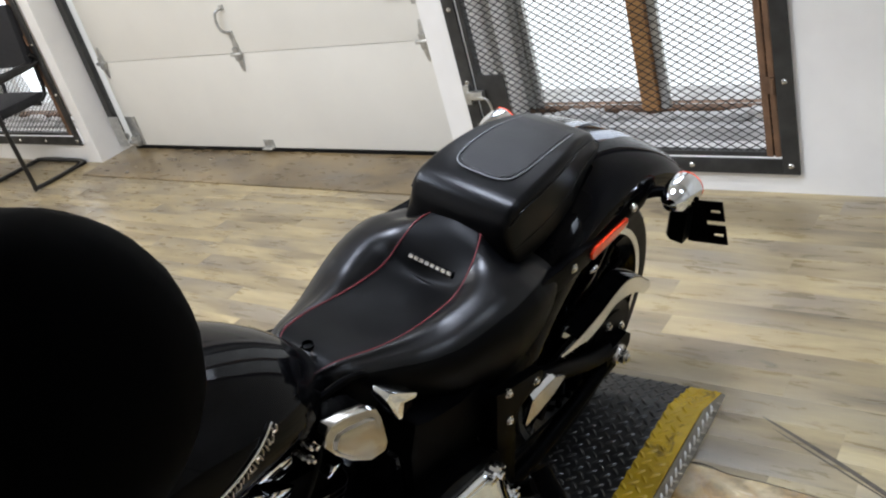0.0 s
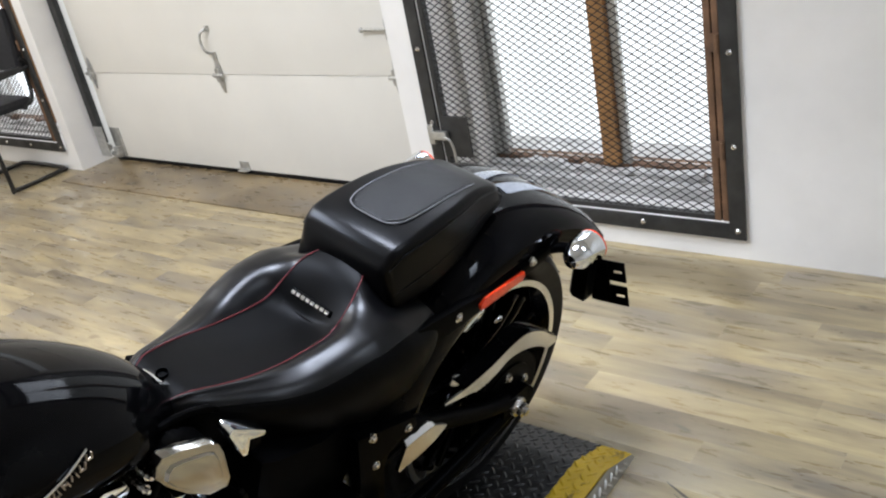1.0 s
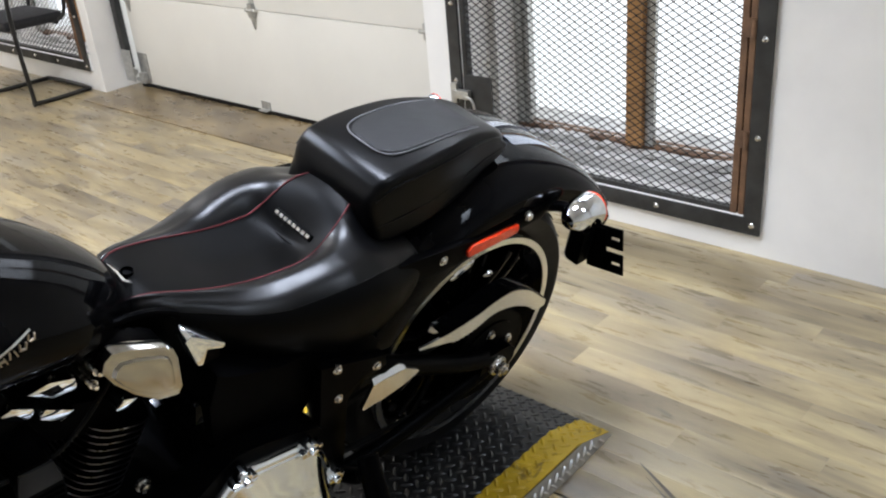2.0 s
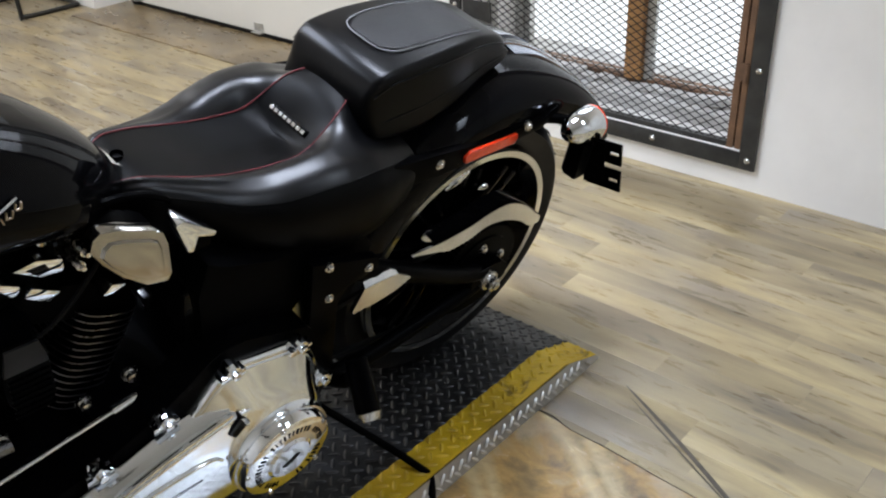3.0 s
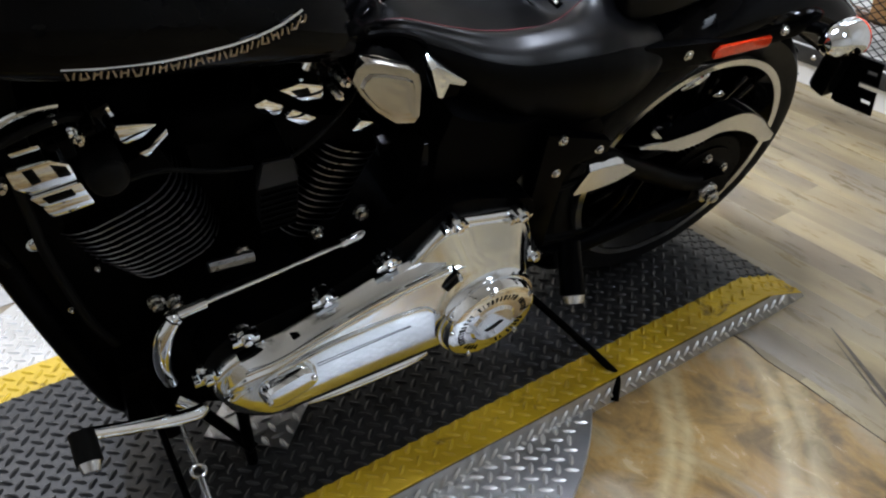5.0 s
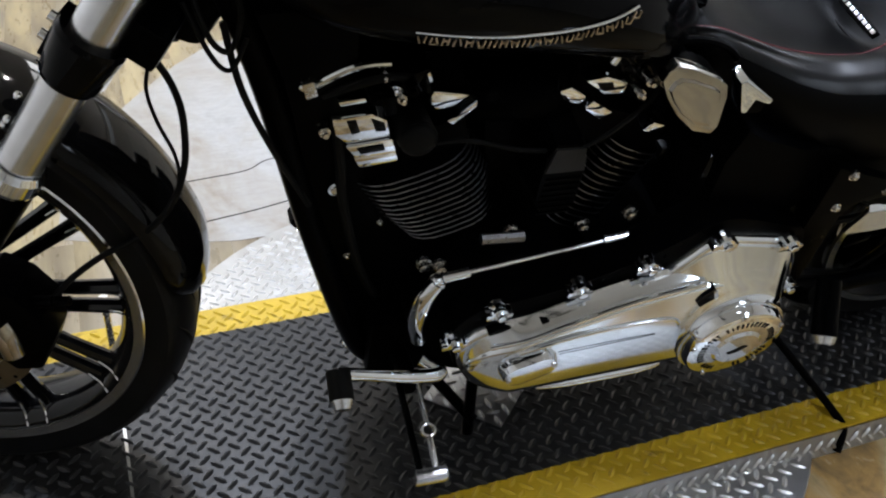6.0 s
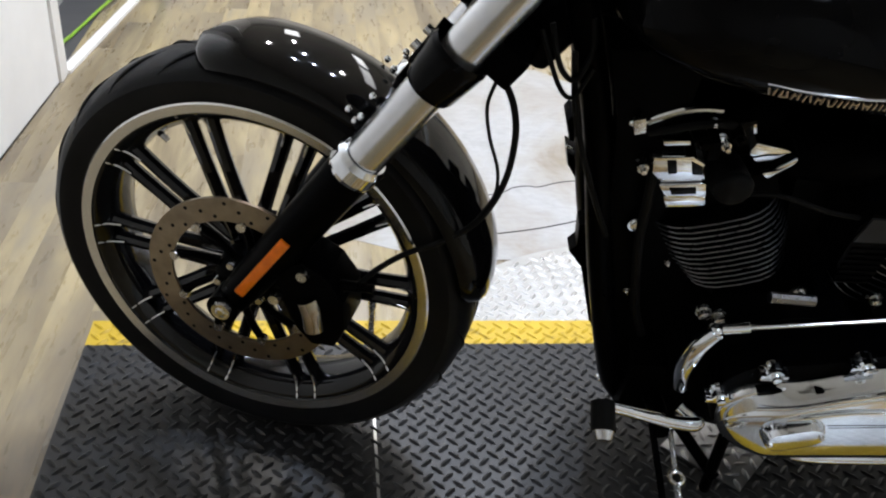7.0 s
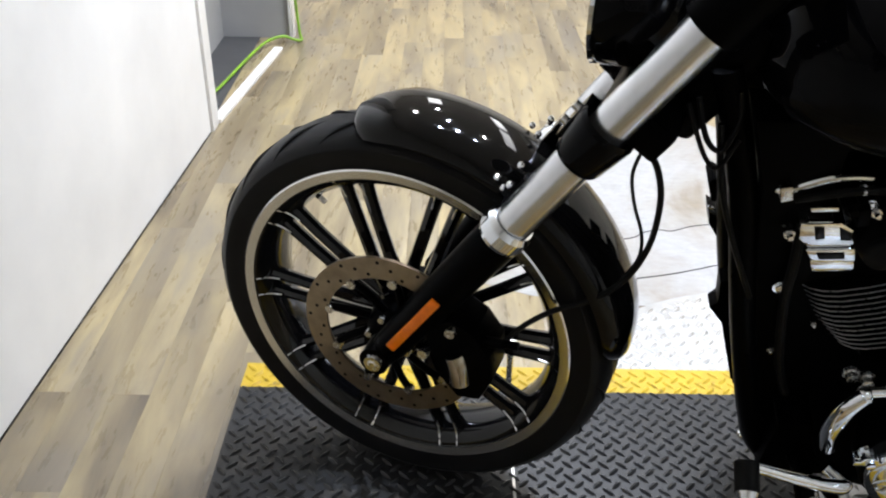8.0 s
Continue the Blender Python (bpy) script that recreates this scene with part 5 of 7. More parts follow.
# cream-chrome coil cover with its bracket
slant = Matrix(((1, 0, 0, 0), (0, 1, 0.24, -0.096), (0, 0, 1, 0), (0, 0, 0, 1)))
SHIELD = [(-0.774, 0.429), (-0.767, 0.443), (-0.755, 0.450), (-0.730, 0.444), (-0.688, 0.427), (-0.674, 0.417), (-0.670, 0.400), (-0.672, 0.356), (-0.680, 0.346), (-0.710, 0.353), (-0.740, 0.378), (-0.762, 0.406)]
coil = part("coil_cover", [moved(prism(SHIELD, -0.140, -0.122, 0.03), slant)], OFFWHITE, bike, "shield-shaped chrome coil cover", bevel=0.004)
part("cover_boss", [moved(prism([(-0.722 + (x + 0.722) * 0.80, 0.394 + (z - 0.394) * 0.72) for x, z in SHIELD], -0.1445, -0.138, 0.10), slant)], OFFWHITE, coil, "raised middle of the cover", bevel=0.003)
part("cover_back", [moved(prism([(-0.722 + (x + 0.722) * 0.9, 0.394 + (z - 0.394) * 0.9) for x, z in SHIELD], -0.122, -0.088), slant)], SATIN, coil)
part("coil_cap", [moved(prism([(-0.662, 0.424), (-0.653, 0.430), (-0.606, 0.398), (-0.610, 0.392), (-0.634, 0.400), (-0.644, 0.382), (-0.652, 0.384)], -0.150, -0.120), Matrix(((1, 0, 0, 0), (0, 1, 0.3, -0.12), (0, 0, 1, 0), (0, 0, 0, 1))))], CHROME, coil, "small chrome bracket", bevel=0.004)
part("bracket_block", [box((-0.626, -0.132, 0.386), (0.026, 0.03, 0.026))], SATIN, coil, "dark block under the bracket", bevel=0.004)
part("coil_strap", [tube([(-0.782, -0.080, 0.420), (-0.748, -0.088, 0.454), (-0.69, -0.090, 0.452), (-0.64, -0.085, 0.42), (-0.618, -0.080, 0.37)], 0.006, 8)], SATIN, coil)
part("air_box", [prism([(-1.24, 0.50), (-1.20, 0.36), (-1.12, 0.30), (-0.78, 0.29), (-0.70, 0.33), (-0.68, 0.42), (-0.80, 0.46), (-1.0, 0.50)], 0.02, 0.15)], ENGINE, bike, "black air cleaner box behind the cylinders", bevel=0.012)
part("chrome_block", [prism([(-0.748, 0.312), (-0.733, 0.326), (-0.711, 0.317), (-0.726, 0.302)], -0.100, -0.07)], CHROME, bike, bevel=0.004)
part("chrome_block", [box((-0.655, -0.05, 0.215), (0.03, 0.02, 0.03))], POLISHED, bike, bevel=0.004)

# ---- primary cover ----
CASE = [(-1.008, 0.000), (-1.005, 0.040), (-0.975, 0.075), (-0.935, 0.085), (-0.83, 0.108), (-0.735, 0.150), (-0.690, 0.178), (-0.640, 0.212), (-0.590, 0.214), (-0.505, 0.184), (-0.468, 0.165), (-0.440, 0.08), (-0.432, 0.02), (-0.445, -0.06), (-0.49, -0.105), (-0.56, -0.115), (-0.64, -0.092), (-0.80, -0.102), (-0.92, -0.118), (-0.985, -0.075)]
RIM = [(-1.000, -0.010), (-0.985, 0.026), (-0.948, 0.048), (-0.889, 0.056), (-0.825, 0.070), (-0.765, 0.080), (-0.719, 0.098), (-0.680, 0.138), (-0.645, 0.180), (-0.622, 0.194), (-0.569, 0.184), (-0.510, 0.170), (-0.484, 0.152), (-0.458, 0.09),
       (-0.446, 0.02), (-0.452, -0.06), (-0.49, -0.105), (-0.56, -0.115), (-0.64, -0.095), (-0.80, -0.102), (-0.92, -0.114), (-0.982, -0.070)]


def rounded(ring):
    out = []
    for i in range(len(ring)):
        a, b, c, d = (Vector(ring[(i + k) % len(ring)]) for k in (-1, 0, 1, 2))
        for k in range(4):
            t = k / 4
            out.append(0.5 * (2 * b + (c - a) * t + (2 * a - 5 * b + 4 * c - d) * t * t + (3 * b - a - 3 * c + d) * t ** 3))
    return out


FLANGE = rounded(RIM)
part("primary_gasket", [prism(rounded(CASE), -0.200, -0.14)], SATIN, bike, "black inner primary case", bevel=0.003)


def shrink(poly, d):
    n = len(poly)
    out = []
    for i in range(n):
        a, b, c = Vector(poly[i - 1]), Vector(poly[i]), Vector(poly[(i + 1) % n])
        t = ((b - a).normalized() + (c - b).normalized()).normalized()
        nn = Vector((-t.y, t.x))
        out.append(b + nn * d)
    return out


area = sum(FLANGE[i - 1][0] * FLANGE[i][1] - FLANGE[i][0] * FLANGE[i - 1][1] for i in range(len(FLANGE)))
sg = 1 if area > 0 else -1
PR = [[V(p[0], y, p[1]) for p in shrink(FLANGE, sg * d)] for d, y in ((0.002, -0.196), (0.001, -0.211), (0.004, -0.2155), (0.010, -0.2165), (0.014, -0.2130), (0.018, -0.2120))]
primary = part("primary_cover", [loft(PR)], CASE_CHROME, bike, "polished chrome primary cover", sharp=50)


def hull(c1, r1, c2, r2, n=22):
    """The outline round two circles, as points in x and z."""
    c1, c2 = Vector(c1), Vector(c2)
    d = c2 - c1
    a = math.atan2(d.y, d.x)
    t = math.acos(max(-1, min(1, (r1 - r2) / d.length)))
    out = [c2 + r2 * Vector((math.cos(a - t + 2 * t * k / n), math.sin(a - t + 2 * t * k / n))) for k in range(n + 1)]
    return out + [c1 + r1 * Vector((math.cos(a + t + (2 * math.pi - 2 * t) * k / n), math.sin(a + t + (2 * math.pi - 2 * t) * k / n))) for k in range(n + 1)]


# x, flange height, ridge height, foot height: the long body is a wedge with a flat top, a crisp ridge and a smooth front face
BODY = [(-0.985, -0.020, -0.030, -0.055), (-0.972, 0.012, -0.004, -0.078), (-0.945, 0.040, 0.024, -0.090), (-0.900, 0.050, 0.050, -0.092), (-0.840, 0.064, 0.076, -0.090), (-0.780, 0.077, 0.097, -0.086), (-0.720, 0.094, 0.114, -0.083), (-0.670, 0.105, 0.124, -0.080), (-0.620, 0.112, 0.130, -0.078), (-0.585, 0.112, 0.130, -0.078)]


def body_section(x, ft, zr, zf):
    """From the flange over the flat top and the ridge down the front face and under."""
    end = min(1.0, (x + 0.99) / 0.07) ** 0.5
    out = lambda y: -0.206 + (y + 0.206) * end
    ft = max(ft, zr) + 0.006
    pts = [(-0.200, ft - 0.004), (-0.206, ft), (out(-0.222), ft + (zr - ft) * 0.55), (out(-0.236), zr - 0.006)]
    pts += [(out(-0.2385 - 0.0075 * math.sin(a)), zr - 0.014 + 0.0055 * math.cos(a)) for a in (0.0, 0.5, 1.0, 1.5)]
    top, low = zr - 0.018, zf + 0.022
    pts += [(out(-0.2465 - 0.013 * math.sin(t * math.pi * 0.62)), top + (low - top) * t) for t in (0, 0.1, 0.2, 0.3, 0.4, 0.5, 0.6, 0.7, 0.8, 0.9, 1.0)]
    pts += [(out(-0.250), zf + 0.008), (out(-0.238), zf - 0.002), (-0.212, zf - 0.008), (-0.200, zf - 0.008)]
    return [V(x, y, z) for y, z in pts]


part("primary_body", [loft([body_section(*r) for r in spline_rows(BODY)])], CASE_CHROME, primary, "long wedge-shaped chrome body", sharp=40)
part("primary_ridge", [tube([(-0.862, -0.240, -0.096), (-0.80, -0.243, -0.092), (-0.70, -0.243, -0.088), (-0.648, -0.240, -0.086)], lambda q: 0.0115 - 0.004 * abs(2 * q - 1) ** 3, 12, 6)], CHROME, primary, "raised chrome rib along the foot")
part("ridge_bead", [tube([(-0.956, -0.231, 0.020), (-0.905, -0.2395, 0.041), (-0.850, -0.2405, 0.065), (-0.795, -0.2405, 0.086), (-0.742, -0.2405, 0.103), (-0.690, -0.2405, 0.114), (-0.640, -0.239, 0.122)], lambda q: 0.0030 + 0.0022 * q, 10, 5)], CHROME, primary, "bright bead along the ridge")
part("panel_bead", [tube([(-0.915, -0.2475, 0.020), (-0.890, -0.2500, 0.032), (-0.831, -0.2512, 0.050), (-0.744, -0.2525, 0.061), (-0.684, -0.2535, 0.062), (-0.664, -0.2540, 0.048)], 0.0030, 8, 5)], CASE_CHROME, primary, "raised border of the front panel")
part("panel_groove", [tube([(-0.855, -0.2560, 0.016), (-0.806, -0.2568, 0.022), (-0.746, -0.2572, 0.028), (-0.700, -0.2570, 0.031)], 0.0007, 6, 4)], SATIN, primary, "thin dark groove in the front panel")
for hollow, y0 in (([(-0.962, 0.044), (-0.940, 0.051), (-0.925, 0.049), (-0.938, 0.041), (-0.958, 0.036)], -0.2195), ([(-0.884, 0.062), (-0.872, 0.066), (-0.869, 0.060), (-0.880, 0.056)], -0.2270)):
    part("primary_pocket", [prism(hollow, y0, -0.205)], GLOSS, primary, "dark hollow in the cover's shoulder", bevel=0.002)
part("primary_window", [prism([(p[0], p[1]) for p in hull((-0.918, -0.012), 0.027, (-0.880, 0.004), 0.026, 12)], -0.2685, -0.245, 0.10)], CASE_CHROME, primary, "rounded inspection cover", bevel=0.005)
for wx, wz in ((-0.934, -0.014), (-0.866, 0.010)):
    part("cover_screw", [cyl((wx, -0.268, wz), (wx, -0.272, wz), 0.0045, 0.004, 10)], STEEL_BOLT, primary)
DC = V(-0.564, -0.262, 0.006)
dm = Matrix.Translation(DC)
SHELL = [(-0.712, 0.030), (-0.705, 0.085), (-0.678, 0.134), (-0.645, 0.174), (-0.622, 0.187), (-0.569, 0.177), (-0.512, 0.163), (-0.488, 0.146), (-0.464, 0.09), (-0.452, 0.02), (-0.458, -0.05), (-0.490, -0.090), (-0.555, -0.104), (-0.63, -0.088), (-0.690, -0.040)]


def shell_radius(a):
    """How far the housing's rim lies from the clutch's axis, in the direction a."""
    d = Vector((math.cos(a), math.sin(a)))
    best = 0.1
    for p, q in zip(SHELL, SHELL[1:] + SHELL[:1]):
        p, q = Vector(p) - Vector((DC.x, DC.z)), Vector(q) - Vector((DC.x, DC.z))
        e = q - p
        den = d.x * e.y - d.y * e.x
        if abs(den) > 1e-9:
            r = (p.x * e.y - p.y * e.x) / den
            t = (p.x * d.y - p.y * d.x) / den
            if r > 0 and -1e-6 <= t <= 1 + 1e-6:
                best = r
    return best


shell_rings = []
for k, (f, y) in enumerate(((1.0, -0.204), (0.998, -0.211), (0.975, -0.2155), (0.90, -0.2190), (0.72, -0.2265), (0.52, -0.2365), (0.34, -0.2455), (0.20, -0.2515), (0.09, -0.2560), (0.02, -0.2600), (0.0, -0.268))):
    ring = []
    for i in range(72):
        a = 2 * math.pi * i / 72
        r = 0.088 + max(0.004, sum(shell_radius(a + da) for da in (-0.12, -0.06, 0, 0.06, 0.12)) / 5 - 0.088) * f
        ring.append(V(DC.x + r * math.cos(a), y, DC.z + r * math.sin(a)))
    shell_rings.append(ring)
part("clutch_housing", [loft(shell_rings)], CASE_CHROME, primary, "smooth chrome housing round the clutch cover", sharp=60)
derby = part("derby_cover", [moved(spin([(0.0, -0.030), (0.036, -0.030), (0.041, -0.026), (0.048, -0.0255), (0.073, -0.0245), (0.079, -0.022), (0.083, -0.014), (0.0845, 0.0), (0.0845, 0.02), (0.0, 0.02)], n=64, closed_profile=False), dm)], CHROME, primary, "round chrome clutch cover with a ring of dark lettering bars", sharp=28)
bars = []
for k in range(44):
    a = radians(8 + 344 * k / 44)
    p = DC + V(0.0585 * math.cos(a), -0.0254, 0.0585 * math.sin(a))
    if 255 < math.degrees(a) % 360 < 288 or k % 11 == 5:
        continue
    bars.append(box(p, (0.0017 if k % 3 else 0.0034, 0.0012, 0.0105), Matrix.Rotation(math.pi / 2 - a, 3, "Y")))
    if k % 2:
        bars.append(box(p + V(0.004 * math.cos(a), 0, 0.004 * math.sin(a)), (0.0050, 0.0012, 0.0016), Matrix.Rotation(math.pi / 2 - a, 3, "Y")))
for bar in bars:
    part("lettering_bar", [bar], SATIN, derby)
part("centre_mark", [prism([(DC.x + dx, DC.z + dz) for dx, dz in ((-0.016, -0.008), (-0.004, -0.002), (0.010, 0.006), (0.017, 0.004), (0.004, -0.008), (-0.010, -0.012))], DC.y - 0.0312, DC.y - 0.029)], SATIN, derby, "dark abstract centre mark")
for k in range(5):
    a = radians(72 * k + 30)
    p = DC + V(0.0765 * math.cos(a), -0.022, 0.0765 * math.sin(a))
    part("cover_screw", [cyl(p, p + V(0, -0.004, 0), 0.0045, 0.004, 10)], STEEL_BOLT, derby)
for p in ((-0.628, -0.222, 0.194), (-0.507, -0.222, 0.170), (-0.731, -0.214, 0.150), (-0.831, -0.214, 0.116), (-0.950, -0.214, 0.088), (-1.006, -0.210, 0.018), (-0.447, -0.215, 0.045)):
    p = Vector(p)
    lug = part("primary_lug", [cyl(p + V(0, 0.016, 0), p + V(0, -0.006, 0), 0.0135, 0.012, 14), cyl(p + V(0, -0.006, 0), p + V(0, -0.014, 0), 0.0075, 0.007, 6), box(p + V(-0.010, 0.004, -0.006), (0.02, 0.018, 0.012)), box(p + V(0.010, 0.004, -0.006), (0.02, 0.018, 0.012))], CHROME, primary, "chrome screw lug", bevel=0.0015)
part("clutch_window", [prism([(-0.652, 0.094), (-0.630, 0.124), (-0.612, 0.098), (-0.600, 0.066), (-0.622, 0.056)], -0.2515, -0.225)], GLOSS, primary, "dark glossy recess beside the clutch cover", bevel=0.003)
part("window_post", [prism([(-0.632, 0.120), (-0.622, 0.112), (-0.606, 0.078), (-0.613, 0.076)], -0.2530, -0.235)], CHROME, primary, "bright bar across the recess", bevel=0.002)

# ---- foot controls ----
part("shift_rod", [cyl((-1.030, -0.160, 0.114), (-0.728, -0.146, 0.142), 0.0040, n=12), cyl((-1.030, -0.160, 0.114), (-0.985, -0.158, 0.118), 0.0085, n=12), cyl((-0.775, -0.148, 0.138), (-0.728, -0.146, 0.142), 0.0085, n=12), ball((-1.034, -0.163, 0.114), 0.012), ball((-0.722, -0.146, 0.143), 0.012)], CHROME, bike, "long chrome shift rod")
part("shift_arm", [tube([(-1.034, -0.168, 0.118), (-1.050, -0.170, 0.085), (-1.056, -0.172, 0.03), (-1.048, -0.174, -0.015)], lambda q: 0.012 + 0.003 * math.sin(math.pi * q), 12, 5)], CHROME, bike, "curved chrome shift arm")
part("shift_lever", [tube([(-1.045, -0.19, -0.045), (-1.02, -0.215, -0.052), (-1.06, -0.225, -0.035), (-1.12, -0.232, -0.004), (-1.185, -0.240, 0.034)], lambda q: 0.013 - 0.004 * q, 12, 6)], CHROME, bike, "chrome heel-toe shift lever")
part("shift_peg", [cyl((-1.186, -0.235, 0.032), (-1.188, -0.276, 0.020), 0.0175, n=18)], SEAL, bike, "black rubber toe peg")
part("peg_cap", [cyl((-1.188, -0.276, 0.020), (-1.189, -0.288, 0.016), 0.0165, 0.012, 16)], POLISHED, bike)
fp = part("front_foot_peg", [tube([(-1.06, -0.12, -0.12), (-1.060, -0.17, -0.10), (-1.066, -0.21, -0.088)], 0.015, 12), cyl((-1.079, -0.20, -0.084), (-1.081, -0.350, -0.094), 0.0055, n=10)], SATIN, bike, "black forward foot peg", bevel=0.0)
part("peg_rod", [cyl((-1.050, -0.20, -0.088), (-1.052, -0.275, -0.094), 0.0045, n=10), cyl((-1.053, -0.295, -0.096), (-1.056, -0.350, -0.100), 0.0055, n=10)], POLISHED, fp, "bright slender peg rod")
part("peg_ring", [tube([(-1.0525 + 0.010 * math.cos(2 * math.pi * k / 14), -0.285 + 0.010 * math.sin(2 * math.pi * k / 14), -0.094) for k in range(15)], 0.0035, 8, 2)], POLISHED, fp)
part("peg_end", [box((-1.066, -0.356, -0.098), (0.050, 0.018, 0.024))], POLISHED, fp, "bright peg end", bevel=0.006)
rp = part("passenger_peg", [tube([(-0.41, -0.17, -0.02), (-0.405, -0.215, 0.01), (-0.40, -0.235, 0.03)], 0.015, 12), cyl((-0.395, -0.235, 0.075), (-0.415, -0.300, 0.018), 0.019, 0.021, 18)], SATIN, bike, "black folding passenger foot peg")
part("peg_cap", [cyl((-0.4155, -0.301, 0.017), (-0.4185, -0.311, 0.009), 0.021, 0.017, 18)], POLISHED, rp, "bright peg end cap")
part("side_stand", [tube([(-0.43, -0.11, -0.100), (-0.36, -0.20, -0.158), (-0.30, -0.29, -0.208), (-0.268, -0.350, -0.235)], 0.0075, 10, 5), tube([(-0.268, -0.350, -0.235), (-0.273, -0.364, -0.243), (-0.287, -0.386, -0.266)], 0.0085, 10, 4)], SATIN, bike, "thin black side stand rod folded out over the platform's edge")
part("lower_bracket", [tube([(-1.00, -0.13, -0.19), (-0.96, -0.19, -0.21), (-0.94, -0.22, -0.22)], 0.010, 10), cyl((-0.955, -0.20, -0.10), (-0.94, -0.215, -0.285), 0.010, n=12)], SATIN, bike)

# regulator and horn ahead of the frame
for poly, y0, y1, text in (([(-1.254, 0.277), (-1.248, 0.287), (-1.224, 0.273), (-1.216, 0.237), (-1.243, 0.242)], 0.075, 0.115, "black finned regulator ahead of the frame"), ([(-1.242, 0.219), (-1.208, 0.195), (-1.198, 0.151), (-1.216, 0.161), (-1.236, 0.193)], 0.075, 0.115, "black regulator body ahead of the frame"),
                           ([(-1.207, 0.111), (-1.187, 0.120), (-1.160, 0.001), (-1.186, 0.013), (-1.211, 0.048), (-1.201, 0.063)], 0.030, 0.060, "black sensor bracket ahead of the frame")):
    part("regulator", [prism(poly, y0, y1)], SATIN, bike, text, bevel=0.003)
part("regulator_edge", [tube([(-1.245, 0.074, 0.233), (-1.228, 0.073, 0.223), (-1.212, 0.074, 0.211)], 0.0018, 6, 3)], POLISHED, bike, "bright edge between the regulator halves")
part("engine_front", [prism([(-1.268, 0.52), (-1.236, 0.42), (-1.186, 0.15), (-1.130, -0.06), (-1.09, -0.165), (-0.98, -0.18), (-0.98, 0.05), (-1.06, 0.15), (-1.13, 0.25), (-1.15, 0.42), (-1.15, 0.52)], -0.078, 0.085)], ENGINE, bike, "black engine front cover and oil cooler", bevel=0.008)
for k in range(12):
    part("cooler_fin", [box((-1.108 - 0.006 * k, 0.0, -0.125 + 0.012 * k), (0.016, 0.15, 0.003))], ENGINE, bike)
part("front_cable", [tube([(-1.30, -0.06, 0.50), (-1.285, -0.08, 0.42), (-1.252, -0.09, 0.33), (-1.205, -0.088, 0.22)], 0.0042, 8)], SEAL, bike)
part("wire_loom", [tube([(-1.33, -0.05, 0.53), (-1.315, -0.07, 0.485), (-1.295, -0.075, 0.472), (-1.28, -0.06, 0.505), (-1.285, -0.05, 0.54)], 0.0036, 8), tube([(-1.34, -0.05, 0.52), (-1.315, -0.075, 0.465), (-1.295, -0.08, 0.450), (-1.275, -0.065, 0.48)], 0.0030, 8)], SEAL, bike)

# fasteners, hoses and small fittings on the engine's front left
for p, r in (((-1.169, -0.088, 0.246), 0.009), ((-1.148, -0.088, 0.104), 0.004), ((-1.214, -0.075, 0.415), 0.006), ((-1.105, -0.088, 0.408), 0.006), ((-1.135, -0.090, -0.13), 0.006), ((-1.119, -0.085, 0.428), 0.005), ((-1.105, -0.088, 0.17), 0.003), ((-1.145, -0.088, 0.33), 0.005)):
    bolt(p, r, 0.005, mat=CHROME if r > 0.0055 else STEEL_BOLT)
part("clamp_plate", [prism([(-1.218, 0.428), (-1.204, 0.432), (-1.198, 0.410), (-1.212, 0.405)], -0.090, -0.080)], STEEL_BOLT, bike, "small bright clamp on the frame", bevel=0.002)
part("oil_hose", [tube([(-1.175, -0.086, 0.37), (-1.168, -0.094, 0.30), (-1.160, -0.094, 0.22), (-1.130, -0.094, 0.08), (-1.100, -0.09, 0.0)], 0.007, 10, 6)], SEAL, bike, "black oil hose down the engine")

# exhaust on the right side
for pts in ([(-1.06, 0.09, 0.24), (-1.05, 0.17, 0.16), (-0.98, 0.19, 0.0), (-0.85, 0.20, -0.10), (-0.5, 0.20, -0.12), (0.30, 0.21, -0.10)], [(-0.74, 0.10, 0.24), (-0.70, 0.18, 0.16), (-0.62, 0.20, 0.0), (-0.45, 0.21, -0.04), (0.26, 0.21, -0.02)]):
    part("exhaust_pipe", [tube(pts, 0.030, 14, 6)], SATIN, bike, "satin black exhaust pipe")

# ---- steered front end, from the front axle ----
RAKE = V(math.sin(radians(34)), 0, math.cos(radians(34)))
FORK = Matrix.Translation((-1.689, 0.024, 0.022)) @ Matrix.Rotation(radians(-21), 4, RAKE)
LEG = V(math.sin(radians(32)), 0, math.cos(radians(32)))


def fpart(name, pieces, mat, parent=None, label="", **k):
    """A part of the steered front end."""
    return part(name, [moved(p, FORK) for p in pieces], mat, parent or bike, label, **k)


fw = fpart("front_wheel", [spin([(0.018, -0.055), (0.045, -0.045), (0.048, 0.045), (0.018, 0.055)], n=32), cyl((0, -0.125, 0), (0, 0.125, 0), 0.011, n=14)], GLOSS, None, "black twin-spoke front wheel")
fpart("tyre", [wheel_tyre(0.3425, 0.135, 0.279, 0.55)], RUBBER, fw, "black front tyre with curved grooves")
fpart("tread_groove", list(grooves(0.3420, 0.130, 22, SEAL, fw, 0.12)), SEAL, fw)
fpart("rim", [spin([(0.276, -0.052), (0.262, -0.046), (0.250, -0.028), (0.246, 0.0), (0.250, 0.028), (0.262, 0.046), (0.276, 0.052), (0.270, 0.053), (0.256, 0.047), (0.242, 0.028), (0.238, 0.0), (0.242, -0.028), (0.256, -0.047), (0.270, -0.053)], n=96)], WHEEL_GLOSS, fw, "gloss black rim barrel")
fpart("rim_lip", [spin([(0.2665, -0.0560), (0.2805, -0.0590), (0.2830, -0.0570), (0.2790, -0.0500), (0.2690, -0.0490)], n=96)], MACHINED, fw, "machined bright rim lip")
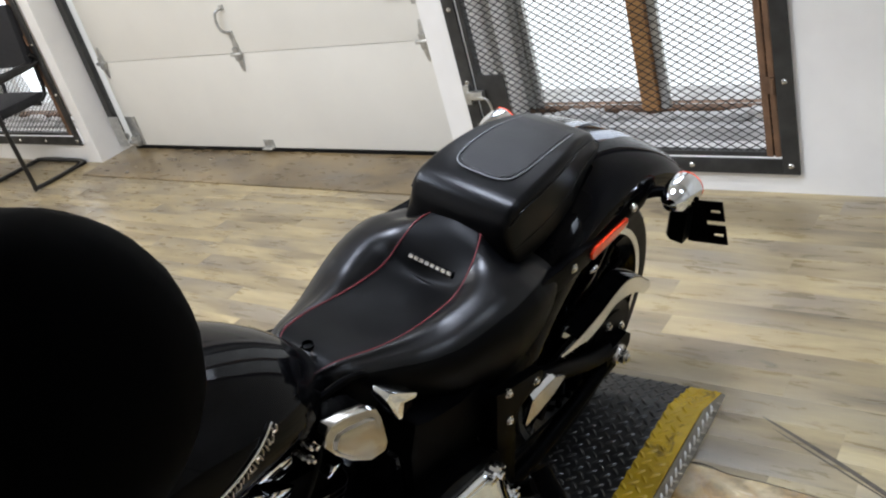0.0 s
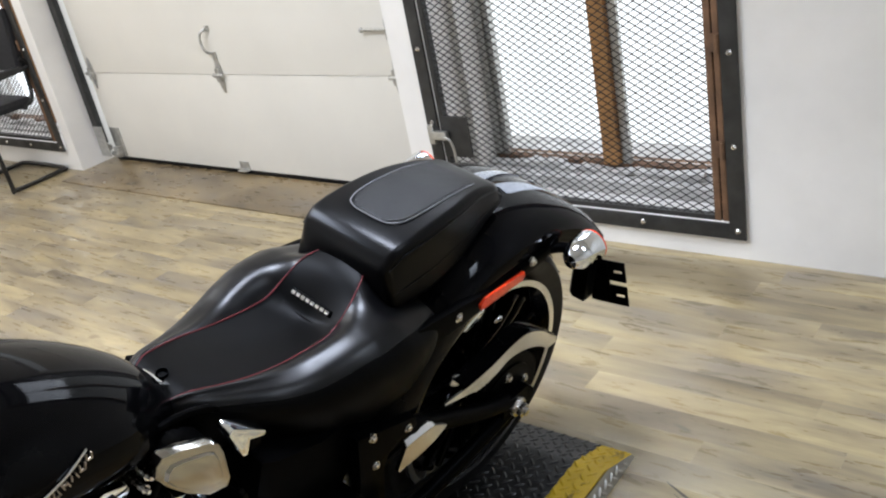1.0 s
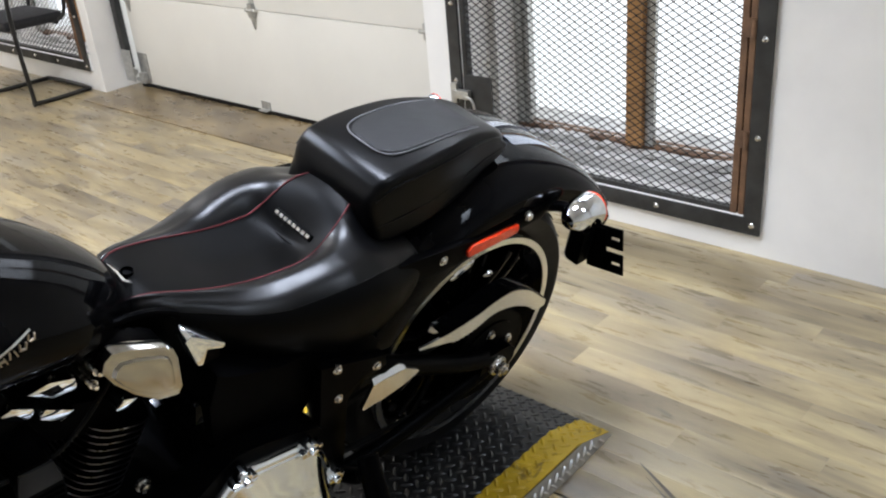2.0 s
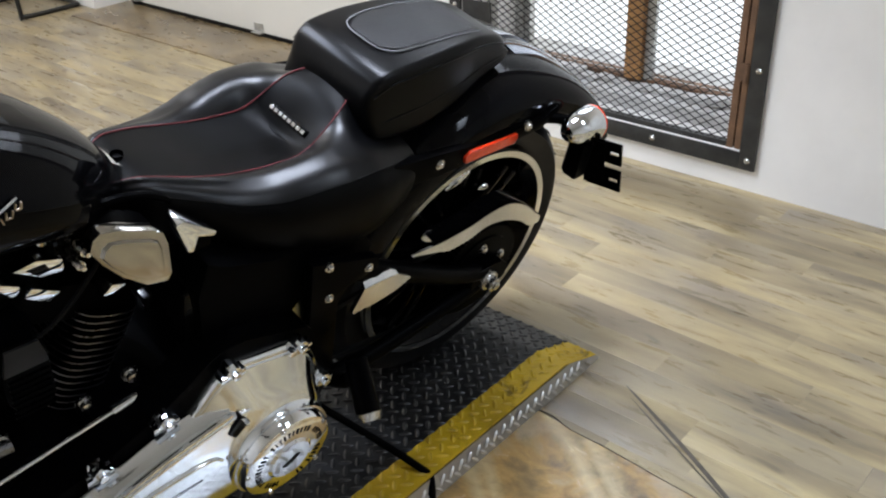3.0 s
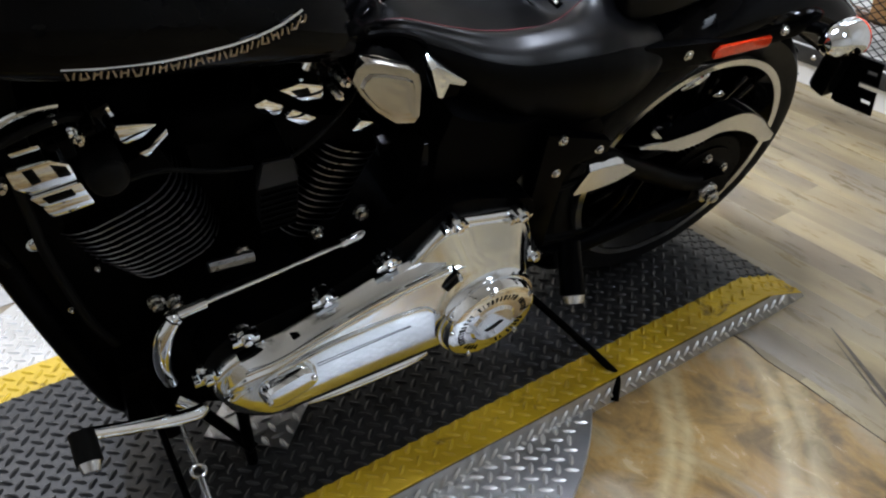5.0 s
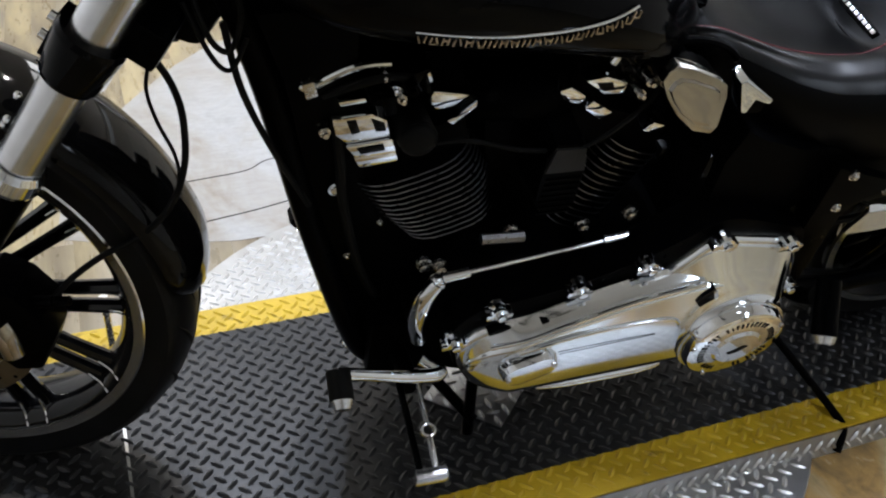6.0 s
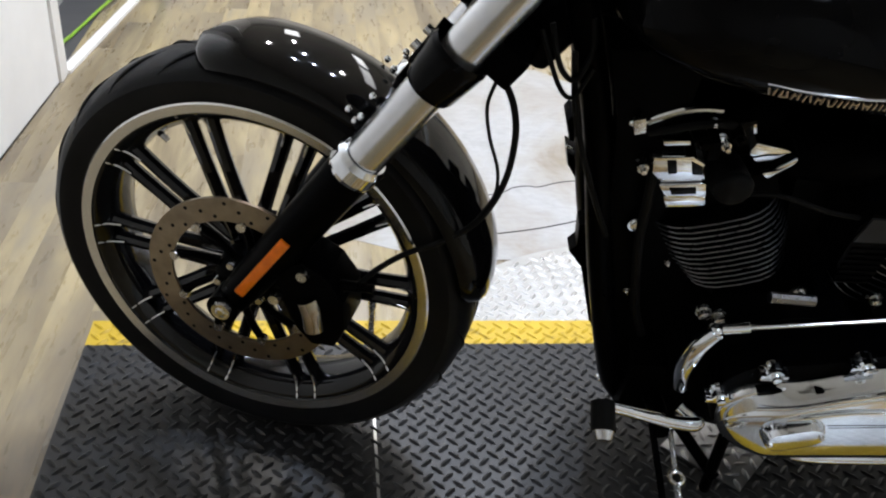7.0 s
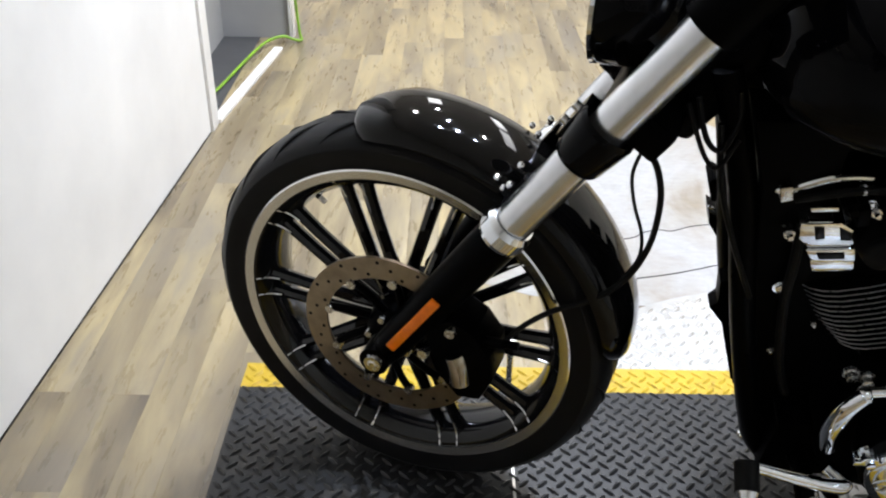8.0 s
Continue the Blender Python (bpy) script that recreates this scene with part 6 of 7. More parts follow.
fpart("rim_lip", [spin([(0.2685, 0.0535), (0.2790, 0.0550), (0.2815, 0.0525), (0.2790, 0.0500), (0.2690, 0.0490)], n=96)], MACHINED, fw)
for k in range(10):
    a = radians(36 * k + 3)
    for s in (-1, 1):
        q = lambda r, da, y: (r * math.cos(a + s * da), y, r * math.sin(a + s * da))
        fpart("spoke", [tube([q(0.040, 0.42, -0.030), q(0.10, 0.155, -0.030), q(0.18, 0.092, -0.027), q(0.247, 0.075, -0.022)], lambda t: 0.0135 - 0.0030 * math.sin(math.pi * t * 0.8), 8, 4)], WHEEL_GLOSS, fw)
        fpart("spoke_edge", [tube([q(0.228, 0.073, -0.036), q(0.250, 0.069, -0.041), q(0.265, 0.064, -0.052)], 0.0018, 6, 4)], MACHINED, fw)
fpart("valve", [tube([(-0.190, -0.016, 0.196), (-0.172, -0.02, 0.190), (-0.160, -0.02, 0.188), (-0.152, -0.02, 0.182)], 0.0055, 10, 4)], SEAL, fw, "black valve stem")
fpart("valve_cap", [cyl((-0.153, -0.02, 0.183), (-0.142, -0.02, 0.174), 0.0045, n=10)], STEEL_BOLT, fw)

disc = fpart("brake_disc", [spin([(0.112, -0.0875), (0.150, -0.0875), (0.150, -0.0825), (0.112, -0.0825)], n=80)], DISC, fw, "drilled steel brake disc")
holes = []
for k in range(40):
    a = 2 * math.pi * k / 40
    r = (0.120, 0.131, 0.142)[k % 3]
    holes.append(cyl((r * math.cos(a), -0.0880, r * math.sin(a)), (r * math.cos(a), -0.0872, r * math.sin(a)), 0.0031, n=8))
for hole in holes:
    fpart("drill_hole", [hole], SEAL, disc)
for k in range(9):
    a = radians(40 * k + 8)
    fpart("disc_carrier", [tube([(0.045 * math.cos(a - 0.35), -0.078, 0.045 * math.sin(a - 0.35)), (0.085 * math.cos(a - 0.12), -0.082, 0.085 * math.sin(a - 0.12)), (0.114 * math.cos(a), -0.084, 0.114 * math.sin(a))], 0.0065, 8, 4)], SATIN, disc)
    fpart("disc_rivet", [cyl((0.108 * math.cos(a), -0.080, 0.108 * math.sin(a)), (0.108 * math.cos(a), -0.092, 0.108 * math.sin(a)), 0.0075, n=12)], STEEL_BOLT, disc)
fpart("hub_cover", [spin([(0.0, -0.092), (0.03, -0.090), (0.046, -0.078), (0.05, -0.05), (0.0, -0.05)], n=32, closed_profile=False)], SATIN, fw)
for k in range(5):
    a = radians(72 * k + 40)
    fpart("hub_bolt", [cyl((0.036 * math.cos(a), -0.085, 0.036 * math.sin(a)), (0.036 * math.cos(a), -0.095, 0.036 * math.sin(a)), 0.006, n=10)], STEEL_BOLT, fw)


def leg_at(s, d, off=0.0):
    return LEG * d + V(0.004, s * 0.124, 0.0) + V(math.cos(radians(32)) * off, 0, -math.sin(radians(32)) * off)


for s in (-1, 1):
    L = lambda a, b, r0, r1=None, n=24: cyl(leg_at(s, a), leg_at(s, b), r0, r1, n)
    leg = fpart("fork_leg", [L(-0.018, 0.03, 0.021, 0.026), L(0.03, 0.16, 0.026, 0.030), L(0.16, 0.325, 0.030, 0.0325), cyl((0.0, s * 0.108, 0.0), (0.0, s * 0.150, 0.0), 0.024, n=24)], SATIN, None, "satin black fork slider")
    fpart("axle_cap", [cyl((0.0, s * 0.148, 0.0), (0.0, s * 0.156, 0.0), 0.016, 0.014, 20), cyl((0.0, s * 0.156, 0.0), (0.0, s * 0.158, 0.0), 0.008, 0.006, 6)], STEEL_BOLT, leg)
    fpart("fork_collar", [L(0.322, 0.328, 0.0335, 0.0355), L(0.328, 0.346, 0.0355, 0.035), L(0.346, 0.354, 0.035, 0.030)], CHROME, leg, "chrome fork collar", sharp=28)
    fpart("fork_tube", [L(0.355, 0.80, 0.0265)], POLISHED, leg, "bright fork tube")
    cl = fpart("lower_clamp", [L(0.491, 0.543, 0.0335, 0.0385)], GLOSS, leg, "glossy black fork clamp", bevel=0.0015)
    fpart("clamp_ring", [L(0.486, 0.491, 0.0315, 0.0335)], GLOSS, cl)
    fpart("clamp_ring", [L(0.543, 0.550, 0.0385, 0.036)], GLOSS, cl)
    fpart("pinch_block", [moved(box((0, 0, 0), (0.018, 0.030, 0.058)), Matrix.Translation(leg_at(s, 0.519, -0.030) + V(0, -s * 0.018, 0)) @ Matrix.Rotation(radians(32), 4, "Y"))], GLOSS, cl, bevel=0.0015)
    for d in (0.507, 0.532):
        c = leg_at(s, d, -0.022) + V(0, -s * 0.018, 0)
        fpart("clamp_bolt", [cyl(c + V(-0.012, 0, 0.005), c + V(-0.022, 0, 0.012), 0.0062, 0.006, 12)], CHROME, cl)
    fpart("upper_clamp", [L(0.712, 0.83, 0.037)], SATIN, leg)
    fpart("reflector", [moved(box((0, 0, 0), (0.016, 0.006, 0.132)), Matrix.Translation(leg_at(s, 0.118, -0.002) + V(0, s * 0.0305, 0)) @ Matrix.Rotation(radians(32), 4, "Y"))], ORANGE_LENS, leg, "orange side reflector", bevel=0.003)
fpart("triple_tree", [moved(box((0, 0, 0), (0.09, 0.24, 0.045)), Matrix.Translation(LEG * 0.55 + V(0.03, 0, 0)) @ Matrix.Rotation(radians(32), 4, "Y")), moved(box((0, 0, 0), (0.09, 0.24, 0.035)), Matrix.Translation(LEG * 0.79 + V(0.03, 0, 0)) @ Matrix.Rotation(radians(32), 4, "Y")), cyl(LEG * 0.52 + V(0.05, 0, -0.02), LEG * 0.82 + V(0.05, 0, -0.02), 0.028)], SATIN, None, "black triple clamps", bevel=0.008)

# front fender
FF = [(r - 0.012, y) for r, y in ((0.350, -0.074), (0.362, -0.075), (0.374, -0.064), (0.381, -0.036), (0.383, 0.0), (0.381, 0.036), (0.374, 0.064), (0.362, 0.075), (0.350, 0.074), (0.350, 0.071), (0.361, 0.072), (0.372, 0.062), (0.378, 0.035), (0.380, 0.0), (0.378, -0.035), (0.372, -0.062), (0.361, -0.072), (0.350, -0.071))]
FENDER_GLOSS = worn("gloss_black_fender", (0.0028, 0.0026, 0.0026), 0.05, 0, 0.2, 9, rough_spread=0.02, Specular_IOR_Level=0.20)
rings = []
for k in range(73):
    a = 6.5 + (104.0 - 6.5) * k / 72
    end = min(1.0, min(a - 6.5, 104.0 - a) / 13.0)
    wide = 0.36 + 0.64 * math.sqrt(max(0.0, 1 - (1 - end) ** 2))
    drop = 0.010 * (1 - end) ** 2
    rings.append([V((rr - drop) * math.cos(radians(a)), y * wide, (rr - drop) * math.sin(radians(a))) for rr, y in FF])
ffen = fpart("front_fender", [loft(rings)], FENDER_GLOSS, None, "gloss black front fender", sharp=50)
for s in (-1, 1):
    fpart("fender_bracket", [moved(box((0, 0, 0), (0.030, 0.022, 0.052)), Matrix.Translation((0.188, s * 0.082, 0.318)) @ Matrix.Rotation(radians(32), 4, "Y"))], GLOSS, ffen, bevel=0.004)
    for p in ((0.160, 0.080, 0.318), (0.172, 0.094, 0.334), (0.150, 0.078, 0.331), (0.186, 0.094, 0.306), (0.178, 0.070, 0.352)):
        fpart("fender_bolt", [ball((p[0], s * p[1], p[2]), 0.0052, 10, 7)], CHROME, ffen)

# brake caliper and hose
cal = fpart("brake_caliper", [prism([(0.070, 0.085), (0.115, 0.112), (0.150, 0.095), (0.178, 0.060), (0.182, 0.01), (0.168, -0.028), (0.132, -0.035), (0.108, -0.010), (0.088, 0.035)], -0.135, -0.060)], SATIN, None, "black front brake caliper", bevel=0.008)
fpart("caliper_cover", [tube([(0.126, -0.139, 0.056), (0.134, -0.140, 0.034), (0.138, -0.139, 0.006)], 0.0165, 14, 6)], OFFWHITE, cal, "oval bright caliper cover")
fpart("caliper_badge", [tube([(0.125, -0.150, 0.054), (0.133, -0.153, 0.034), (0.137, -0.152, 0.009)], 0.0070, 12, 6)], DISC, cal)
for p in ((0.118, -0.133, 0.095), (0.078, -0.135, 0.042), (0.165, -0.11, 0.07)):
    fpart("caliper_bolt", [cyl(p, (p[0], p[1] - 0.012, p[2]), 0.009, 0.008, 12)], STEEL_BOLT, cal)
fpart("hose_fitting", [cyl((0.165, -0.115, 0.075), (0.195, -0.120, 0.085), 0.008, n=12), cyl((0.195, -0.120, 0.085), (0.215, -0.120, 0.088), 0.0065, n=12)], SATIN, cal)

fpart("brake_hose", [tube([(a, -0.07, b) for a, b in ((0.334, 0.42), (0.353, 0.387), (0.363, 0.343), (0.36, 0.277), (0.338, 0.214), (0.297, 0.164), (0.245, 0.125))] + [(0.212, -0.095, 0.105), (0.192, -0.118, 0.086)], 0.0043, 10, 6)], SEAL, None, "black brake hose")
fpart("sensor_wire", [tube([(a, -0.06, b) for a, b in ((0.327, 0.405), (0.321, 0.37), (0.33, 0.329), (0.347, 0.285), (0.349, 0.246), (0.332, 0.205))], 0.0025, 8, 6)], SEAL, None, "thin black wire along the hose")

# headlight, nacelle and handlebar
fpart("headlight", [moved(spin([(0.0, -0.080), (0.045, -0.072), (0.075, -0.045), (0.088, -0.005), (0.090, 0.03), (0.086, 0.04), (0.0, 0.04)], n=40, closed_profile=False), Matrix.Translation((0.285, 0, 0.580)) @ Matrix.Rotation(radians(90), 4, "Z") @ Matrix.Rotation(radians(0), 4, "X"))], GLOSS, None, "gloss black round headlight shell", sharp=40)
fpart("headlight_ring", [moved(spin([(0.086, 0.036), (0.0910, 0.036), (0.0920, 0.041), (0.086, 0.043)], n=48), Matrix.Translation((0.285, 0, 0.580)) @ Matrix.Rotation(radians(90), 4, "Z"))], CHROME, bpy.data.objects["headlight"], "chrome headlight ring")


FINV = FORK.inverted()


def mirrored(p):
    q = FINV @ Vector(p)
    return FORK @ V(q.x, -q.y, q.z) + V(-0.09, 0.02, -0.14)


BAR = [(-1.215, 0.03, 0.765), (-1.222, -0.06, 0.81), (-1.228, -0.15, 0.92), (-1.215, -0.25, 0.99), (-1.205, -0.32, 1.010), (-1.20, -0.35, 1.015)]
GRIP = [(-1.202, -0.345, 1.014), (-1.198, -0.38, 1.02), (-1.192, -0.42, 1.025), (-1.188, -0.455, 1.028)]
for flip in (False, True):
    f = mirrored if flip else Vector
    bar = part("handlebar", [tube([f(p) for p in BAR], 0.0145, 12, 6)], SATIN, bike, "satin black handlebar")
    part("grip", [tube([f(p) for p in GRIP], lambda q: 0.0175 if q < 0.93 else 0.0135, 16, 6), ball(f((-1.187, -0.460, 1.029)), 0.0135)], GRIP_RUBBER, bar, "black rubber grip")
    part("switch_housing", [tube([f((-1.215, -0.285, 1.003)), f((-1.208, -0.315, 1.010)), f((-1.203, -0.342, 1.015))], 0.027, 16, 4)], SATIN, bar)
    part("lever", [tube([f((-1.235, -0.30, 0.995)), f((-1.245, -0.34, 0.995)), f((-1.245, -0.40, 1.0)), f((-1.235, -0.46, 1.005))], lambda q: 0.010 - 0.003 * q, 10, 5)], ENGINE, bar)
    if flip:
        continue
    part("mirror_stem", [tube([f((-1.215, -0.30, 1.01)), f((-1.215, -0.34, 1.05)), f((-1.205, -0.42, 1.09)), f((-1.198, -0.46, 1.11))], 0.006, 10, 5)], SATIN, bar)
    M = Matrix.Translation(f((-1.198, -0.492, 1.135)))
    part("mirror", [moved(ball((0, 0, 0), 0.0615, 28, 18, (1.0, 0.85, 1.0)), M)], MIRROR_BACK, bar, "rounded black mirror housing", sharp=60)
# ---- turntable and platform ----
def lugs(inside, x0, x1, y0, y1, z, pitch=0.0235, long=0.0145, wide=0.0046, high=0.0029, turn=0.0, slope=None):
    """Raised lugs of diamond plate in alternating directions, as one joined mesh piece."""
    ps, fs = [], []
    cx, cy = (x0 + x1) / 2, (y0 + y1) / 2
    half = int(math.hypot(x1 - x0, y1 - y0) / 2 / pitch) + 2
    g = radians(45) + turn
    for i in range(-half, half + 1):
        for j in range(-half, half + 1):
            x = cx + pitch * (i * math.cos(g) - j * math.sin(g))
            y = cy + pitch * (i * math.sin(g) + j * math.cos(g))
            if not (x0 < x < x1 and y0 < y < y1) or not inside(x, y):
                continue
            a = g + radians(90 if (i + j) % 2 else 0)
            u, v = V(math.cos(a), math.sin(a), 0), V(-math.sin(a), math.cos(a), 0)
            c = V(x, y, z if slope is None else slope(x, y))
            k = len(ps)
            ps += [c + u * long, c + u * long * 0.5 + v * wide, c - u * long * 0.5 + v * wide, c - u * long, c - u * long * 0.5 - v * wide, c + u * long * 0.5 - v * wide,
                   c + u * long * 0.55 + V(0, 0, high), c - u * long * 0.55 + V(0, 0, high)]
            fs += [(k, k + 1, k + 6), (k + 1, k + 2, k + 7, k + 6), (k + 2, k + 3, k + 7), (k + 3, k + 4, k + 7), (k + 4, k + 5, k + 6, k + 7), (k + 5, k, k + 6)]
    return ps, fs


PXF, PXB, PTIP, PYL, PYR, PZ, STR = -2.045, 0.155, 0.275, -0.258, 0.412, 0.05, 0.078
TC, TR = (-0.841, 0.149), 0.636


def turntable():
    t = thing("turntable", "round bare aluminium diamond plate turntable lying on the floor", "turntable")
    part("plate", [moved(spin([(0.0, 0.0), (TR - 0.004, 0.0), (TR, 0.003), (TR, 0.009), (TR - 0.002, 0.011), (0.0, 0.011)], n=96, closed_profile=False), Matrix.Translation((*TC, 0.001)) @ Matrix.Rotation(radians(90), 4, "X"))], ALU_PLATE, t)
    out = lambda x, y: math.hypot(x - TC[0], y - TC[1]) < TR - 0.018 and not (PYL + 0.0 < y < PYR - 0.0)
    tagged(part("tread", [lugs(out, TC[0] - TR, TC[0] + TR, TC[1] - TR, TC[1] + TR, 0.0119, turn=0.12)], LUG_ALU, t), kind="stuff")
    for a in (62, 88, 112, 250, 290):
        part("rivet", [ball((TC[0] + (TR - 0.03) * math.cos(radians(a)), TC[1] + (TR - 0.03) * math.sin(radians(a)), 0.012), 0.006, 10, 6, (1, 1, 0.5))], STEEL_BOLT, t)
    return t


turntable()


def platform():
    p = thing("motorcycle_platform", "low black diamond plate platform with yellow edge stripes", "platform")
    top = lambda x: PZ if x < PXB else PZ * max(0.0, (PTIP - x) / (PTIP - PXB)) + 0.004

    def deck(name, y0, y1, mat, label):
        xs = [PXF, PXB - 0.01, PXB, PXB + 0.012, PTIP]
        zs = [PZ, PZ, PZ - 0.001, PZ - 0.006, 0.006]
        rings = [[V(x, y0, z - 0.004), V(x, y0, z), V(x, y1, z), V(x, y1, z - 0.004)] for x, z in zip(xs, zs)]
        o = part(name, [loft(rings)], mat, p, label)
        out = lambda x, y: PXF + 0.012 < x < PTIP - 0.012 and y0 + 0.006 < y < y1 - 0.006
        zz = lambda x, y: PZ + 0.0003 if x < PXB else PZ - 0.006 - (x - PXB - 0.012) * (PZ - 0.012) / (PTIP - PXB - 0.012) + 0.0006
        tagged(part("tread", [lugs(out, PXF, PTIP, PYL, PYR, PZ, slope=zz)], PLATE_LUG if mat is BLACK_PLATE else mat, o), kind="stuff")
        return o

    deck("deck", PYL + STR, PYR - STR, BLACK_PLATE, "black painted diamond plate deck")
    deck("edge_stripe", PYL, PYL + STR, YELLOW, "yellow painted edge stripe")
    deck("edge_stripe", PYR - STR, PYR, YELLOW, "yellow painted edge stripe")

    def side(y, s):
        rings = [[V(PXF, y, 0), V(PXF, y, PZ - 0.004), V(PXF, y + s * 0.012, 0)], [V(PXB + 0.012, y, 0), V(PXB + 0.012, y, PZ - 0.008), V(PXB + 0.012, y + s * 0.012, 0)], [V(PTIP, y, 0), V(PTIP, y, 0.004), V(PTIP, y + s * 0.008, 0)]]
        o = part("side", [loft(rings)], ALU_PLATE, p, "bare aluminium side")
        ps, fs = lugs(lambda a, b: 0.008 < b < (PZ - 0.012) * (1 if a < PXB else max(0.05, (PTIP - a) / (PTIP - PXB))), PXF, PTIP, 0.0, PZ, 0, pitch=0.019, long=0.0125, wide=0.0036, high=0.0032)
        tagged(part("tread", [([V(q.x, y + s * (0.012 * (1 - q.y / PZ) + q.z + 0.0008), q.y) for q in ps], fs)], LUG_ALU, o), kind="stuff")

    side(PYL, -1)
    side(PYR, 1)
    part("front_edge", [slab(PXF, PXF + 0.004, PYL, PYR, 0, PZ - 0.004)], BLACK_PLATE, p)
    part("core", [slab(PXF + 0.02, PXB - 0.02, PYL + 0.01, PYR - 0.01, 0.002, PZ - 0.012)], BLACK_PLATE, p)
    centre, turn = V(-0.886, 0.036, PZ + 0.0024), radians(44)
    turned = Matrix.Translation(centre) @ Matrix.Rotation(turn, 4, "Z")
    bare = part("bare_plate", [moved(box((0, 0, 0), (0.152, 0.152, 0.003)), turned)], ALU_PLATE, p, "small square of bare aluminium tread plate", bevel=0.001)
    ps, fs = lugs(lambda a, b: True, -0.068, 0.068, -0.068, 0.068, 0.0016)
    tagged(part("tread", [moved((ps, fs), turned)], ALU_PLATE, bare), kind="stuff")
    part("deck_seam", [slab(-1.5035, -1.4985, PYL + STR, PYR - STR, PZ - 0.004, PZ + 0.0012)], GALV, p, "thin bright seam across the deck")
    return p


platform()
chock = thing("tie_down_hook", "bent bright steel rod hook standing in the deck seam", "hook")
part("rod", [tube([(-1.502, 0.30, 0.045), (-1.502, 0.300, 0.11), (-1.502, 0.298, 0.17)], 0.006, 10), cyl((-1.502, 0.298, 0.168), (-1.502, 0.2975, 0.205), 0.008, n=12)], STEEL_BOLT, chock)

# ---- floor pieces ----
solid("plywood_threshold", [slab(1.12, DX + 0.03, 1.18, 3.68, -0.001, 0.006)], PLY, "worn plywood threshold strip before the garage door", "threshold", kind="structure", bevel=0.002)

rng = random.Random(11)
floor = thing("floor", "worn wood-look vinyl plank floor in tan and grey", "floor", kind="structure")
PW, PL = 0.085, 0.98
plank_mesh = mesh_of("plank", [slab(-PW / 2 + 0.00008, PW / 2 - 0.00008, -PL / 2 + 0.00008, PL / 2 - 0.00008, -0.006, 0.0)], PLANK, bevel=0.0002)
far_planks = []
x = FX - 0.04 + PW / 2
while x < 1.62:
    y = Y0 - PL * rng.random()
    lo, hi = Y0, Y1
    while y < hi + PL / 2:
        if lo - PL / 2 + 0.01 < y < hi + PL / 2 - 0.01:
            z = rng.uniform(-0.0001, 0.0)
            if -1.3 < y < 3.4:
                o = new("plank", plank_mesh)
                o.parent = floor
                o.matrix_basis = Matrix.Translation((x, y, z)) @ pose(0, 0, 0, 0, 0, rng.choice((0, 180)))
            else:
                far_planks.append(slab(x - PW / 2 + 0.0005, x + PW / 2 - 0.0005, max(lo, y - PL / 2 + 0.0005), min(hi, y + PL / 2 - 0.0005), -0.006, z))
        y += PL
    x += PW
tagged(part("far_planks", far_planks, PLANK_FAR, floor), kind="stuff")

patch_poly = [(0.035, -0.262), (0.030, -0.36), (0.022, -0.52), (0.012, -0.735), (-0.075, -0.730), (-0.115, -0.745), (-0.14, -0.90), (-0.42, -1.02), (-1.0, -1.05), (-1.5, -0.95), (-1.7, -0.6), (-1.72, -0.2), (-1.2, -0.25), (-0.35, -0.25)]
solid("floor_patch", [([V(a, b_, 0.0010) for a, b_ in patch_poly] + [V(a, b_, -0.003) for a, b_ in patch_poly],
      [tuple(range(len(patch_poly))), tuple(reversed(range(len(patch_poly), 2 * len(patch_poly))))] + [(i, (i + 1) % len(patch_poly), len(patch_poly) + (i + 1) % len(patch_poly), len(patch_poly) + i) for i in range(len(patch_poly))])],
      PATCH, "worn brown and tan patch of bare subfloor beside the platform", "floor", kind="structure")

pale_poly = [(-1.60, 0.84), (-1.42, 0.76), (-1.20, 0.72), (-0.55, 0.74), (-0.50, 1.20), (-0.60, 1.72), (-0.84, 1.98), (-1.06, 1.98), (-1.22, 1.80), (-1.34, 1.62), (-1.46, 1.42), (-1.57, 1.15)]
np_ = len(pale_poly)
solid("bare_floor_patch", [([V(a, b_, 0.0008) for a, b_ in pale_poly] + [V(a, b_, -0.003) for a, b_ in pale_poly],
      [tuple(range(np_)), tuple(reversed(range(np_, 2 * np_)))] + [(i, (i + 1) % np_, np_ + (i + 1) % np_, np_ + i) for i in range(np_)])],
      PALE_FLOOR, "pale bare cracked floor past the turntable", "floor", kind="structure")


def crack(name, pts, wide, label):
    solid(name, [tube([(a, b_, 0.0012) for a, b_ in pts], wide, 6, 8)], SEAL, label, "crack", kind="structure")


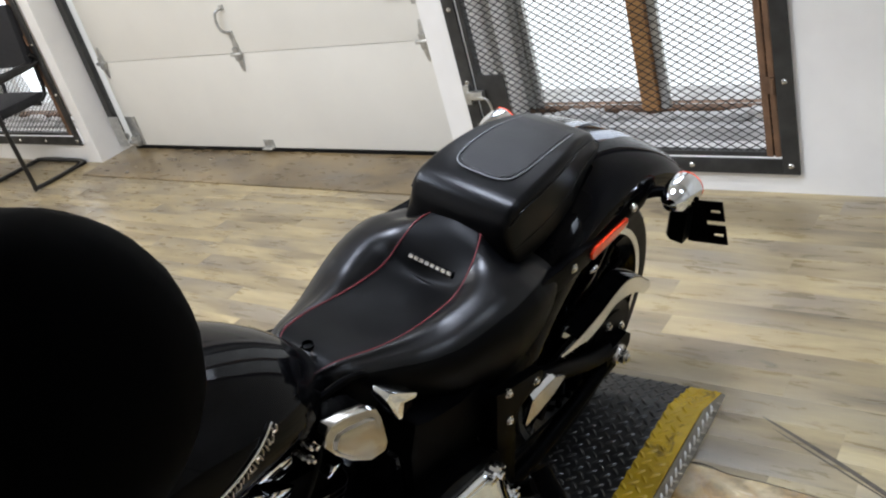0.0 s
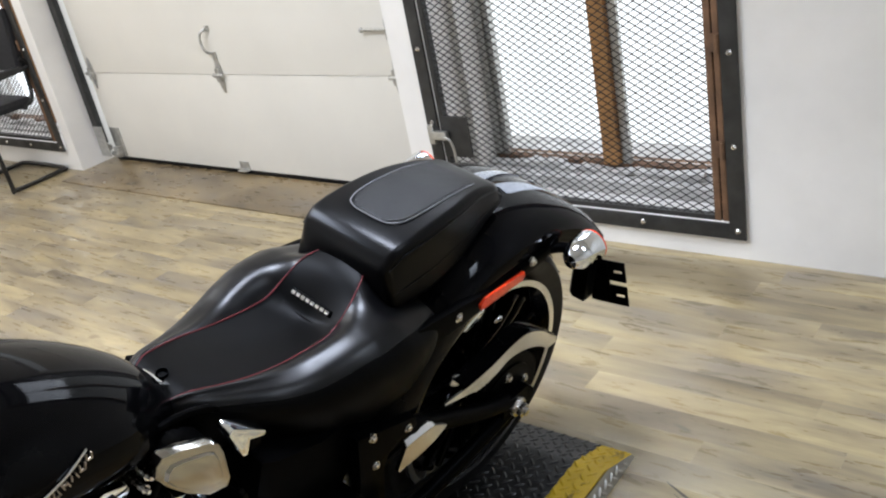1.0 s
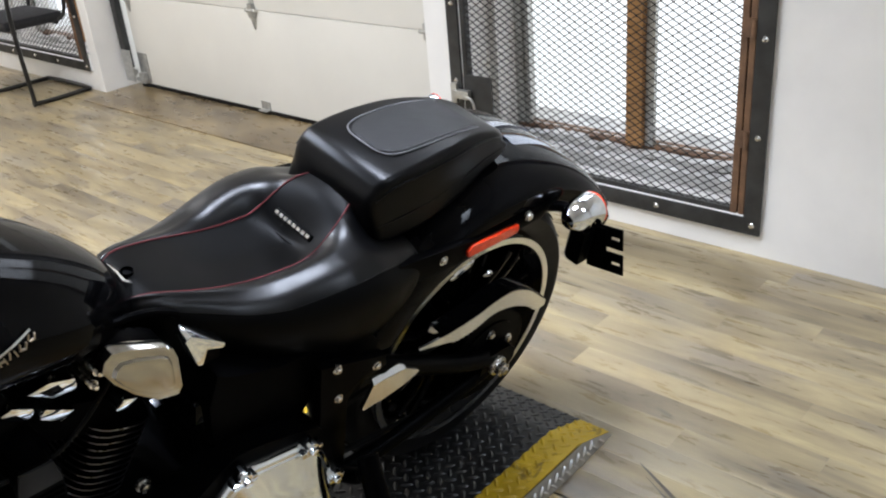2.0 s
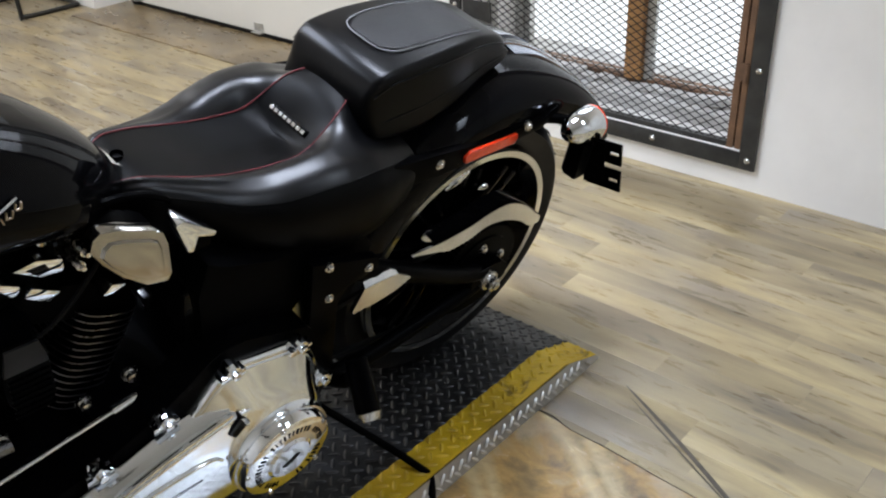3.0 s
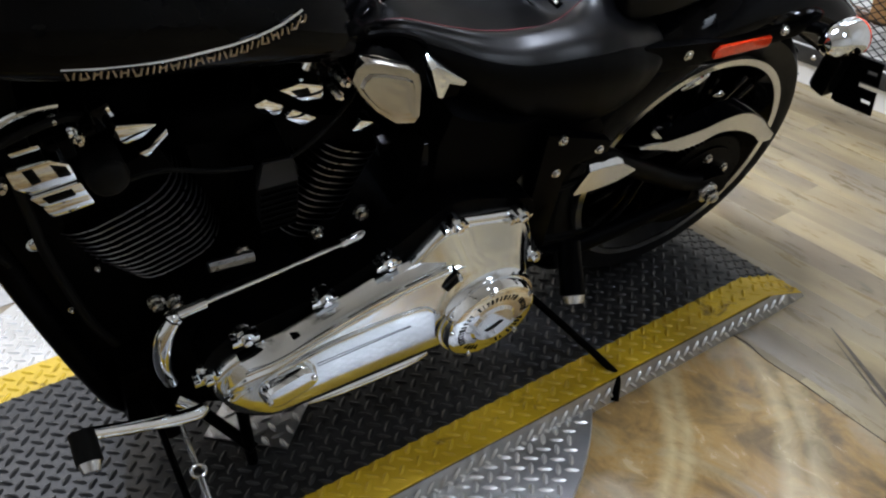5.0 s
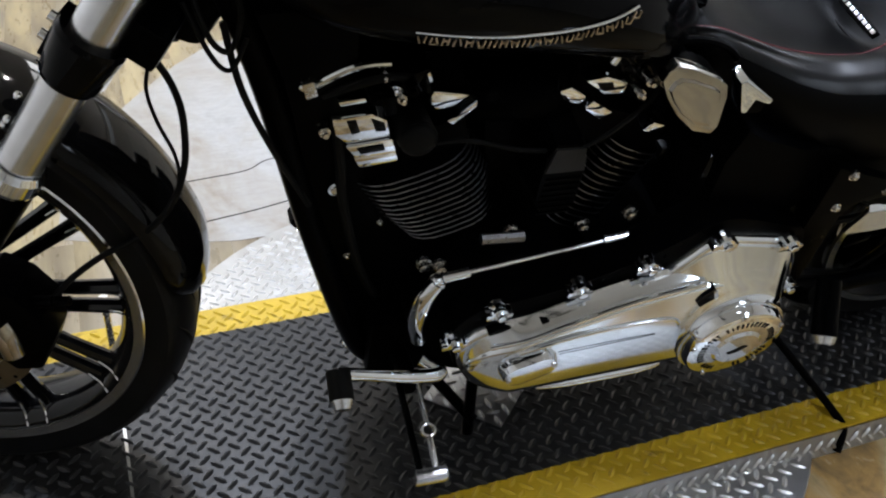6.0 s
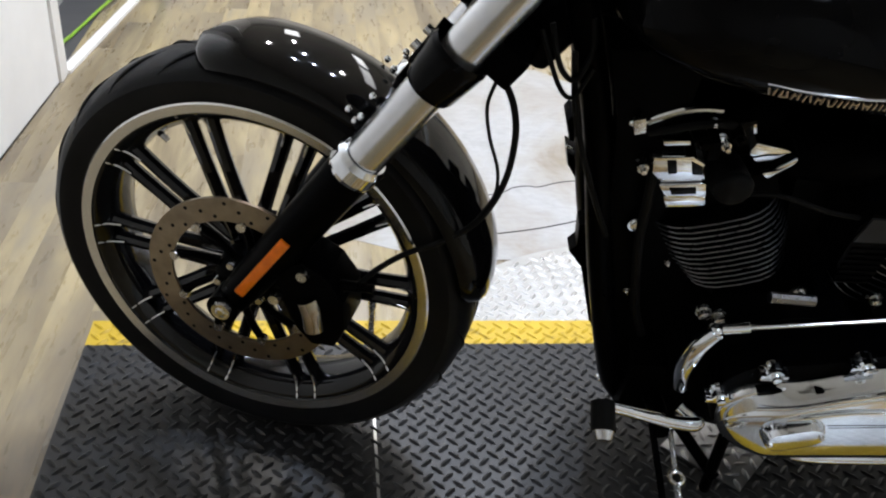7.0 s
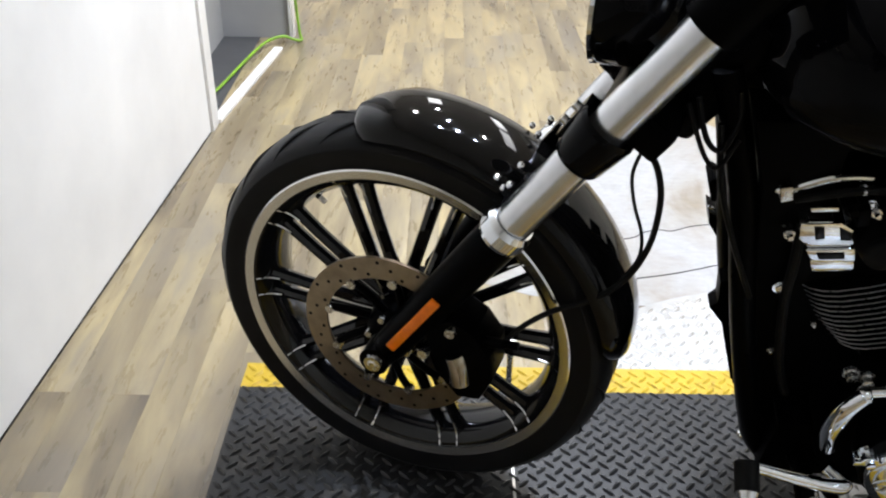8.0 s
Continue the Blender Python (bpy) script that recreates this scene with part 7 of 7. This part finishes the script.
crack("floor_crack", [(0.036, -0.262), (0.040, -0.30), (0.028, -0.36), (0.027, -0.45), (0.020, -0.56), (0.012, -0.735)], 0.0010, "dark open joint along the floor patch")
crack("floor_crack", [(0.012, -0.735), (-0.03, -0.728), (-0.075, -0.732), (-0.118, -0.742), (-0.12, -0.80), (-0.14, -0.90)], 0.0012, "dark open joint along the floor patch")
crack("floor_crack", [(-1.36, 0.800), (-1.266, 0.821), (-1.15, 0.842), (-1.047, 0.868), (-0.97, 0.895), (-0.894, 0.918), (-0.70, 0.93)], 0.0016, "dark crack across the floor past the turntable")
crack("floor_crack", [(-1.36, 1.02), (-1.254, 1.03), (-1.13, 1.046), (-1.075, 1.085), (-1.031, 1.096), (-1.0, 1.092), (-0.91, 1.128), (-0.70, 1.15)], 0.0014, "dark crack across the floor past the turntable")

def arc_mark(radius, a0, a1, wide, spread):
    """A flat scuff that follows a circle about the turntable, thin at both ends."""
    ps, fs = [], []
    for k in range(25):
        t = k / 24
        a = radians(a0 + (a1 - a0) * t)
        r = radius + spread * t * t
        w = wide * (0.25 + 0.75 * math.sin(math.pi * t) ** 0.6)
        ps += [V(TC[0] + (r - w) * math.cos(a), TC[1] + (r - w) * math.sin(a), 0.0016), V(TC[0] + (r + w) * math.cos(a), TC[1] + (r + w) * math.sin(a), 0.0016)]
        if k:
            i = 2 * k
            fs.append((i - 2, i - 1, i + 1, i))
    solid("floor_scuff", [(ps, fs)], SCUFF, "dark curved rubber scuff on the floor", "scuff", kind="structure")


arc_mark(1.185, -26, -54, 0.0055, 0.11)
arc_mark(1.172, -28, -44, 0.0022, 0.05)

cord = thing("extension_cord", "lime green extension cord lying along the recess", "cord")
part("cable", [tube([(-2.300, 2.712, 0.80), (-2.295, 2.712, 0.40), (-2.275, 2.705, 0.06), (-2.262, 2.685, 0.012), (-2.290, 2.672, 0.014), (-2.340, 2.665, 0.030), (-2.395, 2.610, 0.026), (-2.430, 2.47, 0.022), (-2.462, 2.30, 0.012), (-2.490, 2.10, 0.010), (-2.530, 1.90, 0.010)], 0.006, 10)], CORD, cord)
